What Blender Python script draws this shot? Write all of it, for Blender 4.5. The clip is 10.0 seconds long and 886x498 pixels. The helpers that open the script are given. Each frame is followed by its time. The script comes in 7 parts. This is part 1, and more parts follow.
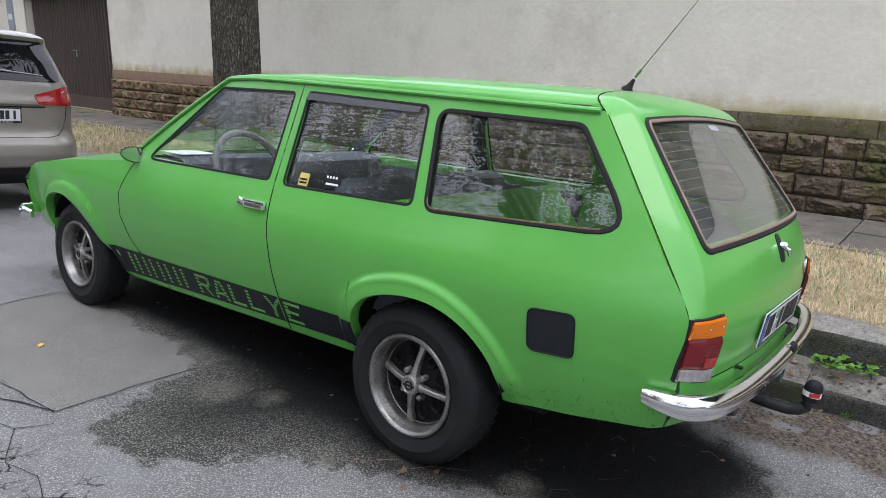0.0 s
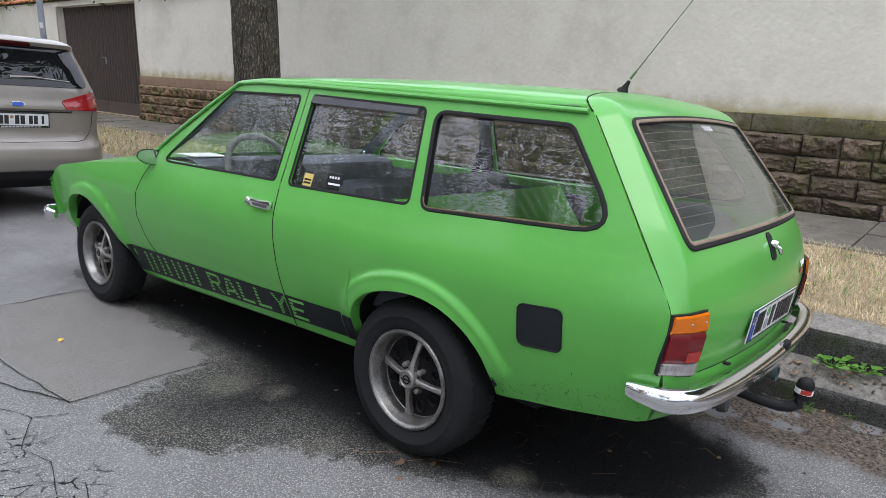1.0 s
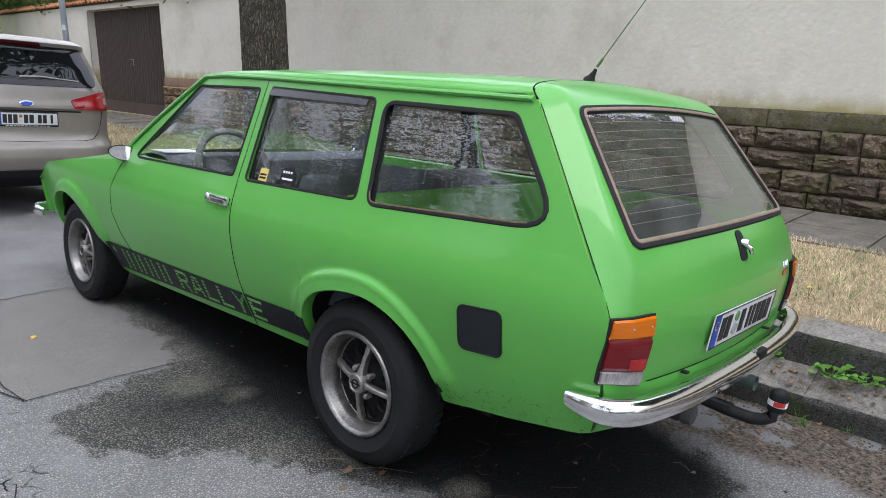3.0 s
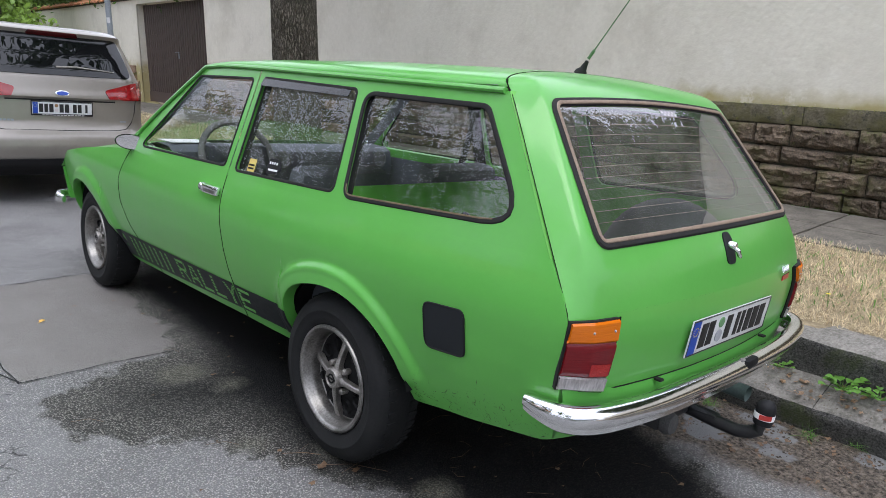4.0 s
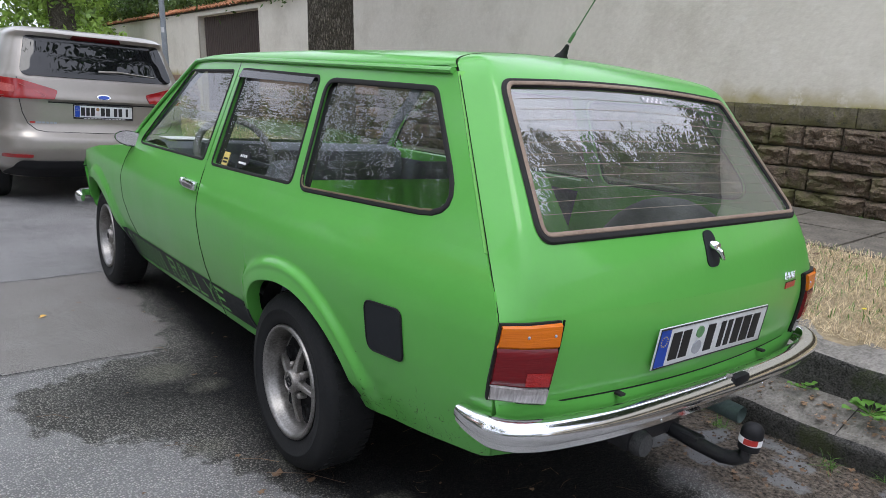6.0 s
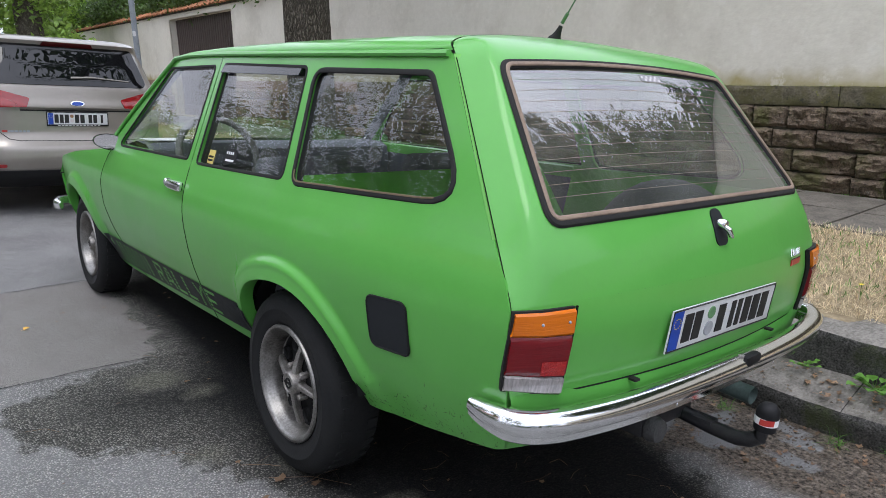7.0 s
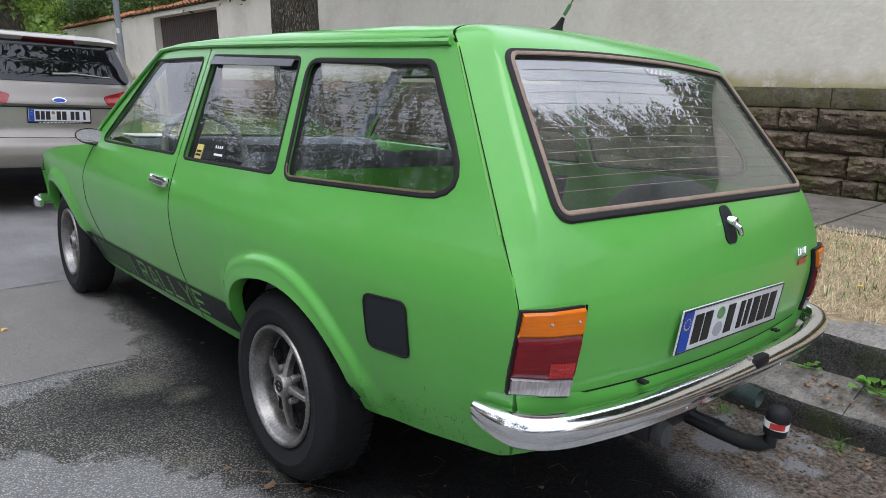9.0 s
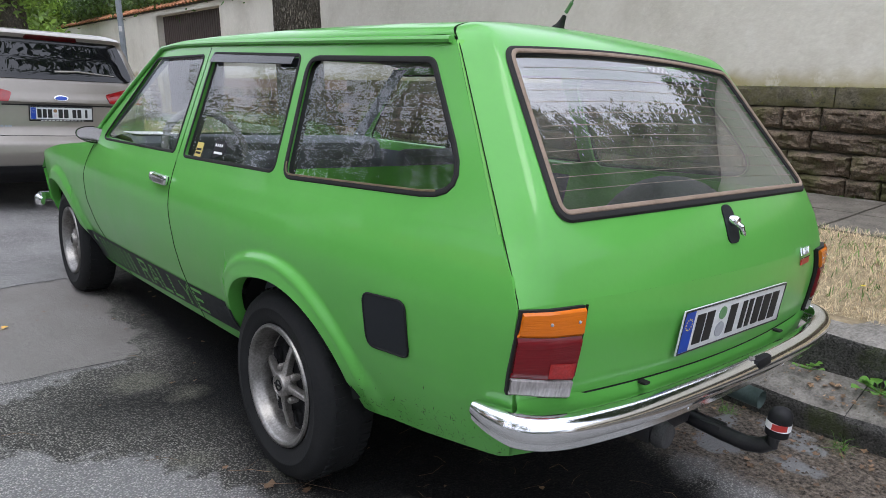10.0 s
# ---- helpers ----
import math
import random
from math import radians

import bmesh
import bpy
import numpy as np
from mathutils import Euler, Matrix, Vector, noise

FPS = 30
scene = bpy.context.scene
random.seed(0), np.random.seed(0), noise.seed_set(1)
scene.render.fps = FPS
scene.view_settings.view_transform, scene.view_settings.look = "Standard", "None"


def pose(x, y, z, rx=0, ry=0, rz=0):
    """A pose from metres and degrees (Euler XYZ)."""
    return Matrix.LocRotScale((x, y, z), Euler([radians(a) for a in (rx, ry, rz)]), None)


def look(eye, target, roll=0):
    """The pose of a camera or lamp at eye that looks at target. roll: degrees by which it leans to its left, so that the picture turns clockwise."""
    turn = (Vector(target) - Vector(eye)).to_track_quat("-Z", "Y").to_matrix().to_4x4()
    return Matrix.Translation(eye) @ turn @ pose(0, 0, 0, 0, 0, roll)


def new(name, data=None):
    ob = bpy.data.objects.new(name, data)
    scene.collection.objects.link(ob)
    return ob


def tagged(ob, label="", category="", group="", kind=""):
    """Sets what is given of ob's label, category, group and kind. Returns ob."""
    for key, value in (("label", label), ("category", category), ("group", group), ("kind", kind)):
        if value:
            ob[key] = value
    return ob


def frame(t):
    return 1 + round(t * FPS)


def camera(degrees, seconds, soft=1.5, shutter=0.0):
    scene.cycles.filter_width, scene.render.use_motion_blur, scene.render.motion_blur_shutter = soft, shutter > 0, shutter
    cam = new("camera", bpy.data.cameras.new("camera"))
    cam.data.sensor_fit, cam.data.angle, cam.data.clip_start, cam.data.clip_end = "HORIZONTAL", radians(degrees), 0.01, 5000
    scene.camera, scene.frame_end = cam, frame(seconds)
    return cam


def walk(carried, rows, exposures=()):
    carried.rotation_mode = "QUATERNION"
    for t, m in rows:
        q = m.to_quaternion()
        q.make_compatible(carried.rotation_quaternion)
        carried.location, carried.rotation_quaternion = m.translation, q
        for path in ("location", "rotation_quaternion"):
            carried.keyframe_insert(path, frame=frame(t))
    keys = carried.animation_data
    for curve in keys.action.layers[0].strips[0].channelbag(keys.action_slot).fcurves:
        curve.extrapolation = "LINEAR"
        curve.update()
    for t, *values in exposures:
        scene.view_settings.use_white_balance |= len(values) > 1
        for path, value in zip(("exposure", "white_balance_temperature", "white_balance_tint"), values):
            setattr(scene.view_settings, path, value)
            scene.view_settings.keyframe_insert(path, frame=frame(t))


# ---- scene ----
cam = camera(65.0, 10.0, soft=0.55)
# The road falls towards the kerb: UP is the true vertical in the frame of the road and the parked cars.
UP = Vector((-0.0700, 0, 1)).normalized()
XR = Vector((0, 1, 0)).cross(UP).normalized()
YR = UP.cross(XR)
ROAD = Matrix((XR, YR, UP)).to_4x4()
PATH = [
    (0, (-2.467, -1.424, 1.26), (-0.908, -0.243, 0.841), 4.3),
    (0.5, (-2.487, -1.495, 1.251), (-0.952, -0.285, 0.832), 4.9),
    (1, (-2.458, -1.545, 1.259), (-0.944, -0.306, 0.847), 4.0),
    (1.5, (-2.354, -1.58, 1.252), (-0.86, -0.318, 0.834), 4.4),
    (2, (-2.283, -1.595, 1.249), (-0.817, -0.3, 0.832), 3.5),
    (2.5, (-2.238, -1.627, 1.241), (-0.775, -0.328, 0.83), 3.4),
    (4, (-1.98, -1.801, 1.242), (-0.629, -0.392, 0.807), 4.3),
    (4.5, (-1.875, -1.835, 1.234), (-0.582, -0.372, 0.8), 4.0),
    (5, (-1.815, -1.881, 1.223), (-0.563, -0.373, 0.823), 4.0),
    (5.5, (-1.727, -1.895, 1.208), (-0.494, -0.374, 0.803), 3.4),
    (6, (-1.646, -1.895, 1.188), (-0.431, -0.362, 0.773), 4.2),
    (7.5, (-1.657, -1.783, 1.149), (-0.388, -0.295, 0.729), 1.4),
    (8, (-1.658, -1.767, 1.143), (-0.384, -0.281, 0.731), 1.6),
    (8.5, (-1.653, -1.757, 1.133), (-0.372, -0.277, 0.721), 2.4),
    (9, (-1.637, -1.751, 1.128), (-0.35, -0.277, 0.715), 2.6),
    (9.5, (-1.631, -1.747, 1.127), (-0.348, -0.269, 0.715), 2.4),
    (10, (-1.626, -1.747, 1.126), (-0.344, -0.269, 0.71), 2.7),
]
walk(cam, [(t, ROAD @ look(eye, target, roll)) for t, eye, target, roll in PATH], [(0.0, 0.07, 6460, 10), (4.0, 0.04, 6460, 10), (6.0, -0.09, 6460, 10), (7.5, -0.06, 6460, 10), (10.0, -0.04, 6460, 10)])

# ---- light ----
world = bpy.data.worlds.new("sky")
scene.world = world
world.use_nodes = True
wn, wl = world.node_tree.nodes, world.node_tree.links
wn.clear()
sky = wn.new("ShaderNodeTexSky")
sky.sky_type = "NISHITA"
sky.sun_disc = False
sky.sun_elevation, sky.sun_rotation = radians(68), radians(220)
sky.air_density, sky.dust_density, sky.ozone_density = 1.0, 1.0, 1.0
coord = wn.new("ShaderNodeTexCoord")
cloud = wn.new("ShaderNodeTexNoise")
cloud.inputs["Scale"].default_value = 2.3
cloud.inputs["Detail"].default_value = 7
cloud.inputs["Roughness"].default_value = 0.58
wl.new(coord.outputs["Generated"], cloud.inputs["Vector"])
ramp = wn.new("ShaderNodeValToRGB")
ramp.color_ramp.elements[0].position, ramp.color_ramp.elements[1].position = 0.34, 0.56
ramp.color_ramp.elements[0].color = (0.72, 0.72, 0.72, 1)
ramp.color_ramp.elements[1].color = (1, 1, 1, 1)
wl.new(cloud.outputs["Fac"], ramp.inputs["Fac"])
cover = wn.new("ShaderNodeMix")
cover.data_type = "RGBA"
cover.inputs["B"].default_value = (12.8, 13.4, 15.6, 1)
wl.new(ramp.outputs["Color"], cover.inputs["Factor"])
wl.new(sky.outputs["Color"], cover.inputs["A"])
back = wn.new("ShaderNodeBackground")
back.inputs["Strength"].default_value = 0.15
aloft = wn.new("ShaderNodeSeparateXYZ")
wl.new(coord.outputs["Generated"], aloft.inputs["Vector"])
zenith = wn.new("ShaderNodeMapRange")
zenith.inputs["To Min"].default_value, zenith.inputs["To Max"].default_value = 0.62, 1.30
wl.new(aloft.outputs["Z"], zenith.inputs["Value"])
overcast = wn.new("ShaderNodeVectorMath")
overcast.operation = "SCALE"
wl.new(cover.outputs["Result"], overcast.inputs[0])
wl.new(zenith.outputs["Result"], overcast.inputs["Scale"])
wl.new(overcast.outputs["Vector"], back.inputs["Color"])
wo = wn.new("ShaderNodeOutputWorld")
wl.new(back.outputs["Background"], wo.inputs["Surface"])

sun = new("sun", bpy.data.lights.new("sun", "SUN"))
sun.data.energy, sun.data.angle, sun.data.color = 0.9, radians(25), (1.0, 0.975, 0.94)
sun.matrix_world = look((-4, -4.5, 15), (0, 0, 0))


# ---- materials ----
def rgb(c):
    return (*c, 1) if len(c) == 3 else c


def surface(name, a, b, scale=8.0, rough=0.6, bump=0.0, bump_scale=None, metal=0.0, coat=0.0, detail=6, vary=0.0,
            fine=0.5, rough_b=None, space="Object", spec=0.5, trans=0.0, stretch=None):
    """Two colours mixed by broad and fine noise, with matching relief and gloss."""
    m = bpy.data.materials.new(name)
    m.use_nodes = True
    n, l = m.node_tree.nodes, m.node_tree.links
    p = n["Principled BSDF"]
    tc = n.new("ShaderNodeTexCoord")
    geo = n.new("ShaderNodeNewGeometry")
    vec = geo.outputs["Position"] if space == "World" else tc.outputs["Object"]
    if stretch:
        mp_ = n.new("ShaderNodeVectorMath")
        mp_.operation = "MULTIPLY"
        mp_.inputs[1].default_value = stretch
        l.new(vec, mp_.inputs[0])
        vec = mp_.outputs["Vector"]
    big = n.new("ShaderNodeTexNoise")
    big.inputs["Scale"].default_value, big.inputs["Detail"].default_value = scale, detail
    big.inputs["Roughness"].default_value = 0.6
    l.new(vec, big.inputs["Vector"])
    small = n.new("ShaderNodeTexNoise")
    small.inputs["Scale"].default_value, small.inputs["Detail"].default_value = (bump_scale or scale * 9), 4
    l.new(vec, small.inputs["Vector"])
    mixf = n.new("ShaderNodeMix")
    mixf.inputs["Factor"].default_value = fine
    l.new(big.outputs["Fac"], mixf.inputs["A"])
    l.new(small.outputs["Fac"], mixf.inputs["B"])
    stretch = n.new("ShaderNodeMapRange")
    stretch.inputs["From Min"].default_value, stretch.inputs["From Max"].default_value = 0.33, 0.67
    l.new(mixf.outputs["Result"], stretch.inputs["Value"])
    col = n.new("ShaderNodeMix")
    col.data_type = "RGBA"
    col.inputs["A"].default_value, col.inputs["B"].default_value = rgb(a), rgb(b)
    l.new(stretch.outputs["Result"], col.inputs["Factor"])
    out = col.outputs["Result"]
    if vary:
        info = n.new("ShaderNodeObjectInfo")
        mr = n.new("ShaderNodeMapRange")
        mr.inputs["To Min"].default_value, mr.inputs["To Max"].default_value = 1 - vary, 1 + vary
        l.new(info.outputs["Random"], mr.inputs["Value"])
        hsv = n.new("ShaderNodeHueSaturation")
        l.new(mr.outputs["Result"], hsv.inputs["Value"])
        l.new(out, hsv.inputs["Color"])
        out = hsv.outputs["Color"]
    l.new(out, p.inputs["Base Color"])
    p.inputs["Metallic"].default_value = metal
    p.inputs["Specular IOR Level"].default_value = spec
    p.inputs["Coat Weight"].default_value = coat
    p.inputs["Coat Roughness"].default_value = 0.06
    p.inputs["Transmission Weight"].default_value = trans
    if rough_b is None:
        p.inputs["Roughness"].default_value = rough
    else:
        rr = n.new("ShaderNodeMapRange")
        rr.inputs["To Min"].default_value, rr.inputs["To Max"].default_value = rough, rough_b
        l.new(stretch.outputs["Result"], rr.inputs["Value"])
        l.new(rr.outputs["Result"], p.inputs["Roughness"])
    if bump:
        bm_ = n.new("ShaderNodeBump")
        bm_.inputs["Strength"].default_value, bm_.inputs["Distance"].default_value = 1.0, bump
        l.new(mixf.outputs["Result"], bm_.inputs["Height"])
        l.new(bm_.outputs["Normal"], p.inputs["Normal"])
    return m


def glass(name, tint=(0.94, 0.97, 0.96), film=0.012, rough=0.0, wavy=(3, 5, 34), gloss0=0.125, swell=0.0009):
    """Thin window glass: a clear sheet with a mirror gloss and a film of dust."""
    m = bpy.data.materials.new(name)
    m.use_nodes = True
    n, l = m.node_tree.nodes, m.node_tree.links
    n.clear()
    o = n.new("ShaderNodeOutputMaterial")
    clear = n.new("ShaderNodeBsdfTransparent")
    clear.inputs["Color"].default_value = rgb(tint)
    gloss = n.new("ShaderNodeBsdfGlossy")
    gloss.inputs["Roughness"].default_value = rough
    # Schlick's law, alike from both sides of the thin sheet
    facing = n.new("ShaderNodeLayerWeight")
    facing.inputs["Blend"].default_value = 0.5
    power = n.new("ShaderNodeMath")
    power.operation = "POWER"
    power.inputs[1].default_value = 5.0
    l.new(facing.outputs["Facing"], power.inputs[0])
    fres = n.new("ShaderNodeMapRange")
    fres.inputs["To Min"].default_value, fres.inputs["To Max"].default_value = gloss0, 1.0
    l.new(power.outputs[0], fres.inputs["Value"])
    wave_c = n.new("ShaderNodeTexCoord")
    wave_v = n.new("ShaderNodeVectorMath")
    wave_v.operation = "MULTIPLY"
    wave_v.inputs[1].default_value = wavy
    l.new(wave_c.outputs["Object"], wave_v.inputs[0])
    wave_n = n.new("ShaderNodeTexNoise")
    wave_n.inputs["Scale"].default_value, wave_n.inputs["Detail"].default_value = 1.0, 2
    l.new(wave_v.outputs["Vector"], wave_n.inputs["Vector"])
    wave_b = n.new("ShaderNodeBump")
    wave_b.inputs["Strength"].default_value, wave_b.inputs["Distance"].default_value = 1.0, swell
    l.new(wave_n.outputs["Fac"], wave_b.inputs["Height"])
    l.new(wave_b.outputs["Normal"], gloss.inputs["Normal"])
    both = n.new("ShaderNodeMixShader")
    l.new(fres.outputs["Result"], both.inputs["Fac"])
    l.new(clear.outputs["BSDF"], both.inputs[1])
    l.new(gloss.outputs["BSDF"], both.inputs[2])
    dust = n.new("ShaderNodeBsdfDiffuse")
    dust.inputs["Color"].default_value = (0.55, 0.54, 0.5, 1)
    tc = n.new("ShaderNodeTexCoord")
    noise_ = n.new("ShaderNodeTexNoise")
    noise_.inputs["Scale"].default_value, noise_.inputs["Detail"].default_value = 5, 8
    noise_.inputs["Roughness"].default_value = 0.7
    l.new(tc.outputs["Object"], noise_.inputs["Vector"])
    mr = n.new("ShaderNodeMapRange")
    mr.inputs["From Min"].default_value, mr.inputs["From Max"].default_value = 0.35, 0.75
    mr.inputs["To Min"].default_value, mr.inputs["To Max"].default_value = film * 0.3, film * 2
    l.new(noise_.outputs["Fac"], mr.inputs["Value"])
    dirty = n.new("ShaderNodeMixShader")
    l.new(mr.outputs["Result"], dirty.inputs["Fac"])
    l.new(both.outputs["Shader"], dirty.inputs[1])
    l.new(dust.outputs["BSDF"], dirty.inputs[2])
    l.new(dirty.outputs["Shader"], o.inputs["Surface"])
    return m


GREEN = surface("green_paint", (0.097, 0.36, 0.063), (0.107, 0.39, 0.069), scale=3, rough=0.30, rough_b=0.40, coat=0.5, fine=0.12, spec=0.2, bump=0.0022)
GREEN.node_tree.nodes["Principled BSDF"].inputs["Coat Roughness"].default_value = 0.06
GREEN.node_tree.links.new(GREEN.node_tree.nodes["Bump"].outputs["Normal"], GREEN.node_tree.nodes["Principled BSDF"].inputs["Coat Normal"])
GREEN_IN = surface("green_inner_paint", (0.085, 0.36, 0.03), (0.10, 0.41, 0.04), scale=5, rough=0.5)
BLACK = surface("black_trim", (0.006, 0.006, 0.007), (0.013, 0.013, 0.014), scale=20, rough=0.55, rough_b=0.7, spec=0.25)
MATT = surface("matt_black_film", (0.008, 0.010, 0.013), (0.015, 0.018, 0.021), scale=6, rough=0.45, rough_b=0.6, spec=0.3)
RUBBER = surface("rubber", (0.008, 0.008, 0.009), (0.022, 0.021, 0.019), scale=25, rough=0.65, rough_b=0.85, bump=0.001, spec=0.3)
TYRE = surface("tyre_rubber", (0.006, 0.007, 0.008), (0.018, 0.018, 0.018), scale=9, rough=0.72, rough_b=0.88, bump=0.002, bump_scale=120, spec=0.25)
CHROME = surface("chrome", (0.78, 0.79, 0.8), (0.9, 0.9, 0.9), scale=6, rough=0.08, rough_b=0.18, metal=1.0, fine=0.6)
ALLOY = surface("wheel_alloy", (0.12, 0.113, 0.105), (0.36, 0.35, 0.335), scale=16, rough=0.3, rough_b=0.5, metal=0.9, bump=0.0006)
TAN = surface("tan_trim", (0.16, 0.11, 0.075), (0.30, 0.225, 0.165), scale=22, rough=0.5, rough_b=0.7)
SEAL_BROWN = surface("brown_seal_filler", (0.06, 0.045, 0.02), (0.18, 0.13, 0.06), scale=25, rough=0.6)
INTERIOR = surface("interior_vinyl", (0.056, 0.062, 0.078), (0.105, 0.116, 0.142), scale=18, rough=0.55, rough_b=0.75, bump=0.001)
GLASS = glass("window_glass")
GLASS_REAR = glass("heated_window_glass", tint=(0.88, 0.93, 0.90), film=0.075, wavy=(2, 2, 3), gloss0=0.30, swell=0.00005)
PLASTER = surface("wall_plaster", (0.635, 0.60, 0.515), (0.715, 0.68, 0.59), scale=1.3, rough=0.85, bump=0.007, bump_scale=22, space="World", fine=0.45)
def moss_foot(m, z0, z1):
    """A ragged stain of moss and damp along the foot of the rendered wall."""
    n, l = m.node_tree.nodes, m.node_tree.links
    p = n["Principled BSDF"]
    src = p.inputs["Base Color"].links[0].from_socket
    geo = n.new("ShaderNodeNewGeometry")
    sep = n.new("ShaderNodeSeparateXYZ")
    l.new(geo.outputs["Position"], sep.inputs["Vector"])
    tex = n.new("ShaderNodeTexNoise")
    tex.inputs["Scale"].default_value, tex.inputs["Detail"].default_value = 5, 7
    l.new(geo.outputs["Position"], tex.inputs["Vector"])
    add = n.new("ShaderNodeMath")
    add.operation = "MULTIPLY_ADD"
    add.inputs[1].default_value, add.inputs[2].default_value = 0.26, -0.13
    l.new(tex.outputs["Fac"], add.inputs[0])
    lift = n.new("ShaderNodeMath")
    l.new(add.outputs[0], lift.inputs[0])
    l.new(sep.outputs["Z"], lift.inputs[1])
    mr = n.new("ShaderNodeMapRange")
    mr.inputs["From Min"].default_value, mr.inputs["From Max"].default_value = z0, z1
    mr.inputs["To Min"].default_value, mr.inputs["To Max"].default_value = 0.85, 0.0
    l.new(lift.outputs[0], mr.inputs["Value"])
    mix = n.new("ShaderNodeMix")
    mix.data_type = "RGBA"
    mix.inputs["B"].default_value = (0.33, 0.27, 0.09, 1)
    l.new(mr.outputs["Result"], mix.inputs["Factor"])
    l.new(src, mix.inputs["A"])
    l.new(mix.outputs["Result"], p.inputs["Base Color"])


moss_foot(PLASTER, 1.08, 1.22)
STONE = surface("sandstone", (0.036, 0.028, 0.020), (0.225, 0.165, 0.115), scale=17, rough=0.92, bump=0.016, bump_scale=85, vary=0.30, space="World", fine=0.6)
BAND = surface("sandstone_band", (0.05, 0.045, 0.026), (0.19, 0.165, 0.115), scale=7, rough=0.88, bump=0.008, bump_scale=60, vary=0.15, space="World")
STONE_WARM = surface("warm_sandstone", (0.09, 0.06, 0.038), (0.36, 0.245, 0.15), scale=12, rough=0.9, bump=0.016, bump_scale=60, vary=0.3, space="World")
BAND_WARM = surface("warm_sandstone_band", (0.20, 0.125, 0.085), (0.32, 0.215, 0.15), scale=8, rough=0.85, bump=0.005, bump_scale=60, vary=0.12, space="World")
MORTAR = surface("mortar", (0.028, 0.025, 0.018), (0.095, 0.085, 0.062), scale=12, rough=0.95, bump=0.006, space="World")
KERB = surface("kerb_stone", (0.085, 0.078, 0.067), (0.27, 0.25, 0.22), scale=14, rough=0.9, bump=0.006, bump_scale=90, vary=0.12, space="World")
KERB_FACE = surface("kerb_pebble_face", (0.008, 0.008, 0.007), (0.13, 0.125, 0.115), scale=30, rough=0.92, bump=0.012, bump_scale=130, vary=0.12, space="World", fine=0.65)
SLAB = surface("pavement_slab", (0.055, 0.048, 0.038), (0.19, 0.168, 0.138), scale=7, rough=0.9, bump=0.004, bump_scale=90, vary=0.15, space="World")
SOIL = surface("dry_soil", (0.16, 0.12, 0.07), (0.34, 0.27, 0.16), scale=7, rough=0.95, bump=0.02, bump_scale=30, space="World")


def mossy(m, colour, scale, a, b, most=0.8):
    """Patches of moss and lichen over a stone."""
    n, l = m.node_tree.nodes, m.node_tree.links
    p = n["Principled BSDF"]
    src = p.inputs["Base Color"].links[0].from_socket
    tex = n.new("ShaderNodeTexNoise")
    tex.inputs["Scale"].default_value, tex.inputs["Detail"].default_value, tex.inputs["Roughness"].default_value = scale, 8, 0.7
    l.new(n.new("ShaderNodeNewGeometry").outputs["Position"], tex.inputs["Vector"])
    mr = n.new("ShaderNodeMapRange")
    for key, val in (("From Min", a), ("From Max", b), ("To Max", most)):
        mr.inputs[key].default_value = val
    l.new(tex.outputs["Fac"], mr.inputs["Value"])
    mix = n.new("ShaderNodeMix")
    mix.data_type = "RGBA"
    mix.inputs["B"].default_value = rgb(colour)
    l.new(mr.outputs["Result"], mix.inputs["Factor"])
    l.new(src, mix.inputs["A"])
    l.new(mix.outputs["Result"], p.inputs["Base Color"])


mossy(PLASTER, (0.50, 0.465, 0.385), 1.4, 0.5, 0.68, 0.55)
mossy(PLASTER, (0.74, 0.71, 0.635), 6, 0.58, 0.66, 0.5)
mossy(STONE, (0.085, 0.085, 0.026), 3.2, 0.48, 0.62, 0.85)
mossy(STONE, (0.10, 0.13, 0.02), 7, 0.60, 0.68, 0.8)
mossy(STONE, (0.20, 0.18, 0.15), 23, 0.60, 0.68, 0.7)
mossy(BAND, (0.085, 0.078, 0.026), 5, 0.42, 0.56)
mossy(BAND, (0.16, 0.17, 0.03), 11, 0.60, 0.66, 0.8)
mossy(BAND, (0.03, 0.03, 0.02), 16, 0.56, 0.64, 0.8)
mossy(STONE_WARM, (0.10, 0.12, 0.03), 4.5, 0.52, 0.62, 0.75)
mossy(KERB_FACE, (0.05, 0.065, 0.015), 4, 0.55, 0.65, 0.7)
mossy(KERB, (0.07, 0.065, 0.05), 9, 0.54, 0.66, 0.7)
mossy(SLAB, (0.075, 0.07, 0.05), 5, 0.5, 0.65, 0.6)

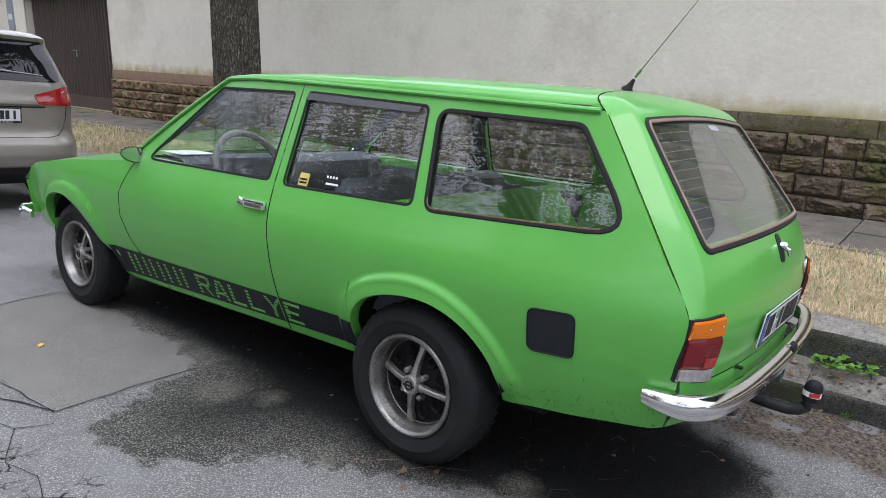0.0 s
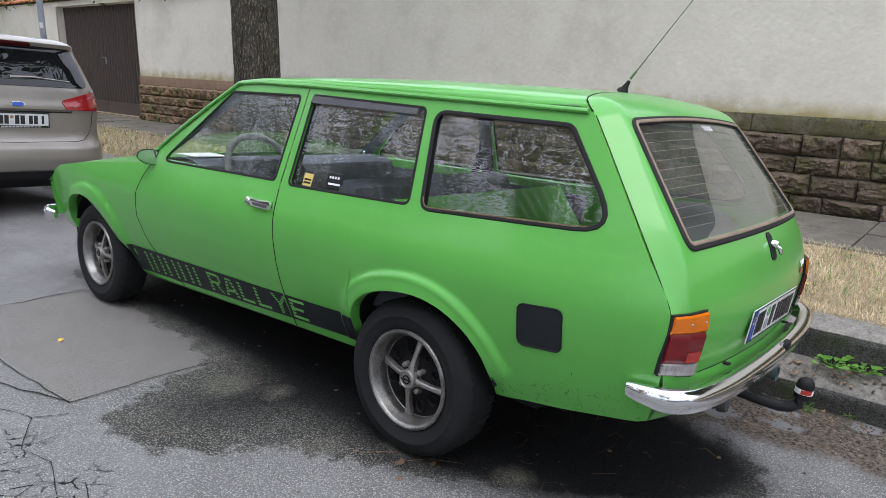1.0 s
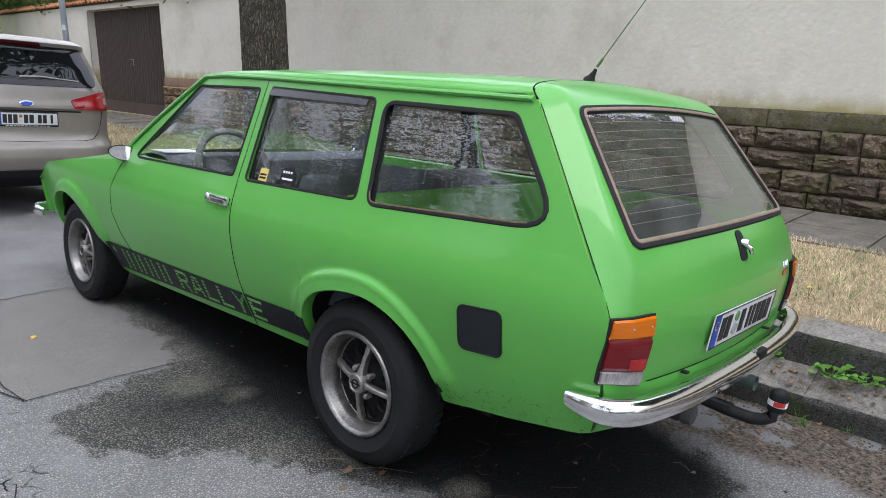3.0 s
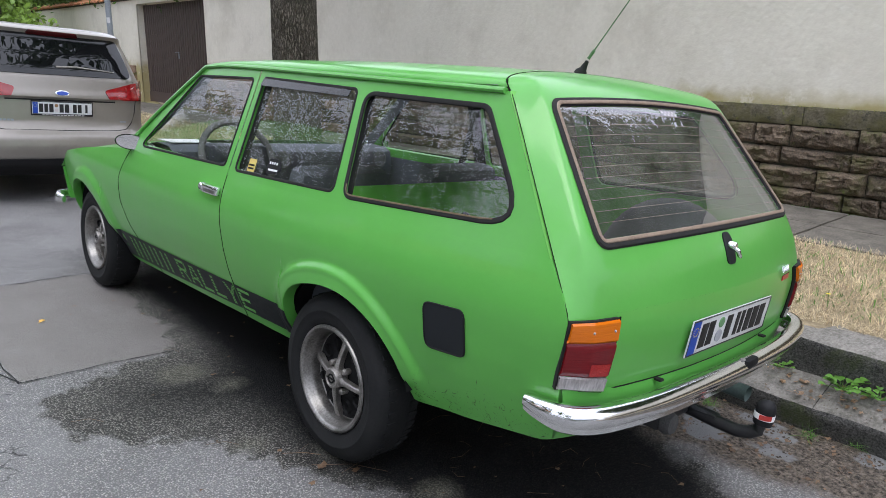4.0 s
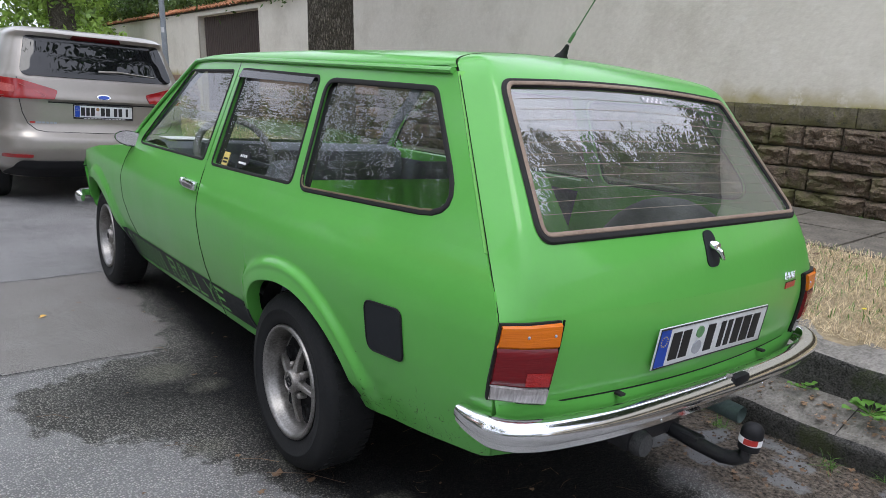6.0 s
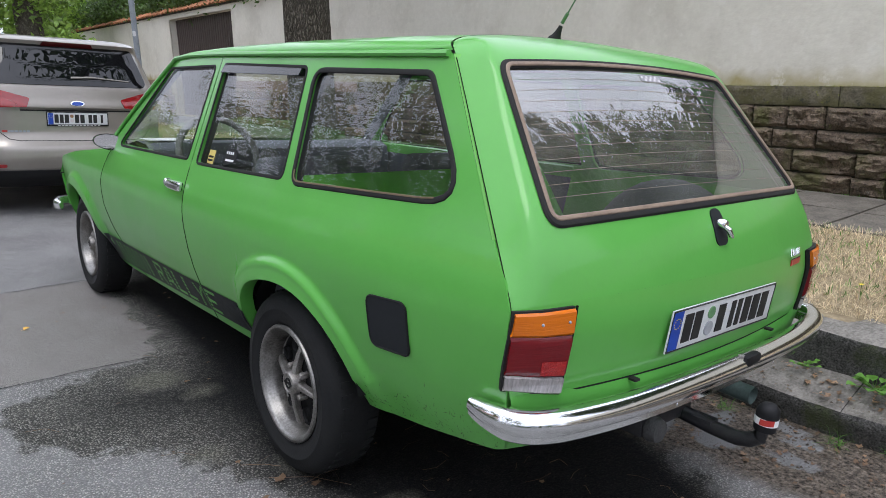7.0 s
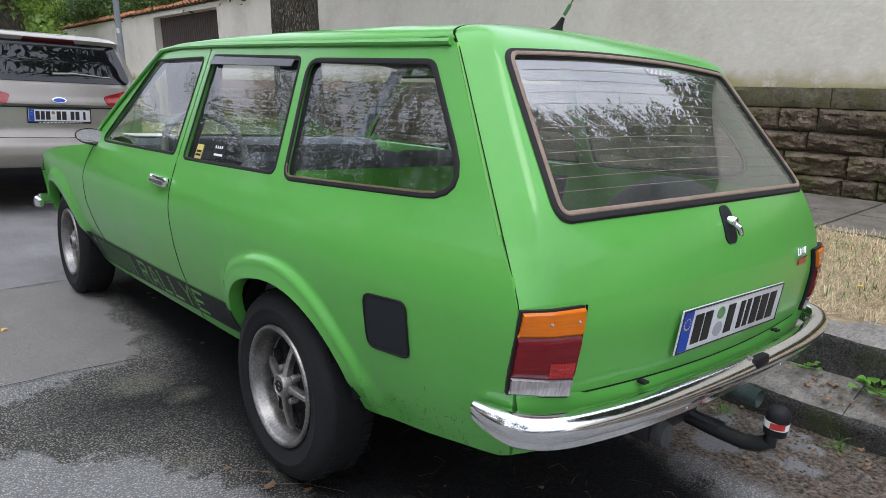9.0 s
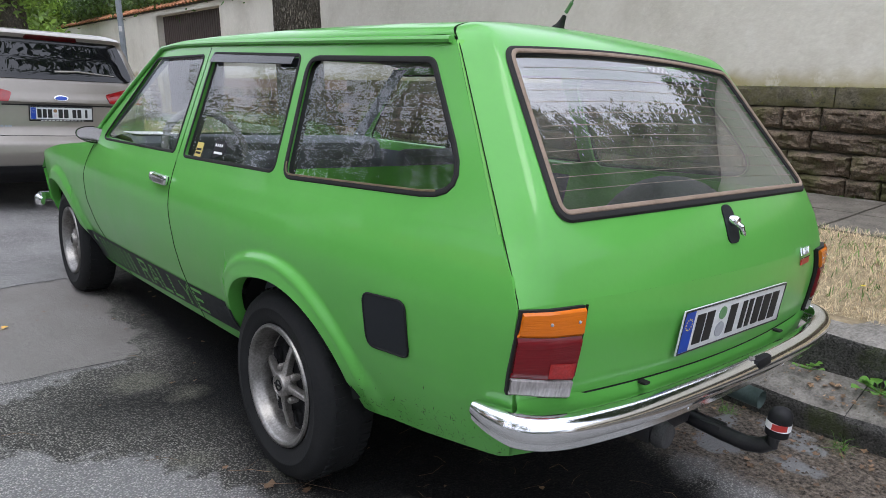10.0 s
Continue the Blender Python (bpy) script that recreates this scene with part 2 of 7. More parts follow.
def bark_material():
    """Long ridges of bark with dark furrows between them."""
    m = surface("bark", (0.12, 0.105, 0.083), (0.30, 0.265, 0.215), scale=9, rough=0.95, bump_scale=60, spec=0.2)
    n, l = m.node_tree.nodes, m.node_tree.links
    p = n["Principled BSDF"]
    src = p.inputs["Base Color"].links[0].from_socket
    at = n.new("ShaderNodeTexCoord").outputs["Object"]
    wt = n.new("ShaderNodeTexNoise")
    wt.inputs["Scale"].default_value, wt.inputs["Detail"].default_value = 7, 5
    l.new(at, wt.inputs["Vector"])
    wob = n.new("ShaderNodeMix")
    wob.data_type = "VECTOR"
    wob.inputs["Factor"].default_value = 0.10
    l.new(at, wob.inputs["A"])
    l.new(wt.outputs["Color"], wob.inputs["B"])
    squeeze = n.new("ShaderNodeVectorMath")
    squeeze.operation = "MULTIPLY"
    squeeze.inputs[1].default_value = (1, 1, 0.17)
    l.new(wob.outputs["Result"], squeeze.inputs[0])
    cell = n.new("ShaderNodeTexVoronoi")
    cell.feature = "DISTANCE_TO_EDGE"
    cell.inputs["Scale"].default_value = 62
    l.new(squeeze.outputs["Vector"], cell.inputs["Vector"])
    ridge_ = n.new("ShaderNodeMapRange")
    ridge_.inputs["From Min"].default_value, ridge_.inputs["From Max"].default_value = -0.02, 0.30
    l.new(cell.outputs["Distance"], ridge_.inputs["Value"])
    mix = n.new("ShaderNodeMix")
    mix.data_type = "RGBA"
    mix.inputs["A"].default_value = (0.050, 0.043, 0.034, 1)
    l.new(ridge_.outputs["Result"], mix.inputs["Factor"])
    l.new(src, mix.inputs["B"])
    l.new(mix.outputs["Result"], p.inputs["Base Color"])
    bump = n.new("ShaderNodeBump")
    bump.inputs["Strength"].default_value, bump.inputs["Distance"].default_value = 1.0, 0.02
    l.new(ridge_.outputs["Result"], bump.inputs["Height"])
    l.new(bump.outputs["Normal"], p.inputs["Normal"])
    return m


BARK = bark_material()
GATE = surface("gate_paint", (0.055, 0.036, 0.031), (0.09, 0.063, 0.054), scale=4, rough=0.5, rough_b=0.7)
STEEL = surface("galvanised_steel", (0.24, 0.27, 0.30), (0.36, 0.39, 0.42), scale=8, rough=0.5, metal=0.4)
TILE = surface("roof_tile", (0.34, 0.13, 0.06), (0.5, 0.22, 0.11), scale=8, rough=0.85, bump=0.004, vary=0.25)


# ---- building blocks ----
def part(name, bm, material, parent, label="", smooth=True, kind=""):
    mesh = bpy.data.meshes.new(name)
    bmesh.ops.recalc_face_normals(bm, faces=bm.faces)
    bm.to_mesh(mesh)
    bm.free()
    mesh.materials.append(material)
    if smooth:
        mesh.shade_smooth()
        mesh.set_sharp_from_angle(angle=radians(38))
    ob = new(name, mesh)
    ob.parent = parent
    return tagged(ob, label=label, kind=kind)


def thing(name, m, label, category, group="", kind=""):
    ob = new(name)
    ob.empty_display_size = 0.1
    ob.matrix_world = m
    return tagged(ob, label, category, group, kind)


def grid(bm, f, nu, nv, close_u=False):
    vs = [[bm.verts.new(f(i / nu, j / nv)) for j in range(nv + 1)] for i in range(nu if close_u else nu + 1)]
    for i in range(nu):
        a, b = vs[i], vs[(i + 1) % len(vs)]
        for j in range(nv):
            bm.faces.new((a[j], b[j], b[j + 1], a[j + 1]))
    return vs


def box(bm, lo, hi, bevel=0.0, m=None):
    made = bmesh.ops.create_cube(bm, size=1, matrix=Matrix.Translation((Vector(lo) + Vector(hi)) / 2) @ Matrix.Diagonal((*(Vector(hi) - Vector(lo)), 1)))
    verts = made["verts"]
    if bevel:
        edges = list({e for v in verts for e in v.link_edges})
        got = bmesh.ops.bevel(bm, geom=edges, offset=bevel, segments=2, affect="EDGES", profile=0.6)
        verts = list({v for f in got["faces"] for v in f.verts} | {v for v in verts if v.is_valid})
    if m is not None:
        bmesh.ops.transform(bm, matrix=m, verts=verts)
    return verts


def lathe(bm, profile, seg=48, m=Matrix()):
    """A profile of (radius, along) turned about the x axis."""
    return grid(bm, lambda u, v: m @ Vector((profile[round(v * (len(profile) - 1))][1],
                                            profile[round(v * (len(profile) - 1))][0] * math.cos(2 * math.pi * u),
                                            profile[round(v * (len(profile) - 1))][0] * math.sin(2 * math.pi * u))), seg, len(profile) - 1, close_u=True)


def tube(bm, pts, r, sides=10, closed=False, flat=1.0, up=None, cap=True):
    """A round or flattened tube along points; flat squeezes it along its second axis."""
    pts = [Vector(p) for p in pts]
    n = len(pts)
    rings = []
    for i, p in enumerate(pts):
        a = pts[(i - 1) % n] if closed or i else p
        b = pts[(i + 1) % n] if closed or i < n - 1 else p
        t = (b - a).normalized()
        ref = Vector(up[i]) if up else (Vector((0, 0, 1)) if abs(t.z) < 0.9 else Vector((1, 0, 0)))
        s = t.cross(ref).normalized()
        q = s.cross(t).normalized()
        rad = r[i] if isinstance(r, (list, tuple)) else r
        rings.append([bm.verts.new(p + s * (rad * math.cos(k * 2 * math.pi / sides)) + q * (rad * flat * math.sin(k * 2 * math.pi / sides))) for k in range(sides)])
    for i in range(n if closed else n - 1):
        a, b = rings[i], rings[(i + 1) % n]
        for k in range(sides):
            bm.faces.new((a[k], a[(k + 1) % sides], b[(k + 1) % sides], b[k]))
    if not closed and cap:
        bm.faces.new(rings[0])
        bm.faces.new(rings[-1][::-1])
    return rings


def lerp(a, b, t):
    return a + (b - a) * t


def table(rows, x):
    """Smooth interpolation in rows of (x, value), in order of x."""
    if x <= rows[0][0]:
        return rows[0][1]
    for (x0, y0), (x1, y1) in zip(rows, rows[1:]):
        if x <= x1:
            t = (x - x0) / (x1 - x0)
            return lerp(y0, y1, t)
    return rows[-1][1]


def soft(rows, x, w):
    """table(), smoothed over a width w."""
    return sum(table(rows, x + w * k) for k in (-1, -0.5, 0, 0.5, 1)) / 5


def rounded(quad, r, n=7, m=10):
    """A quadrilateral with rounded corners: n points on each corner and m along each side."""
    q = [Vector(p) for p in quad]
    out = []
    for i in range(len(q)):
        p, a, b = q[i], q[i - 1], q[(i + 1) % len(q)]
        rad = r[i] if isinstance(r, (list, tuple)) else r
        da, db = (a - p).normalized(), (b - p).normalized()
        half = da.angle(db) / 2
        cut = min(rad / math.tan(half), (a - p).length * 0.48, (b - p).length * 0.48)
        p0, p1 = p + da * cut, p + db * cut
        for k in range(n):
            t = k / (n - 1)
            out.append((1 - t) ** 2 * p0 + 2 * t * (1 - t) * p + t * t * p1)
        nxt = q[(i + 1) % len(q)]
        rb = r[(i + 1) % len(q)] if isinstance(r, (list, tuple)) else r
        dn = (q[(i + 2) % len(q)] - nxt).normalized()
        hb = (p - nxt).normalized().angle(dn) / 2
        cutb = min(rb / math.tan(hb), (p - nxt).length * 0.48, (q[(i + 2) % len(q)] - nxt).length * 0.48)
        end = nxt + (p - nxt).normalized() * cutb
        for k in range(1, m):
            out.append(p1.lerp(end, k / m))
    return out


def inset(loop, d):
    """The closed 2D loop moved inwards by d."""
    c = sum(loop, Vector((0, 0))) / len(loop)
    out = []
    n = len(loop)
    for i in range(n):
        t = (loop[(i + 1) % n] - loop[i - 1]).normalized()
        nrm = Vector((-t.y, t.x))
        if nrm.dot(c - loop[i]) < 0:
            nrm = -nrm
        out.append(loop[i] + nrm * d)
    return out


def outer_match(quad, count_loop, n=7, m=10):
    """Points on a sharp quadrilateral that pair with rounded(quad2, ...)."""
    q = [Vector(p) for p in quad]
    out = []
    for i in range(4):
        p, nxt, prv = q[i], q[(i + 1) % 4], q[i - 1]
        for k in range(n):
            t = k / (n - 1)
            if t < 0.5:
                out.append(p + (prv - p) * 0.06 * (1 - 2 * t))
            else:
                out.append(p + (nxt - p) * 0.06 * (2 * t - 1))
        a, b = p + (nxt - p) * 0.06, nxt + (p - nxt) * 0.06
        for k in range(1, m):
            out.append(a.lerp(b, k / m))
    return out


def ring(bm, inner, outer, f, steps=6):
    """The surface f between two paired 2D loops."""
    n = len(inner)
    rows = [[bm.verts.new(f(*inner[i].lerp(outer[i], s / steps))) for i in range(n)] for s in range(steps + 1)]
    for s in range(steps):
        for i in range(n):
            bm.faces.new((rows[s][i], rows[s][(i + 1) % n], rows[s + 1][(i + 1) % n], rows[s + 1][i]))
    return rows


def disc(bm, loop, f, steps=8):
    """The surface f inside a closed 2D loop."""
    c = sum(loop, Vector((0, 0))) / len(loop)
    n = len(loop)
    mid = bm.verts.new(f(*c))
    rows = [[bm.verts.new(f(*c.lerp(loop[i], s / steps))) for i in range(n)] for s in range(1, steps + 1)]
    for i in range(n):
        bm.faces.new((mid, rows[0][i], rows[0][(i + 1) % n]))
    for s in range(steps - 1):
        for i in range(n):
            bm.faces.new((rows[s][i], rows[s][(i + 1) % n], rows[s + 1][(i + 1) % n], rows[s + 1][i]))


def thicken(bm, d):
    """Gives an open sheet thickness d against its normals."""
    bmesh.ops.recalc_face_normals(bm, faces=bm.faces)
    bmesh.ops.solidify(bm, geom=bm.faces[:], thickness=d)


# ---- the street ----
# The road surface falls to the kerb; beyond the crown it is level and runs to the horizon.
def road_z(x):
    return -0.07 * max(x, -3.2) if x > -3.2 else 0.224 - 0.02 * (-3.2 - x) if x > -8 else 0.128


def inside(poly, x, y):
    """Signed distance to a polygon, positive inside."""
    p = np.array(poly, float)
    q = np.roll(p, -1, 0)
    best = np.full(x.shape, 1e9)
    odd = np.zeros(x.shape, bool)
    for (x0, y0), (x1, y1) in zip(p, q):
        dx, dy = x1 - x0, y1 - y0
        t = np.clip(((x - x0) * dx + (y - y0) * dy) / (dx * dx + dy * dy), 0, 1)
        best = np.minimum(best, np.hypot(x - x0 - t * dx, y - y0 - t * dy))
        odd ^= ((y0 > y) != (y1 > y)) & (x < dx * (y - y0) / (dy if dy else 1e-9) + x0)
    return np.where(odd, best, -best)


PATCH_EDGE = [(-1.40, 1.165), (-1.1, 1.185), (-0.7, 1.19), (0.6, 1.25), (0.6, 2.62), (-0.3, 2.66), (-0.76, 2.67), (-1.05, 2.62), (-1.46, 2.6), (-1.43, 2.1), (-1.41, 1.63)]
# The damp stain, run on under the car to carry its painted shade.
DAMP_SHADE_EDGE = [(-0.64, 2.35), (-0.69, 1.75), (-0.72, 1.3), (-0.80, 1.16), (-1.18, 1.10), (-1.36, 0.88), (-1.33, 0.60), (-1.03, 0.32), (-0.86, 0.0), (-0.62, -0.36), (-0.35, -0.75), (0.0, -1.05), (0.22, -1.05), (0.34, -0.7), (0.6, -0.45), (0.9, -0.4), (1.2, 1.0), (0.95, 3.2), (-0.5, 3.3)]
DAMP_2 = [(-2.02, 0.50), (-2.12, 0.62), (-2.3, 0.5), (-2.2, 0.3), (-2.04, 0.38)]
DIRT_EDGE = [(1.2, -6), (0.72, -3.2), (0.52, -1.9), (0.44, -1.15), (0.40, -0.4), (0.45, 0.8), (0.6, 3), (0.7, 8), (1.2, 9)]
WORN_SPOTS = [(-0.84, 0.93, 0.10), (-0.73, 0.72, 0.05), (-0.66, 0.03, 0.07), (-0.9, 0.22, 0.05), (-0.55, -0.38, 0.06)]
# Outline of the car's shade, darkened into the road colour.
CAR_SHADE_EDGE = [(-0.56, 2.5), (-0.60, 1.2), (-0.68, 0.5), (-0.80, 0.0), (-0.64, -0.48), (-0.30, -0.96), (0.10, -1.04), (0.28, -0.86), (0.38, -0.62), (0.52, -0.4), (0.9, 0), (0.9, 3)]
CRAZED = [(-1.95, 0.75, 0.28), (-1.80, 0.95, 0.22), (-2.2, 0.5, 0.3), (-1.62, 0.55, 0.12)]
PALE_SPOTS = [(0.66, -0.95, 0.05, 0.09), (0.60, -0.70, 0.08, 0.08), (0.74, -0.62, 0.10, 0.05), (0.90, -0.80, 0.05, 0.11), (0.82, -0.90, 0.05, 0.07), (0.93, -1.22, 0.08, 0.06), (0.52, -0.50, 0.10, 0.06), (0.72, -0.30, 0.08, 0.08), (0.86, -1.55, 0.06, 0.12)]

xs = [-400, -60, -12, -6, -4, -3.2] + [-3 + 0.04 * k for k in range(104)] + [1.16]
ys = [-400, -60, -14, -8, -5, -3.5, -2.6] + [-2 + 0.04 * k for k in range(140)] + [3.7, 4, 5, 6, 7, 8, 9, 10, 12, 14, 20, 30, 60, 400]
gx, gy = np.meshgrid(np.array(xs), np.array(ys), indexing="ij")
fx, fy = gx.ravel(), gy.ravel()
verts = [(x, y, road_z(x) + (0.003 * noise.noise((x * 1.3, y * 1.3, 0)) if abs(x) < 3 and -4 < y < 10 else 0)) for x, y in zip(fx.tolist(), fy.tolist())]
ny = len(ys)
faces = [(i * ny + j, (i + 1) * ny + j, (i + 1) * ny + j + 1, i * ny + j + 1) for i in range(len(xs) - 1) for j in range(ny - 1)]
mesh = bpy.data.meshes.new("road")
mesh.from_pydata(verts, [], faces)
fields = {
    "patch": inside(PATCH_EDGE, fx, fy),
    "damp": np.maximum(inside(DAMP_SHADE_EDGE, fx, fy), inside(DAMP_2, fx, fy)),
    "dirt": inside(DIRT_EDGE, fx, fy),
    "crazed": np.max([r - np.hypot(fx - cx, fy - cy) for cx, cy, r in CRAZED], axis=0),
    "under": inside(CAR_SHADE_EDGE, fx, fy),
    "worn": np.max([r - np.hypot(fx - cx, fy - cy) for cx, cy, r in WORN_SPOTS], axis=0),
    "pale": np.max([(1 - np.hypot((fx - cx) / w, (fy - cy) / h)) * min(w, h) for cx, cy, w, h in PALE_SPOTS], axis=0),
}
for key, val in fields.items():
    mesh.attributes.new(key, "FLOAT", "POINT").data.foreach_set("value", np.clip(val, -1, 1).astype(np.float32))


def road_material():
    """Coarse asphalt: stones in a dark binder, with a repair patch, damp, dirt and cement, each with a ragged edge, and
    the car's shade painted in.
    """
    m = bpy.data.materials.new("road_asphalt")
    m.use_nodes = True
    n, l = m.node_tree.nodes, m.node_tree.links
    p = n["Principled BSDF"]
    pos = n.new("ShaderNodeNewGeometry").outputs["Position"]

    def tex(scale, detail=5, rough=0.6):
        t = n.new("ShaderNodeTexNoise")
        t.inputs["Scale"].default_value, t.inputs["Detail"].default_value, t.inputs["Roughness"].default_value = scale, detail, rough
        l.new(pos, t.inputs["Vector"])
        return t.outputs["Fac"]

    def span(src, a, b, c=0.0, d=1.0):
        t = n.new("ShaderNodeMapRange")
        for k, v in zip(("From Min", "From Max", "To Min", "To Max"), (a, b, c, d)):
            t.inputs[k].default_value = v
        l.new(src, t.inputs["Value"])
        return t.outputs["Result"]

    def math_(op, a, b):
        t = n.new("ShaderNodeMath")
        t.operation = op
        for k, v in enumerate((a, b)):
            if isinstance(v, (int, float)):
                t.inputs[k].default_value = v
            else:
                l.new(v, t.inputs[k])
        return t.outputs[0]

    def blend(f, a, b):
        t = n.new("ShaderNodeMix")
        t.data_type = "RGBA"
        l.new(f, t.inputs["Factor"])
        for k, v in (("A", a), ("B", b)):
            if isinstance(v, tuple):
                t.inputs[k].default_value = rgb(v)
            else:
                l.new(v, t.inputs[k])
        return t.outputs["Result"]

    def mask(name, ragged, width, scale):
        at = n.new("ShaderNodeAttribute")
        at.attribute_name = name
        edge = math_("ADD", at.outputs["Fac"], math_("MULTIPLY", math_("SUBTRACT", tex(scale, 6, 0.65), 0.5), ragged))
        return span(edge, -width, width)

    cells = n.new("ShaderNodeTexVoronoi")
    cells.inputs["Scale"].default_value = 155
    l.new(pos, cells.inputs["Vector"])
    stone = span(cells.outputs["Distance"], 0.25, 0.62, 1.0, 0.0)
    hue = n.new("ShaderNodeSeparateColor")
    l.new(cells.outputs["Color"], hue.inputs["Color"])
    fine_ = tex(240, 3)
    broad = tex(1.1, 6)
    mid = tex(5.5, 6)
    stone_col = blend(hue.outputs["Red"], (0.25, 0.242, 0.235), (0.78, 0.755, 0.72))
    old = blend(stone, blend(mid, (0.085, 0.083, 0.082), (0.29, 0.285, 0.28)), stone_col)
    old = blend(span(broad, 0.35, 0.7, 0.0, 0.42), old, (0.52, 0.51, 0.50))
    smooth_ = blend(span(fine_, 0.40, 0.60), (0.115, 0.106, 0.10), (0.42, 0.395, 0.37))
    smooth_ = blend(span(mid, 0.35, 0.7, 0.0, 0.5), smooth_, (0.20, 0.185, 0.172))
    col = blend(mask("patch", 0.012, 0.006, 20), old, smooth_)
    # Near-black stones for the shade painted beneath the car.
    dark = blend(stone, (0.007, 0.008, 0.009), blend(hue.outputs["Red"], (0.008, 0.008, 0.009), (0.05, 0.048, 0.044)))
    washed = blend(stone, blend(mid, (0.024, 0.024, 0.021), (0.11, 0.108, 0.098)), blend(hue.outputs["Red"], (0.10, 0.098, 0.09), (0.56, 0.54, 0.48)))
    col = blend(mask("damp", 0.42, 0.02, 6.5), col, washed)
    # Core of the damp, darkened as painted shade under the car.
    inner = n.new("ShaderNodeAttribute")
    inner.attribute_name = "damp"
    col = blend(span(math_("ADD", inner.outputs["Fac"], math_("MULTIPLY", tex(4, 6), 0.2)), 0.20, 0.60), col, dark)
    # The rest of the painted shade, out to the car's footprint.
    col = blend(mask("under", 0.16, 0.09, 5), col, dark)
    crazed = n.new("ShaderNodeTexVoronoi")
    crazed.feature = "DISTANCE_TO_EDGE"
    crazed.inputs["Scale"].default_value = 13
    wob = n.new("ShaderNodeMix")
    wob.data_type = "VECTOR"
    wob.inputs["Factor"].default_value = 0.06
    wt = n.new("ShaderNodeTexNoise")
    wt.inputs["Scale"].default_value = 14
    l.new(pos, wt.inputs["Vector"])
    l.new(pos, wob.inputs["A"])
    l.new(wt.outputs["Color"], wob.inputs["B"])
    l.new(wob.outputs["Result"], crazed.inputs["Vector"])
    line = span(crazed.outputs["Distance"], 0.02, 0.05, 1.0, 0.0)
    col = blend(math_("MULTIPLY", math_("MULTIPLY", line, mask("crazed", 0.25, 0.05, 6)), span(tex(18, 3), 0.42, 0.55)), col, (0.012, 0.012, 0.011))
    col = blend(span(mask("worn", 0.10, 0.04, 9), 0, 1, 0, 0.8), col, blend(stone, (0.12, 0.118, 0.095), (0.36, 0.35, 0.28)))
    earth = blend(span(tex(60, 5, 0.7), 0.35, 0.68), (0.03, 0.026, 0.021), (0.34, 0.28, 0.225))
    col = blend(mask("dirt", 0.35, 0.06, 4), col, earth)
    pale_f = mask("pale", 0.10, 0.008, 11)
    col = blend(pale_f, col, blend(mid, (0.22, 0.22, 0.22), (0.36, 0.355, 0.35)))
    l.new(col, p.inputs["Base Color"])
    l.new(span(math_("ADD", stone, fine_), 0.2, 1.6, 0.75, 0.96), p.inputs["Roughness"])
    p.inputs["Specular IOR Level"].default_value = 0.2
    bump = n.new("ShaderNodeBump")
    bump.inputs["Strength"].default_value, bump.inputs["Distance"].default_value = 1.0, 0.009
    l.new(math_("ADD", math_("MULTIPLY", stone, span(mask("patch", 0.012, 0.006, 20), 0, 1, 1.0, 0.25)), fine_), bump.inputs["Height"])
    l.new(bump.outputs["Normal"], p.inputs["Normal"])
    return m


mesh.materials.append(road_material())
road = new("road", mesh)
tagged(road, "coarse worn grey asphalt road with a repair patch, stains and painted shade under the car", "road", kind="structure")

# Cracks in the asphalt.
TAR = surface("crack_shadow", (0.008, 0.008, 0.009), (0.02, 0.02, 0.02), scale=30, rough=0.95)


def crack(pts, w, seed):
    bm = bmesh.new()
    fine_ = []
    for (x0, y0), (x1, y1) in zip(pts, pts[1:]):
        n = max(2, int(math.hypot(x1 - x0, y1 - y0) / 0.035))
        for k in range(n):
            x, y = lerp(x0, x1, k / n), lerp(y0, y1, k / n)
            d = noise.noise_vector((x * 9, y * 9, seed)) * 0.012
            fine_.append(Vector((x + d.x, y + d.y, 0)))
    rows = []
    for i, p in enumerate(fine_):
        t = (fine_[min(i + 1, len(fine_) - 1)] - fine_[max(i - 1, 0)]).normalized()
        s = Vector((-t.y, t.x, 0))
        ww = w * (0.55 + 0.9 * abs(noise.noise((p.x * 14, p.y * 14, seed + 5))))
        rows.append([bm.verts.new((q.x, q.y, road_z(q.x) + 0.005)) for q in (p - s * ww, p + s * ww)])
    for a, b in zip(rows, rows[1:]):
        bm.faces.new((a[0], a[1], b[1], b[0]))
    return tagged(part("road_crack", bm, TAR, None, smooth=False), "narrow dark crack in the asphalt", "crack", kind="structure")


for pts, w, sd in (([(-1.72, 1.95), (-1.55, 1.6), (-1.39, 1.16), (-1.1, 1.185), (-0.7, 1.19)], 0.0045, 1), ([(-1.46, 2.6), (-1.05, 2.62), (-0.76, 2.67), (-0.3, 2.68)], 0.005, 2), ([(-1.40, 1.16), (-1.43, 1.63), (-1.45, 2.6)], 0.003, 3),
                  ([(-1.62, 1.32), (-1.55, 1.12), (-1.66, 0.9), (-1.62, 0.75), (-1.70, 0.5)], 0.0022, 4), ([(-1.9, 1.1), (-1.66, 0.9), (-1.5, 0.93)], 0.002, 5), ([(-1.95, 0.85), (-1.76, 0.78), (-1.62, 0.75)], 0.0024, 6), ([(-1.85, 0.55), (-1.70, 0.66), (-1.6, 0.55), (-1.66, 0.35)], 0.002, 7), ([(-1.55, 1.12), (-1.4, 1.05)], 0.003, 8)):
    crack(pts, w, sd)

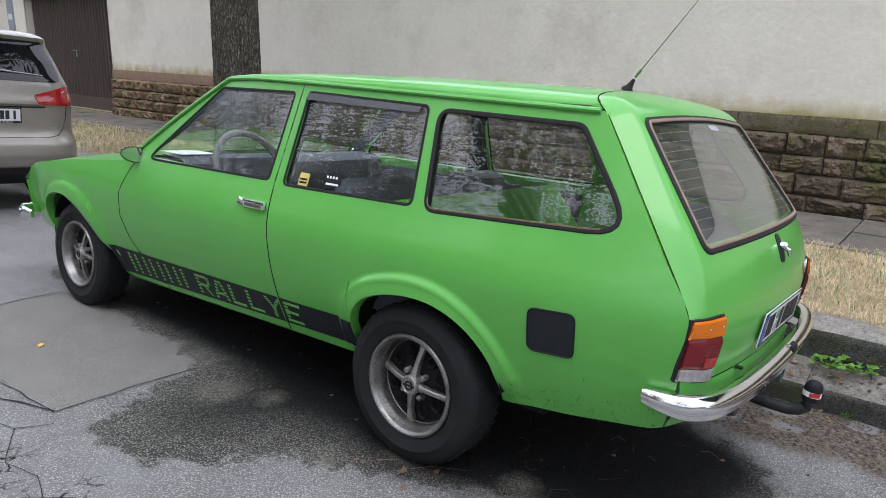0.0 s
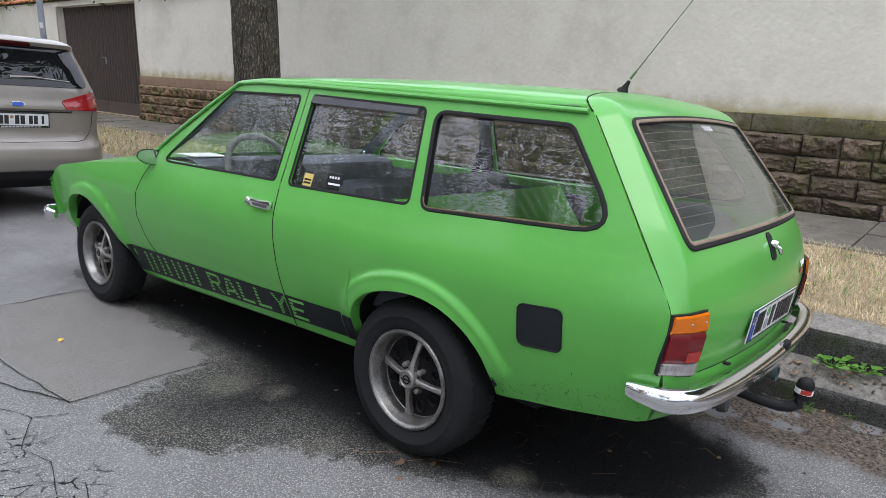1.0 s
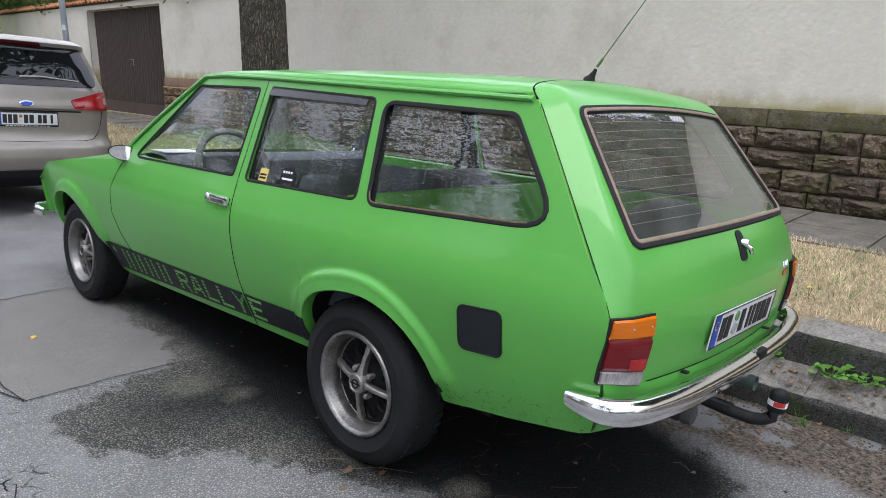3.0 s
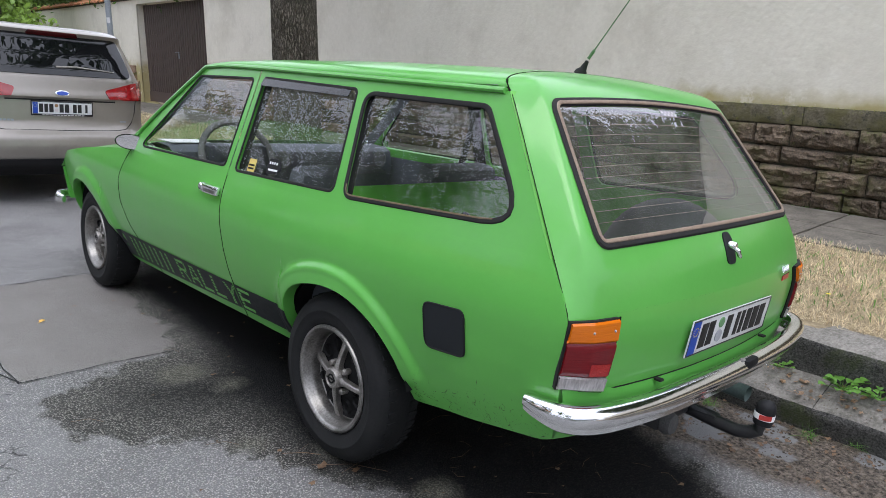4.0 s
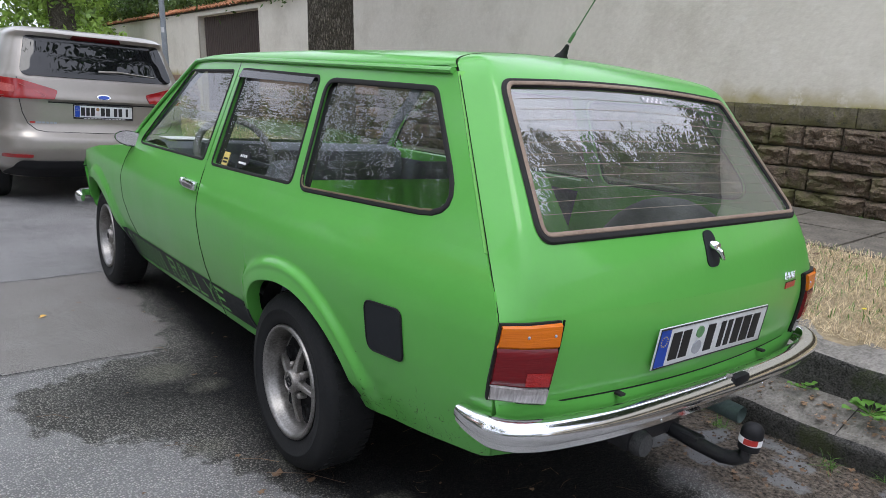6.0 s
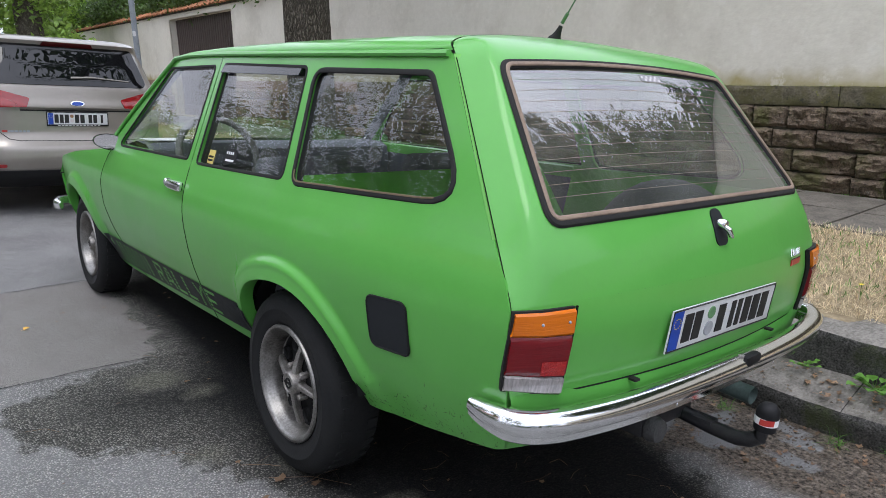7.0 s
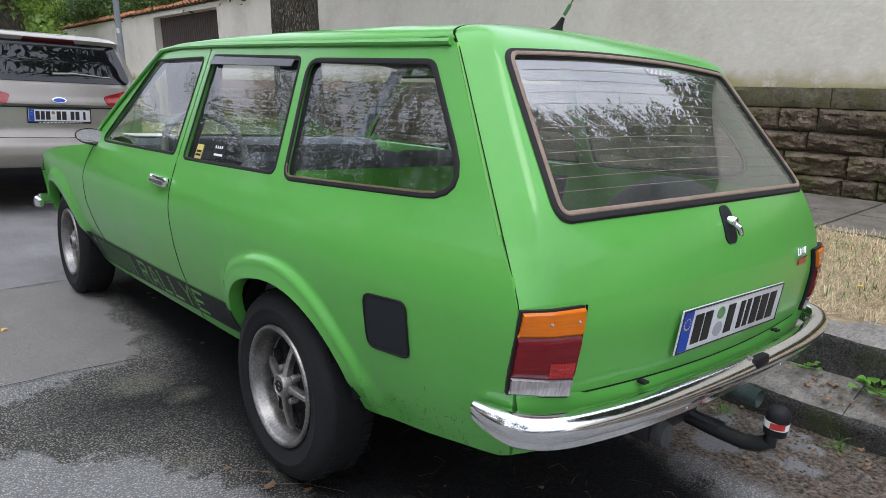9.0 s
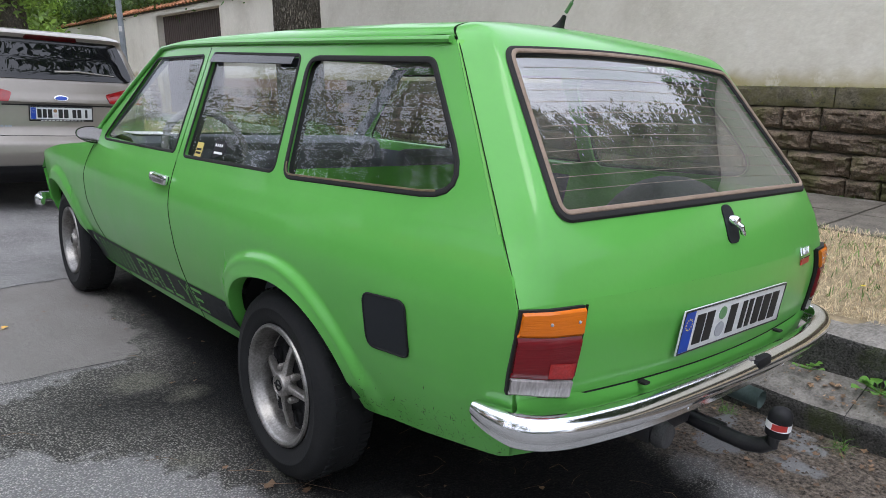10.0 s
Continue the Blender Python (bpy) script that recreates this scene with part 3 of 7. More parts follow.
# The verge, the pavement bed and the land behind the wall.
bm = bmesh.new()
for x0, z0, x1, z1 in ((1.30, 0.262, 2.60, 0.330), (2.60, 0.305, 3.9, 0.315)):
    a = [bm.verts.new((x0, y, z0)) for y in (-60, 60)]
    b = [bm.verts.new((x1, y, z1)) for y in (60, -60)]
    bm.faces.new(a + b)
verge = part("verge", bm, SOIL, None, smooth=False)
tagged(verge, "strip of dry soil between kerb and pavement", "verge", kind="structure")
bm = bmesh.new()
box(bm, (4.10, -400, -0.4), (400, 400, 0.3))
tagged(part("ground", bm, SOIL, None, smooth=False), "bare earth ground behind the garden wall", "ground", kind="structure")

# Garden wall: rendered masonry with a gate opening, on a stone plinth.
WALL_X, PLINTH, BANDZ, BASE, WALL_TOP, GATE_Y0, GATE_Y1, GATE_TOP = 3.80, 1.085, 0.945, 0.325, 2.42, 10.62, 13.85, 2.33


def wall_piece(name, y0, y1, z0, z1, mat, label, x0=WALL_X, x1=4.10):
    bm = bmesh.new()
    ny, nz = max(1, int((y1 - y0) / 0.2)), max(1, int((z1 - z0) / 0.12))
    grid(bm, lambda u, v: Vector((x0 + 0.007 * noise.noise((lerp(y0, y1, u) * 1.1, lerp(z0, z1, v) * 1.1, 3)), lerp(y0, y1, u), lerp(z0, z1, v))), ny, nz)
    box(bm, (x0 + 0.02, y0, z0), (x1, y1, z1))
    return tagged(part(name, bm, mat, None), label, "wall", kind="structure")


wall_piece("wall_near", -12, GATE_Y0, PLINTH, WALL_TOP, PLASTER, "off-white rendered garden wall with a moss-stained foot")
wall_piece("wall_far", GATE_Y1, 24, PLINTH, WALL_TOP, PLASTER, "off-white rendered garden wall beyond the gate")
wall_piece("wall_lintel", GATE_Y0, GATE_Y1, GATE_TOP, WALL_TOP, PLASTER, "rendered lintel over the gate")
wall_piece("wall_plinth_near", -12, GATE_Y0 - 0.02, 0.2, PLINTH - 0.01, MORTAR, "dark mortar bed of the sandstone plinth", x0=3.79, x1=4.08)
wall_piece("wall_plinth_far", GATE_Y1 + 0.30, 24, 0.2, PLINTH - 0.01, MORTAR, "dark mortar bed of the sandstone plinth", x0=3.79, x1=4.08)
wall_piece("wall_jamb", GATE_Y1, GATE_Y1 + 0.30, 0.2, PLINTH, PLASTER, "rendered jamb beside the gate")


# ---- the estate car ----
CAR = ROAD @ Matrix.Translation((-0.69, 0, 0)) @ Matrix.Diagonal((0.987, 1, 1, 1)) @ Matrix.Translation((0.69, 0, 0))
PLAN = [(-1.05, 0.685), (-0.9, 0.700), (-0.7, 0.718), (-0.45, 0.739), (0.0, 0.762), (0.5, 0.778), (1.0, 0.782), (1.8, 0.782), (2.4, 0.772), (2.8, 0.755), (2.98, 0.725), (3.06, 0.69)]
SECTION = [(0.18, -0.140), (0.25, -0.134), (0.32, -0.104), (0.42, -0.060), (0.50, -0.033), (0.58, -0.014), (0.66, -0.003), (0.71, 0.0), (0.75, -0.003), (0.79, -0.011), (0.84, -0.0265), (0.875, -0.0395), (0.93, -0.06)]
HUB_Z, HUB_R, HUB_F = 0.288, 0.0, 2.395
ARCH_R, ARCH_F = (-0.05, 0.30), (2.385, 0.30)
ARCH = [(-20, 0.335), (10, 0.338), (31, 0.375), (44, 0.368), (56, 0.35), (67, 0.333), (81, 0.322), (97, 0.316), (111, 0.310), (128, 0.305), (152, 0.304), (176, 0.308), (200, 0.31)]


def arch_radius(dy, dz):
    """The wheel opening's radius in the direction (dy, dz) from its middle."""
    a = math.degrees(math.atan2(dz, dy))
    return soft(ARCH, a if a > -90 else a + 360, 8)


def arch_z(dy):
    """The height of the opening's edge over its middle, at dy; None outside it."""
    best = None
    lo = [(math.cos(radians(a)) * soft(ARCH, a, 8), math.sin(radians(a)) * soft(ARCH, a, 8)) for a in range(-2, 183, 4)]
    for (y0, z0), (y1, z1) in zip(lo, lo[1:]):
        if min(y0, y1) <= dy <= max(y0, y1) and abs(y1 - y0) > 1e-6:
            z = lerp(z0, z1, (dy - y0) / (y1 - y0))
            best = z if best is None else max(best, z)
    return best


def half_width(y, z):
    """The lower body's half width, with the flares round the wheels."""
    w = soft(PLAN, y, 0.15) + soft(SECTION, z, 0.014)
    for cy, cz in (ARCH_R, ARCH_F):
        if abs(y - cy) < 0.55:
            d = math.hypot(y - cy, z - cz) - arch_radius(y - cy, z - cz)
            fade = max(0, min(1, (z - 0.30) / 0.12))
            t = max(0.0, min(1.0, (0.077 - d) / 0.032))
            w += fade * (0.020 * t * t * (3 - 2 * t) + 0.008 * max(0, 1 - abs(d) / 0.035))
    return w


def seam_a(z):
    return table([(0.2, 1.55), (0.30, 1.63), (0.38, 1.72), (0.465, 1.80), (0.596, 1.855), (0.71, 1.84), (0.846, 1.758), (0.9, 1.70)], z)


def seam_b(z):
    return table([(0.2, 0.685), (0.32, 0.69), (0.9, 0.732)], z)


def seam_r(z):
    return soft([(0.30, -0.80), (0.41, -0.850), (0.48, -0.872), (0.577, -0.889), (0.747, -0.897), (0.80, -0.87), (0.875, -0.81), (1.262, -0.53)], z, 0.01)


def bottom(y):
    z = table([(-0.9, 0.455), (-0.865, 0.424), (-0.82, 0.396), (-0.6, 0.354), (-0.38, 0.325), (0.3, 0.302), (0.69, 0.296), (1.7, 0.262), (2.05, 0.25), (2.75, 0.33), (3.06, 0.36)], y)
    for cy, cz in (ARCH_R, ARCH_F):
        if abs(y - cy) < 0.42:
            edge = arch_z(y - cy)
            if edge is not None:
                z = max(z, cz + edge)
    return z


def fender_top(y):
    return table([(1.6, 0.875), (1.78, 0.868), (2.4, 0.805), (2.8, 0.745), (2.95, 0.70), (3.06, 0.62)], y)


def side_panel(bm, s, front, rear, top, y0, y1, nu, nv, inward=0.012):
    """A body side panel between two seams, y0 being the front end."""
    arches = [y for c, _ in (ARCH_R, ARCH_F) for y in (c - 0.308, c + 0.337)]
    us = sorted({k / nu for k in range(nu + 1)} | {(y0 - a + d) / (y0 - y1) for a in arches for d in (0, 0.006, 0.014, 0.028, -0.006, -0.014) if min(y0, y1) < a - d < max(y0, y1)})
    cols = []
    for u in us:
        yb = lerp(y0, y1, u)
        zb, zt = bottom(yb), top(yb)
        col = []
        for j in range(nv + 1):
            z = lerp(zb, zt, j / nv)
            y = lerp(front(z), rear(z), u)
            col.append(Vector((s * half_width(y, z), y, z)))
        foot = col[0].copy()
        lip = [foot + Vector((-s * 0.045, 0, 0.004)), foot + Vector((-s * 0.012, 0, -0.004))]
        cols.append([bm.verts.new(p) for p in lip + col])
    for a, b in zip(cols, cols[1:]):
        for j in range(len(a) - 1):
            bm.faces.new((a[j], b[j], b[j + 1], a[j + 1]))
    for end in (cols[0], cols[-1]):
        back = [bm.verts.new(v.co + Vector((-s * 0.03, 0, 0))) for v in end]
        for j in range(len(end) - 1):
            bm.faces.new((end[j], end[j + 1], back[j + 1], back[j]))


BELT = 0.875
RAIL = [(-0.55, 1.262), (0.0, 1.273), (0.7, 1.287), (1.05, 1.290), (1.22, 1.280)]


def cabin_x(y, z):
    """The half width of the glazed upper body."""
    return half_width(y, BELT) - 0.345 * (z - BELT)


WINDOWS = {
    "door_window": ([(1.66, 0.888), (0.768, 0.900), (0.758, 1.250), (1.235, 1.246)], [(1.80, BELT), (0.736, BELT), (0.726, 1.287), (1.20, 1.282)], [0.03, 0.025, 0.025, 0.06]),
    "middle_window": ([(0.690, 0.893), (0.047, 0.905), (0.088, 1.240), (0.690, 1.256)], [(0.730, BELT), (0.022, BELT), (0.070, 1.274), (0.720, 1.287)], [0.03, 0.03, 0.03, 0.03]),
    "rear_side_window": ([(0.0, 0.897), (-0.715, 0.925), (-0.480, 1.224), (0.052, 1.234)], [(0.022, BELT), (-0.805, BELT), (-0.530, 1.262), (0.070, 1.274)], [0.05, 0.075, 0.055, 0.05]),
}

# The tailgate: its middle line, its corner ridge and its side seam, from the roof down.
TG_MID = [(0, (-0.43, 1.336)), (0.08, (-0.52, 1.321)), (0.16, (-0.604, 1.288)), (0.24, (-0.655, 1.239)), (0.62, (-0.905, 0.945)), (0.66, (-0.933, 0.905)), (0.72, (-0.958, 0.85)), (0.80, (-0.981, 0.76)), (0.87, (-0.987, 0.69)), (0.95, (-0.972, 0.60)), (1.0, (-0.955, 0.535))]
TG_RIDGE = [(0, (0.475, -0.485, 1.322)), (0.08, (0.490, -0.545, 1.307)), (0.16, (0.505, -0.600, 1.273)), (0.24, (0.515, -0.645, 1.220)), (0.62, (0.605, -0.855, 0.93)), (0.72, (0.622, -0.899, 0.84)), (0.80, (0.634, -0.921, 0.755)), (0.87, (0.636, -0.928, 0.69)), (0.95, (0.625, -0.920, 0.60)), (1.0, (0.615, -0.912, 0.55))]
TG_SEAM = [(0, (0.53, -0.515, 1.274)), (0.08, (0.545, -0.540, 1.248)), (0.16, (0.556, -0.565, 1.213)), (0.24, (0.568, -0.598, 1.168)), (0.62, (0.648, -0.80, 0.888)), (0.72, (0.672, -0.853, 0.815)), (0.80, (0.690, -0.893, 0.75)), (0.87, (0.697, -0.893, 0.69)), (0.95, (0.697, -0.890, 0.60)), (1.0, (0.695, -0.888, 0.55))]


TG_SEAM = [(t, ((cabin_x(y, z) if z > BELT else half_width(y, z)) - 0.003, y - 0.004, z)) for t, (x, y, z) in TG_SEAM]


def along(rows, v, w=0.02):
    return Vector([soft([(t, p[k]) for t, p in rows], v, w) for k in range(len(rows[0][1]))])


def tailgate(t, v):
    """The tailgate's surface: t from -1 to 1 across, v from the roof (0) down to the bumper (1)."""
    s, a = (1 if t >= 0 else -1), abs(t)
    mid, ridge, seam = along(TG_MID, v), along(TG_RIDGE, v), along(TG_SEAM, v)
    if a < 0.92:
        k = a / 0.92
        p = Vector((ridge.x * k, lerp(mid.x, ridge.y, k * k), lerp(mid.y, ridge.z, k * k)))
        if k > 0.93:
            q = ridge.lerp(seam, 0.15)
            p = p.lerp(q, 0.35 * ((k - 0.93) / 0.07) ** 2)
    else:
        k = (a - 0.92) / 0.08
        p = ridge.lerp(seam, 0.15 * 0.35 + (1 - 0.15 * 0.35) * k)
    if v < 0.12:
        q_ = (min(1, p.x / 0.545)) ** (1 / 0.9)
        edge = car_roof((1 + s * 2 / math.pi * math.asin(min(1, q_))) / 2, 1.0) + Vector((0, -0.005, -0.001))
        k = v / 0.12
        k = k * k * (3 - 2 * k)
        p = Vector((abs(edge.x), edge.y, edge.z)).lerp(p, k)
    return Vector((s * p.x, p.y, p.z))


def car_roof(u, v):
    """The roof: u across from left to right, v from the front edge to the tailgate."""
    t = 2 * u - 1
    a = abs(t)
    yf, yr = lerp(1.30, 1.20, a ** 2), lerp(-0.43, -0.512, a ** 2)
    y = lerp(yf, yr, v)
    rail = table(RAIL, y)
    edge = lerp(cabin_x(y, rail) - 0.004, 0.545, max(0, (v - 0.85) / 0.15))
    mid = table([(-0.5, 1.335), (-0.2, 1.343), (0.3, 1.348), (0.8, 1.340), (1.1, 1.322), (1.3, 1.288)], y)
    side = rail + 0.009
    return Vector((math.copysign(edge * math.sin(a * math.pi / 2) ** 0.9 if a else 0, t), y, side + (mid - side) * math.cos(a * math.pi / 2) ** 0.8))


car = thing("estate_car", CAR, "bright green vintage estate car with black side stripe beside the kerb", "car")
for s in (-1, 1):
    bm = bmesh.new()
    side_panel(bm, s, lambda z: 3.06, lambda z: seam_a(z) + 0.004, fender_top, 3.06, 1.75, 44, 14)
    part("front_wing", bm, GREEN, car)
    bm = bmesh.new()
    side_panel(bm, s, seam_a, lambda z: seam_b(z) + 0.004, lambda y: BELT, 1.75, 0.7, 30, 44)
    door = part("door", bm, GREEN, car)
    bm = bmesh.new()
    side_panel(bm, s, seam_b, seam_r, lambda y: BELT, 0.7, -0.85, 60, 46)
    part("rear_wing", bm, GREEN, car)
    bm = bmesh.new()
    grid(bm, lambda u, v: Vector((s * lerp(half_width(lerp(2.04, 0.28, u), 0.30) - 0.012, 0.60, v ** 1.5), lerp(2.04, 0.28, u), lerp(table([(0.28, 0.32), (0.7, 0.31), (2.04, 0.27)], lerp(2.04, 0.28, u)), table([(0.28, 0.273), (2.04, 0.214)], lerp(2.04, 0.28, u)), v))), 24, 5)
    part("sill", bm, GREEN, car)
    for name, (hole, cell, rad) in WINDOWS.items():
        f = lambda y, z: Vector((s * cabin_x(y, z), y, z))
        loop = rounded(hole, rad)
        bm = bmesh.new()
        rows = ring(bm, loop, outer_match(cell, loop), f, 5)
        deep = [bm.verts.new(v.co + Vector((-s * 0.016, 0, 0))) for v in rows[0]]
        for i in range(len(deep)):
            bm.faces.new((rows[0][i], rows[0][(i + 1) % len(deep)], deep[(i + 1) % len(deep)], deep[i]))
        part("window_frame", bm, GREEN, car)
        bm = bmesh.new()
        pane_loop = inset(loop, 0.006)
        disc(bm, pane_loop, lambda y, z: Vector((s * (cabin_x(y, z) - 0.010), y, z)))
        pane = part("window_pane", bm, GLASS, car, "clear dusty side window glass")
        pane.visible_shadow = False
        bm = bmesh.new()
        thick = 0.0085 if name == "rear_side_window" else 0.0055
        mid = inset(loop, thick * 0.8)
        tube(bm, [f(*p) for p in mid], thick, 8, closed=True, flat=0.5, up=[(s, 0, 0.3)] * len(mid))
        part("window_seal", bm, RUBBER, car, "black rubber window seal")
        if name == "rear_side_window":
            bm = bmesh.new()
            low = [p for p in inset(loop, thick * 1.5) if p.y < min(q.y for q in loop) + 0.045]
            low.sort(key=lambda p: p.x)
            tube(bm, [f(*p) + Vector((s * 0.003, 0, 0)) for p in low], 0.003, 6, flat=0.5, up=[(s, 0, 0.3)] * len(low))
            part("seal_strip", bm, SEAL_BROWN, car, "faded brown strip in the window seal")

for s in (-1, 1):
    bm = bmesh.new()
    def f(u, v):
        z = lerp(BELT, 1.262, u)
        y = lerp(-0.805, -0.530, u)
        return Vector((s * (cabin_x(y, z) - 0.001 - 0.028 * v), y - 0.022 * v, z))
    grid(bm, f, 20, 3)
    part("seam_flange", bm, GREEN_IN, car)
bm = bmesh.new()
grid(bm, car_roof, 40, 36)
part("roof", bm, GREEN, car)
for s in (-1, 1):
    bm = bmesh.new()
    pts = [Vector((s * (cabin_x(y, table(RAIL, y)) + 0.004), y, table(RAIL, y))) for y in [1.2 - 1.72 * k / 40 for k in range(41)]]
    front = [Vector((s * (cabin_x(lerp(1.80, 1.2, k / 12), lerp(BELT, 1.281, k / 12)) + 0.004), lerp(1.80, 1.2, k / 12) + 0.025 * math.sin(math.pi * k / 12), lerp(BELT, 1.281, k / 12))) for k in range(12)]
    tube(bm, front + pts, 0.011, 8, flat=0.8)
    part("rain_gutter", bm, GREEN, car, "green rain gutter along the roof edge")

# Tailgate with the rear window let into it.
bm = bmesh.new()
RW = [(-0.893, 0.206), (-0.858, 0.647), (0.878, 0.634), (0.836, 0.200)]
tg = lambda t, v: tailgate(t, v)
loop = rounded(RW, [0.05, 0.05, 0.05, 0.05], 9, 16)
rows = ring(bm, loop, outer_match([(-1, 0), (-1, 0.80), (1, 0.80), (1, 0)], loop, 9, 16), tg, 8)
deep = [bm.verts.new(v.co + Vector((0, 0.03, 0.01))) for v in rows[0]]
for i in range(len(deep)):
    bm.faces.new((rows[0][i], rows[0][(i + 1) % len(deep)], deep[(i + 1) % len(deep)], deep[i]))
grid(bm, lambda u, v: tailgate(lerp(-1, 1, u), lerp(0.80, 1.0, v)), 64, 10)
part("tailgate", bm, GREEN, car)
bm = bmesh.new()
disc(bm, inset(loop, 0.006), lambda t, v: tailgate(t, v) + Vector((0, 0.008, 0.004)), 12)
pane = part("rear_window_pane", bm, GLASS_REAR, car, "dusty heated rear window glass")
pane.visible_shadow = False
for name, d, r, matl, lab in (("window_seal", 0.004, 0.0135, RUBBER, "black rubber rear window seal"), ("seal_strip", 0.010, 0.006, TAN, "faded tan filler strip in the seal")):
    bm = bmesh.new()
    mid = inset(loop, d)
    pts = [tailgate(*p) + Vector((0, -0.004 if name == "seal_strip" else 0, 0.004 if name == "seal_strip" else 0)) for p in mid]
    tube(bm, pts, r, 8, closed=True, flat=0.5, up=[(0, -0.8, 0.6)] * len(mid))
    part(name, bm, matl, car, lab)

# Rear quarter below and behind the lamps, front end and underside.
bm = bmesh.new()
def apron(u, v):
    t = lerp(-1, 1, u)
    a = abs(t)
    top = tailgate(t, 1.0) + (Vector((0, 0.001, -0.005)) if a < 0.79 else Vector((0, -0.0015, 0.004)))
    low = Vector((math.copysign(lerp(0.0, 0.643, min(1, a)) , t), lerp(-0.945, -0.858, a ** 3), lerp(0.425, 0.418, a ** 2)))
    mid = top.lerp(low, 0.5) + Vector((0, -0.016, 0))
    return (1 - v) ** 2 * top + 2 * v * (1 - v) * mid + v * v * low
grid(bm, apron, 48, 8)
part("rear_apron", bm, GREEN, car)
bm = bmesh.new()
grid(bm, lambda u, v: Vector((lerp(-0.74, 0.74, u) * lerp(1, 0.97, v), lerp(1.76, 3.06, v) + 0.03 * (1 - abs(2 * u - 1) ** 2), fender_top(lerp(1.76, 3.06, v)) + 0.045 * (1 - abs(2 * u - 1) ** 2.5))), 24, 24)
part("bonnet", bm, GREEN, car)
bm = bmesh.new()
grid(bm, lambda u, v: Vector((lerp(-0.715, 0.715, u) * lerp(1, 0.96, v), 3.045 + 0.03 * (1 - abs(2 * u - 1) ** 2) - 0.03 * v * v, lerp(fender_top(3.06) + 0.045 * (1 - abs(2 * u - 1) ** 2.5) - 0.004, 0.42, v))), 20, 8)
part("front_panel", bm, GREEN, car)
bm = bmesh.new()
grid(bm, lambda u, v: Vector((lerp(-0.46, 0.46, u), 3.053 + 0.03 * (1 - abs(1.24 * u - 0.62) ** 2), lerp(0.605, 0.49, v))), 20, 4)
thicken(bm, 0.006)
part("grille", bm, BLACK, car, "black front grille")
bm = bmesh.new()
grid(bm, lambda u, v: Vector((lerp(-1, 1, u) * lerp(0.70, 0.575, v), lerp(1.80, 1.20, v) + 0.14 * (1 - abs(2 * u - 1) ** 2), lerp(0.885, 1.283, v) + 0.035 * (1 - abs(2 * u - 1) ** 2) * v)), 16, 10)
ws = part("windscreen", bm, GLASS, car, "clear windscreen glass")
ws.visible_shadow = False
bm = bmesh.new()
box(bm, (-0.62, -0.78, 0.40), (0.62, 2.0, 0.44))
box(bm, (-0.48, -0.40, 0.24), (0.48, 2.9, 0.40))
part("underbody", bm, BLACK, car, "dark underbody floor", smooth=False)


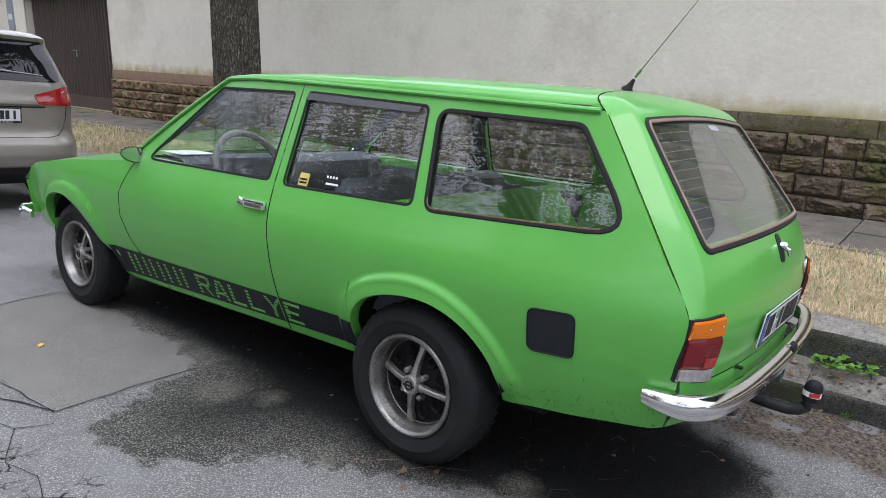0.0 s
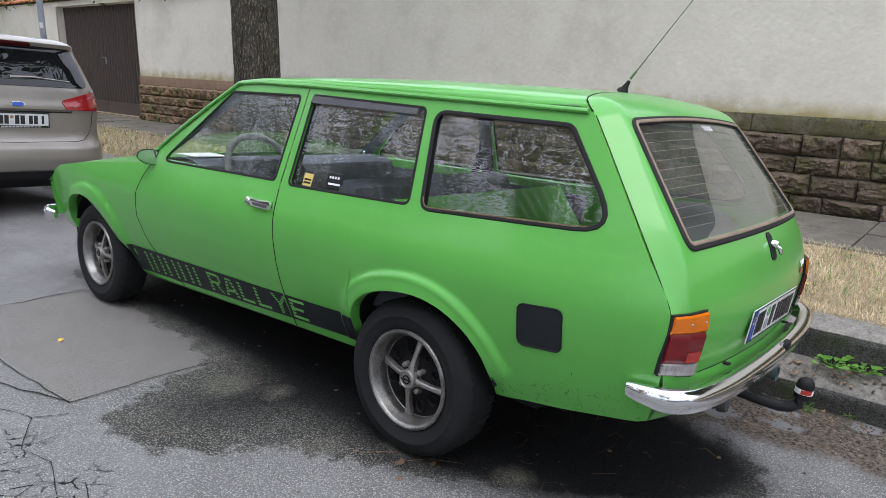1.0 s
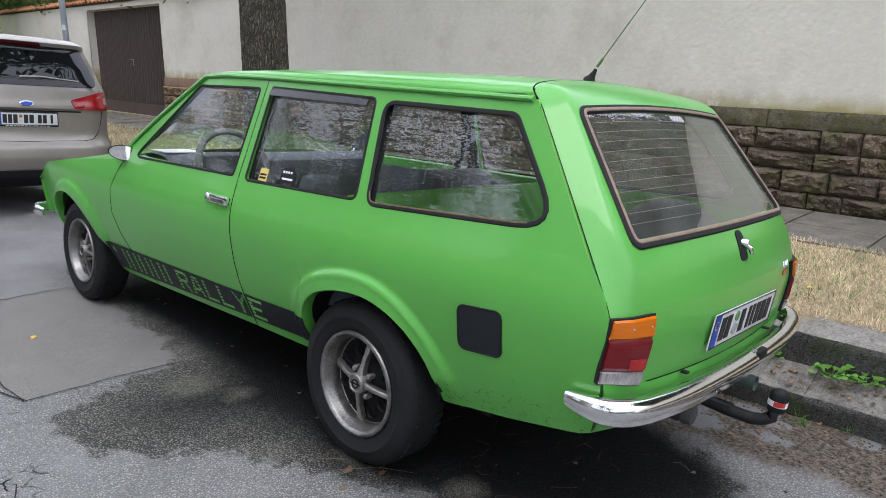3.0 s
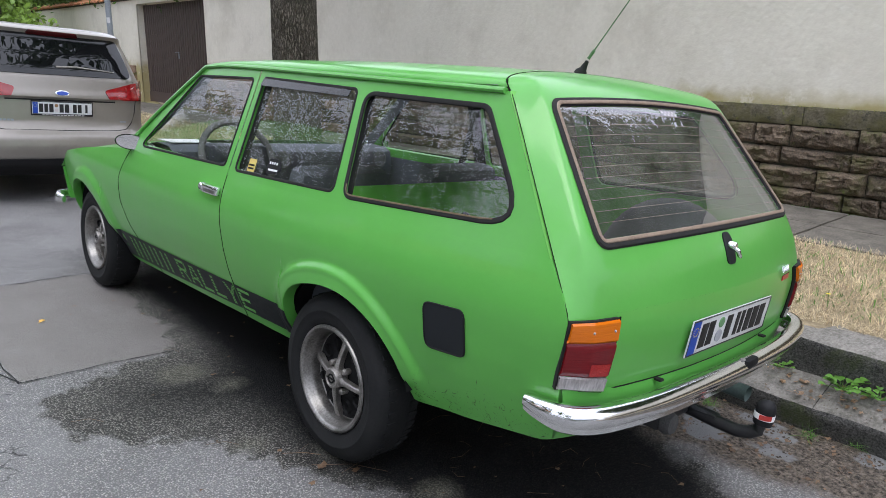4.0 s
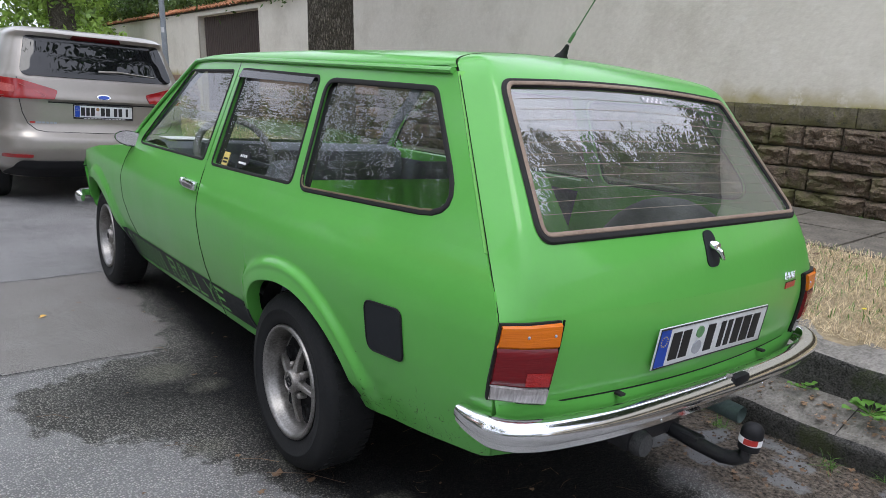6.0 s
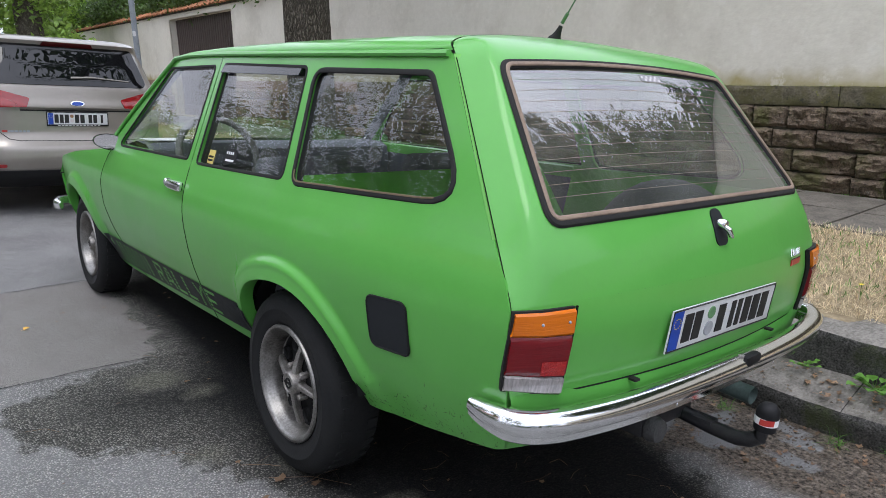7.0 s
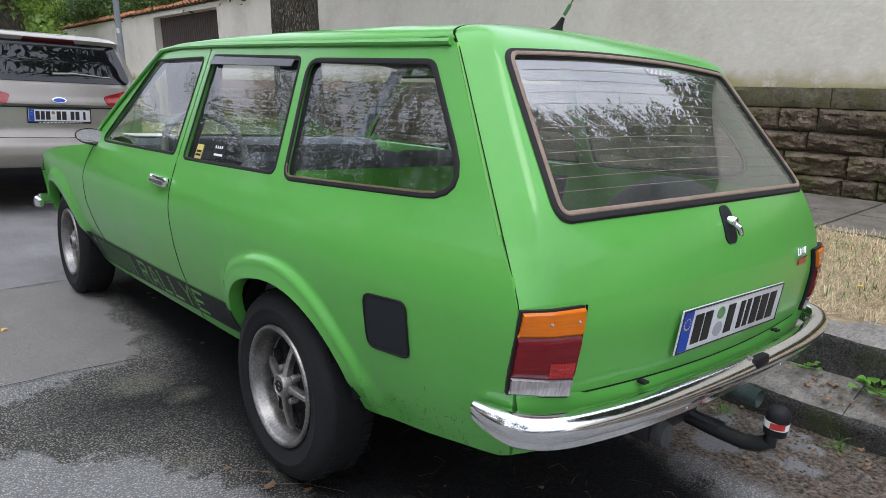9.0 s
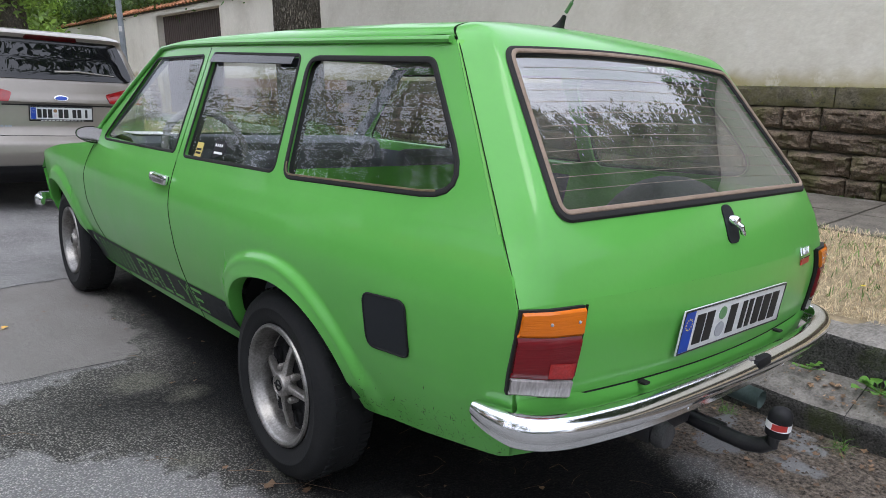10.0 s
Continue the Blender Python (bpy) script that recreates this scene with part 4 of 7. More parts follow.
# ---- wheels ----
WHEEL_BLACK = surface("wheel_black", (0.004, 0.004, 0.005), (0.011, 0.011, 0.011), scale=20, rough=0.6, rough_b=0.85, spec=0.2)
SPOKE = surface("spoke_metal", (0.15, 0.14, 0.128), (0.42, 0.40, 0.38), scale=26, rough=0.35, rough_b=0.6, metal=0.75, bump=0.0005)
def car_wheel(at, s, parent, front):
    ob = new("wheel")
    ob.parent = parent
    ob.matrix_basis = Matrix.Translation(at) @ (Matrix.Rotation(math.pi, 4, "Z") if s > 0 else Matrix())
    # x runs inwards; the outer face lies at negative x
    bm = bmesh.new()
    prof = [(0.168, 0.075), (0.195, 0.080), (0.25, 0.080), (0.272, 0.073), (0.283, 0.055), (0.286, 0.03), (0.286, -0.04), (0.282, -0.062), (0.271, -0.082), (0.255, -0.091), (0.235, -0.093), (0.233, -0.0945), (0.229, -0.0945), (0.227, -0.093), (0.208, -0.090), (0.191, -0.085), (0.181, -0.077), (0.175, -0.064)]
    lathe(bm, prof, 72)
    tyre = part("tyre", bm, TYRE, ob, "worn black tyre")
    bm = bmesh.new()
    for k in range(48):
        a = 2 * math.pi * k / 48
        for side in (-1, 1):
            m_ = Matrix.Rotation(a + 0.03 * side, 4, "X")
            box(bm, (side * 0.042 - 0.017, -0.0085, 0.2820), (side * 0.042 + 0.017, 0.0085, 0.2880), 0, m_)
    part("tread", bm, TYRE, tyre, "worn tread blocks", kind="stuff")
    bm = bmesh.new()
    prof = [(0.176, -0.070), (0.184, -0.084), (0.181, -0.0900), (0.174, -0.0915), (0.168, -0.088), (0.163, -0.080), (0.161, -0.066), (0.157, -0.060), (0.154, -0.045), (0.152, -0.024), (0.147, -0.020)]
    lathe(bm, prof, 72)
    part("rim", bm, ALLOY, ob, "dull silver deep-dish rim")
    bm = bmesh.new()
    lathe(bm, [(0.151, -0.022), (0.13, -0.018), (0.10, -0.024), (0.06, -0.036), (0.0, -0.04)], 48)
    part("wheel_disc", bm, WHEEL_BLACK, ob, "black wheel centre")
    for k in range(4):
        bm = bmesh.new()
        a = math.radians(8 + 90 * k)
        m = Matrix.Rotation(a, 4, "X")
        rows = [(0.030, 0.016, -0.070), (0.05, 0.0100, -0.066), (0.09, 0.0085, -0.057), (0.125, 0.0105, -0.046), (0.154, 0.016, -0.036)]
        rings = []
        for rad, w, x in rows:
            rings.append([bm.verts.new(m @ Vector((x + dx, e, rad))) for e, dx in ((-w, 0.024), (-w, 0.004), (-w * 0.6, 0), (w * 0.6, 0), (w, 0.004), (w, 0.024))])
        for p, q in zip(rings, rings[1:]):
            for j in range(5):
                bm.faces.new((p[j], p[j + 1], q[j + 1], q[j]))
        part("spoke", bm, SPOKE, ob, "tarnished silver wheel spoke")
        bm = bmesh.new()
        lathe(bm, [(0.011, -0.030), (0.011, -0.058), (0.008, -0.064), (0, -0.065)], 8, Matrix.Rotation(a + math.pi / 4, 4, "X") @ Matrix.Translation((0, 0, 0.052)))
        part("wheel_nut", bm, SPOKE, ob)
        for q in (-1, 1):
            bm = bmesh.new()
            lathe(bm, [(0.018, -0.034), (0.023, -0.040), (0.027, -0.030)], 14, Matrix.Rotation(a + math.pi / 4 + 0.32 * q, 4, "X") @ Matrix.Translation((0, 0, 0.108)) @ Matrix.Diagonal((1, 0.75, 1, 1)))
            part("disc_hole_rim", bm, WHEEL_BLACK, ob)
    bm = bmesh.new()
    lathe(bm, [(0.036, -0.03), (0.036, -0.076), (0.032, -0.082), (0.027, -0.083), (0.025, -0.080), (0.0, -0.080)], 32)
    cap_ = part("hub_cap", bm, SPOKE, ob, "round silver hub cap")
    bm = bmesh.new()
    lathe(bm, [(0.017, -0.080), (0.017, -0.0825), (0.012, -0.0825), (0.012, -0.080)], 24)
    box(bm, (-0.0825, -0.024, -0.0025), (-0.080, 0.024, 0.0025))
    part("cap_emblem", bm, BLACK, cap_, "dark ring emblem")
    return ob


for y, front in ((HUB_R, False), (HUB_F, True)):
    for s in (-1, 1):
        car_wheel((s * 0.645, y, HUB_Z), s, car, front)
for s in (-1, 1):
    for cy, cz in (ARCH_R, ARCH_F):
        bm = bmesh.new()
        rim_pt = lambda a, x: Vector((s * x, cy + (arch_radius(math.cos(a), math.sin(a)) + 0.006) * math.cos(a), cz + (arch_radius(math.cos(a), math.sin(a)) + 0.006) * math.sin(a)))
        grid(bm, lambda u, v: rim_pt(math.pi * lerp(0.04, 0.93, u), lerp(0.700, 0.50, v)), 28, 3)
        bm.faces.new([bm.verts.new(rim_pt(k * math.pi / 16, 0.50)) for k in range(17)])
        part("wheel_housing", bm, BLACK, car, "dark wheel housing")

# Rear bumper: a chromed bar with wrapped ends.
BUMP = [(-0.706, -0.808, 0.520), (-0.709, -0.86, 0.518), (-0.694, -0.920, 0.515), (-0.642, -0.958, 0.511), (-0.54, -0.981, 0.507), (-0.35, -1.000, 0.503), (0, -1.008, 0.501)]
bm = bmesh.new()
pts = [Vector(p) for p in BUMP]
pts = pts + [Vector((-p.x, p.y, p.z)) for p in pts[-2::-1]]
fine_pts = []
for i in range(len(pts) - 1):
    p0, p1, p2, p3 = pts[max(i - 1, 0)], pts[i], pts[i + 1], pts[min(i + 2, len(pts) - 1)]
    for k in range(5):
        t = k / 5
        fine_pts.append(0.5 * ((2 * p1) + (p2 - p0) * t + (2 * p0 - 5 * p1 + 4 * p2 - p3) * t * t + (3 * p1 - p0 - 3 * p2 + p3) * t ** 3))
fine_pts.append(pts[-1])
sect = [(-0.026, 0.030), (-0.010, 0.035), (0.002, 0.034), (0.012, 0.029), (0.020, 0.020), (0.0245, 0.008), (0.025, -0.005), (0.0225, -0.014), (0.018, -0.0185), (0.0165, -0.0195), (0.0165, -0.034), (0.012, -0.0375), (-0.012, -0.036)]
rings = []
for i, p in enumerate(fine_pts):
    t = (fine_pts[min(i + 1, len(fine_pts) - 1)] - fine_pts[max(i - 1, 0)]).normalized()
    out = t.cross(Vector((0, 0, 1))).normalized()
    k = min(0.92, 0.56 + 0.04 * min(i, len(fine_pts) - 1 - i))
    rings.append([bm.verts.new(p + out * a * k + Vector((0, 0, b * k))) for a, b in sect])
for a, b in zip(rings, rings[1:]):
    for j in range(len(sect) - 1):
        bm.faces.new((a[j], a[j + 1], b[j + 1], b[j]))
bm.faces.new(rings[0])
bm.faces.new(rings[-1])
part("rear_bumper", bm, CHROME, car, "polished chrome rear bumper")

# Tail lamps, wrapped round the corners.
AMBER = surface("amber_lens", (0.52, 0.125, 0.004), (0.60, 0.148, 0.006), scale=7, bump_scale=22, rough=0.08, rough_b=0.2, bump=0.0012, stretch=(1, 1, 14), fine=0.6)
RED = surface("red_lens", (0.125, 0.003, 0.006), (0.16, 0.004, 0.007), scale=7, bump_scale=22, rough=0.08, rough_b=0.2, bump=0.0012, stretch=(1, 1, 14), fine=0.6)
REFLEX = surface("reflex_red", (0.22, 0.004, 0.006), (0.55, 0.02, 0.022), scale=220, rough=0.1, coat=0.0, bump=0.002)
CLEAR = surface("clear_lens", (0.17, 0.16, 0.155), (0.40, 0.37, 0.36), scale=9, bump_scale=30, rough=0.12, rough_b=0.3, coat=0.5, bump=0.0015, stretch=(5, 5, 1), fine=0.6)


def lamp_surface(s, u, h, proud):
    """A lamp's face: u from the side seam (0) round the ridge to its inner edge (1), h from its foot (0) to its top (1)."""
    z = lerp(lerp(0.574, 0.553, u), 0.748, h)
    v = table([(0.55, 1.0), (0.60, 0.95), (0.69, 0.87), (0.755, 0.80)], z)
    p = tailgate(lerp(1.0, lerp(0.845, 0.792, h), u), v)
    return Vector((s * (p.x + 0.003 * (1 - u) + 0.011 * (1 - u) * (1 - h) + 0.008 * u * h), p.y - proud + 0.022 * (1 - u) * (1 - h), z))


for s in (-1, 1):
    for name, z0, z1, matl, lab in (("indicator_lens", 0.712, 0.992, AMBER, "amber indicator lens"), ("brake_lens", 0.222, 0.708, RED, "red brake lens"), ("reverse_lens", 0.008, 0.218, CLEAR, "clear reversing lens")):
        bm = bmesh.new()
        grid(bm, lambda u, v: lamp_surface(s, lerp(0.01, 0.97, u), lerp(z0, z1, v), 0.013 + 0.005 * min(1, 12 * v, 12 * (1 - v))), 24, 10)
        thicken(bm, 0.02)
        part(name, bm, matl, car, lab)
    bm = bmesh.new()
    grid(bm, lambda u, v: lamp_surface(s, lerp(0.50, 0.93, u), lerp(0.25, 0.42, v), 0.0195), 8, 4)
    part("reflector", bm, REFLEX, car, "bright red honeycomb reflector")
    for hh in (0.86,):
        for uu in (0.40, 0.86):
            bm = bmesh.new()
            bmesh.ops.create_uvsphere(bm, u_segments=8, v_segments=6, radius=0.0034, matrix=Matrix.Translation(lamp_surface(s, uu, hh, 0.018)))
            part("lens_screw", bm, STEEL, car)
    bm = bmesh.new()
    grid(bm, lambda u, v: lamp_surface(s, u, lerp(-0.008, 1.008, v), 0.009), 24, 8)
    thicken(bm, 0.012)
    part("lamp_gasket", bm, RUBBER, car, "black lamp gasket")


# ---- gate, tree, post ----
gate = thing("garden_gate", Matrix.Translation((3.94, GATE_Y0, 0.33)), "closed brown double-leaf metal gate with vertical ribs", "gate")
for leaf in range(2):
    bm = bmesh.new()
    y0, y1 = leaf * (GATE_Y1 - GATE_Y0) / 2 + 0.006, (leaf + 1) * (GATE_Y1 - GATE_Y0) / 2 - 0.006
    box(bm, (0.012, y0, 0.02), (0.04, y1, 1.985))
    panel = part("gate_leaf", bm, GATE, gate, smooth=False)
    n = 15
    bm = bmesh.new()
    for k in range(n):
        w = (y1 - y0) / n
        a = y0 + k * w
        prof = [(0.0, 0.012), (0.2, 0.012), (0.3, -0.006), (0.7, -0.006), (0.8, 0.012), (1.0, 0.012)]
        lo = [bm.verts.new((x, a + t * w, 0.24)) for t, x in prof]
        hi = [bm.verts.new((x, a + t * w, 1.97)) for t, x in prof]
        for j in range(5):
            bm.faces.new((lo[j], lo[j + 1], hi[j + 1], hi[j]))
    part("ribbed_sheet", bm, GATE, panel, "ribbed brown sheet metal", smooth=False)
    bm = bmesh.new()
    box(bm, (-0.008, y0, 0.02), (0.01, y1, 0.235), 0.004)
    part("kick_plate", bm, GATE, panel, smooth=False)
bm = bmesh.new()
yc = (GATE_Y1 - GATE_Y0) / 2
box(bm, (-0.014, yc - 0.095, 0.93), (-0.004, yc - 0.065, 1.06), 0.003)
tube(bm, [(-0.014, yc - 0.08, 1.05), (-0.05, yc - 0.08, 1.05), (-0.055, yc - 0.02, 1.05)], 0.007)
part("gate_handle", bm, STEEL, gate, "steel gate handle and lock plate")

trunk_tree = thing("street_tree", Matrix.Translation((2.02, 4.66, 0.25)), "mature street tree with deeply furrowed grey-brown bark", "tree")
def trunk_mesh(r, h, seed, lean=0.0):
    bm = bmesh.new()
    def f(u, v):
        a = 2 * math.pi * u
        z = h * v
        rad = r * (1 + 0.35 * math.exp(-z / 0.25) + 0.05 * noise.noise((math.cos(a) * 1.4, math.sin(a) * 1.4, z * 0.7 + seed)))
        furrow = noise.noise((math.cos(a) * 8, math.sin(a) * 8, z * 1.3 + seed)) + 0.5 * noise.noise((math.cos(a) * 24, math.sin(a) * 24, z * 3.6 + seed))
        rad += 0.034 * (0.35 - abs(furrow))
        rad *= 1 - 0.05 * v
        return Vector((rad * math.cos(a) + lean * z, rad * math.sin(a), z))
    grid(bm, f, 190, 120, close_u=True)
    return bm
part("trunk", trunk_mesh(0.225, 3.4, 2), BARK, trunk_tree)


def limbs(bm, seed, base, n, reach, rise, r):
    rng = random.Random(seed)
    tips = []
    for k in range(n):
        a = 2 * math.pi * (k + rng.random() * 0.5) / n
        p = Vector(base)
        pts, rad = [p.copy()], [r]
        for j in range(6):
            p = p + Vector((math.cos(a) * reach / 6 * (0.5 + 0.2 * j), math.sin(a) * reach / 6 * (0.5 + 0.2 * j), rise / 6 * rng.uniform(0.7, 1.2)))
            a += rng.uniform(-0.35, 0.35)
            pts.append(p.copy())
            rad.append(r * (1 - (j + 1) / 7.5))
        tube(bm, pts, rad, 7)
        tips += pts[2:]
    return tips


def leaf_material(name, a, b):
    m = surface(name, a, b, scale=1.2, rough=0.5, fine=0.3)
    n, l = m.node_tree.nodes, m.node_tree.links
    p = n["Principled BSDF"]
    geo = n.new("ShaderNodeNewGeometry")
    hsv = n.new("ShaderNodeHueSaturation")
    mr = n.new("ShaderNodeMapRange")
    mr.inputs["To Min"].default_value, mr.inputs["To Max"].default_value = 0.55, 1.5
    l.new(geo.outputs["Random Per Island"], mr.inputs["Value"])
    l.new(mr.outputs["Result"], hsv.inputs["Value"])
    src = p.inputs["Base Color"].links[0].from_socket
    l.new(src, hsv.inputs["Color"])
    l.new(hsv.outputs["Color"], p.inputs["Base Color"])
    thin = n.new("ShaderNodeBsdfTranslucent")
    l.new(hsv.outputs["Color"], thin.inputs["Color"])
    mix = n.new("ShaderNodeMixShader")
    mix.inputs["Fac"].default_value = 0.3
    l.new(p.outputs["BSDF"], mix.inputs[1])
    l.new(thin.outputs["BSDF"], mix.inputs[2])
    l.new(mix.outputs["Shader"], n["Material Output"].inputs["Surface"])
    return m


LEAF = leaf_material("leaf_green", (0.035, 0.075, 0.012), (0.085, 0.15, 0.03))
LEAF_LIGHT = leaf_material("leaf_light_green", (0.13, 0.24, 0.035), (0.32, 0.46, 0.09))
IVY = leaf_material("ivy_leaf", (0.02, 0.045, 0.012), (0.05, 0.09, 0.022))


def leaves(name, centres, spread, count, size, material, parent, seed, label=""):
    """Many small pointed leaves scattered in clumps round the centres."""
    rng = np.random.default_rng(seed)
    c = np.array([tuple(p) for p in centres])[rng.integers(0, len(centres), count)]
    off = rng.normal(size=(count, 3)) * np.array(spread)
    p = c + off
    d = rng.normal(size=(count, 3))
    d[:, 2] -= 0.4
    d /= np.linalg.norm(d, axis=1)[:, None]
    q = np.cross(d, rng.normal(size=(count, 3)))
    q /= np.linalg.norm(q, axis=1)[:, None]
    s = size * rng.uniform(0.6, 1.3, count)[:, None]
    v = np.stack([p - d * s, p + q * s * 0.45 - d * s * 0.2, p + d * s, p - q * s * 0.45 - d * s * 0.2], axis=1).reshape(-1, 3)
    mesh = bpy.data.meshes.new(name)
    mesh.from_pydata(v.tolist(), [], np.arange(count * 4).reshape(-1, 4).tolist())
    mesh.materials.append(material)
    ob = new(name, mesh)
    ob.parent = parent
    return tagged(ob, label=label, kind="stuff" if parent is None else "")


bm = bmesh.new()
tips = limbs(bm, 5, (0, 0, 3.3), 6, 3.6, 3.6, 0.12)
part("limb", bm, BARK, trunk_tree)
leaves("crown", [t + Vector((0, 0, 0.6)) for t in tips], (0.55, 0.55, 0.4), 5200, 0.11, LEAF, trunk_tree, 3, "dark green leaves high overhead")
bm = bmesh.new()
for a, z in ((3.9, 2.06), (4.1, 2.09), (3.75, 2.11), (4.0, 2.13), (3.95, 2.02)):
    p = Vector((0.235 * math.cos(a), 0.235 * math.sin(a), z))
    q = Vector((0.30 * math.cos(a + 0.1), 0.30 * math.sin(a + 0.1), z + 0.02))
    w = Vector((0, 0, 0.022))
    bm.faces.new([bm.verts.new(v) for v in (p, p.lerp(q, 0.5) + w, q, p.lerp(q, 0.5) - w)])
part("shoot", bm, LEAF_LIGHT, trunk_tree, "small green shoot on the bark", smooth=False)

post = thing("street_post", Matrix.Translation((1.57, 8.75, 0.25)), "grey galvanised street sign post with a small pale sticker", "post")
bm = bmesh.new()
lathe(bm, [(0.038, 0), (0.038, 4.2), (0.0, 4.2)], 20, Matrix.Rotation(-math.pi / 2, 4, "Y"))
part("pole", bm, STEEL, post)
bm = bmesh.new()
grid(bm, lambda u, v: Vector((0.0395 * math.cos(lerp(3.4, 4.6, u)), 0.0395 * math.sin(lerp(3.4, 4.6, u)), lerp(1.50, 1.57, v))), 6, 1)
part("sticker", bm, surface("pale_sticker", (0.6, 0.62, 0.64), (0.7, 0.7, 0.7), rough=0.6), post, "small pale worn sticker")

# A second tree of the row, further along, with low foliage.
tree_2 = thing("street_tree", Matrix.Translation((2.0, 18.6, 0.25)), "street tree with dense light green foliage down its trunk", "tree")
part("trunk", trunk_mesh(0.30, 4.4, 9), BARK, tree_2)
bm = bmesh.new()
tips = limbs(bm, 8, (0, 0, 4.2), 6, 3.4, 3.2, 0.14)
part("limb", bm, BARK, tree_2)
leaves("crown", [t + Vector((0, 0, 0.3)) for t in tips], (0.6, 0.6, 0.5), 5200, 0.13, LEAF, tree_2, 4, "dark green crown")
rng = random.Random(3)
leaves("low_foliage", [(rng.uniform(-0.9, 0.9), rng.uniform(-0.9, 0.9), rng.uniform(1.4, 4.0)) for k in range(26)], (0.24, 0.24, 0.22), 4800, 0.085, LEAF_LIGHT, tree_2, 5, "light green shoots and twigs round the trunk")
hedge = leaves("hedge", [(rng.uniform(-7, 1.6), rng.uniform(24, 28), rng.uniform(0.8, 5.0)) for k in range(150)] + [(rng.uniform(2.6, 5), rng.uniform(22, 27), rng.uniform(1.2, 4.5)) for k in range(50)], (0.45, 0.5, 0.4), 30000, 0.15, LEAF_LIGHT, None, 6)
tagged(hedge, "dense light green shrubs and trees closing the street", "shrubs")
ivy = leaves("ivy", [(rng.uniform(3.85, 4.5), rng.uniform(6.6, 22), 2.62 + rng.uniform(-0.05, 0.5)) for k in range(170)], (0.16, 0.2, 0.14), 24000, 0.05, LEAF, None, 7)
tagged(ivy, "dark green ivy growing over the wall coping", "ivy")

# Roof tiles along the top of the wall.
coping = thing("wall_coping", Matrix.Translation((WALL_X, 0, WALL_TOP)), "weathered terracotta roof tiles along the wall top", "coping", kind="structure")
bm = bmesh.new()
box(bm, (-0.02, -12, 0.0), (0.32, 24, 0.03))
part("bed", bm, MORTAR, coping, smooth=False)
bm = bmesh.new()
grid(bm, lambda u, v: Vector((lerp(-0.085, 0.2, v), (u - 0.5) * 0.19, lerp(0.028, 0.15, v) + 0.035 * math.sin(math.pi * u))), 8, 3)
thicken(bm, 0.013)
tile0 = part("tile", bm, TILE, coping)
tile0.location = (0, 5.6, 0)
for k in range(1, 100):
    t = new("tile", tile0.data)
    t.parent = coping
    t.location = (random.uniform(-0.008, 0.008), 5.6 + k * 0.185, random.uniform(-0.004, 0.004))
    t.rotation_euler = (random.uniform(-0.03, 0.03), random.uniform(-0.03, 0.03), random.uniform(-0.03, 0.03))

# ---- verge: dry grass, weeds, litter ----
STRAW = leaf_material("dry_grass", (0.27, 0.20, 0.115), (0.80, 0.66, 0.44))
MOSS = leaf_material("ledge_moss", (0.11, 0.12, 0.02), (0.26, 0.26, 0.05))
WEED = leaf_material("weed_leaf", (0.06, 0.16, 0.02), (0.12, 0.26, 0.04))


def blades(name, n, area, base, length, width, material, seed, flat=0.8):
    rng = np.random.default_rng(seed)
    x = rng.uniform(area[0], area[1], n)
    y = rng.uniform(area[2], area[3], n)
    z = base(x)
    a = rng.uniform(0, 2 * np.pi, n)
    L = length * rng.uniform(0.4, 1.3, n)
    lean = rng.uniform(0.3, 1.75, n) * flat
    d = np.stack([np.cos(a) * np.sin(lean), np.sin(a) * np.sin(lean), np.cos(lean)], 1)
    s = np.stack([-np.sin(a), np.cos(a), np.zeros(n)], 1) * width
    p = np.stack([x, y, z], 1)
    mid = p + d * (L * 0.55)[:, None]
    tip = mid + (d * np.array([1, 1, 0.25])) * (L * 0.5)[:, None]
    v = np.stack([p - s, p + s, mid + s * 0.7, mid - s * 0.7, tip], 1).reshape(-1, 3)
    k = np.arange(n)[:, None] * 5
    quads = (k + np.array([0, 1, 2, 3])).tolist()
    tris = (k + np.array([3, 2, 4])).tolist()
    mesh = bpy.data.meshes.new(name)
    mesh.from_pydata(v.tolist(), [], quads + tris)
    mesh.materials.append(material)
    return new(name, mesh)


verge_z = lambda x: 0.262 + (x - 1.30) * 0.0523
tagged(blades("dry_grass", 70000, (1.36, 2.66, -3.4, 3.2), verge_z, 0.052, 0.0012, STRAW, 1, 0.9), "short dry straw-coloured grass on the verge", "grass", kind="stuff")
tagged(blades("dry_grass", 16000, (1.42, 2.66, 3.2, 14), verge_z, 0.09, 0.0028, STRAW, 2), "short dry straw-coloured grass on the verge", "grass", kind="stuff")
tagged(blades("green_grass", 11000, (1.5, 2.66, -2.6, 14), verge_z, 0.06, 0.0022, WEED, 3), "sparse green grass among the dry straw", "grass", kind="stuff")
tagged(blades("moss_tufts", 2600, (3.70, 3.80, -3, 14), lambda x: 0.325 + 0 * x, 0.03, 0.003, WEED, 4), "small moss and weeds at the foot of the wall", "moss", kind="stuff")

tagged(blades("moss_tufts", 2600, (3.755, 3.80, -3, 10.6), lambda x: 1.083 + 0 * x, 0.014, 0.003, MOSS, 5), "yellow-green moss along the ledge of the plinth", "moss", kind="stuff")


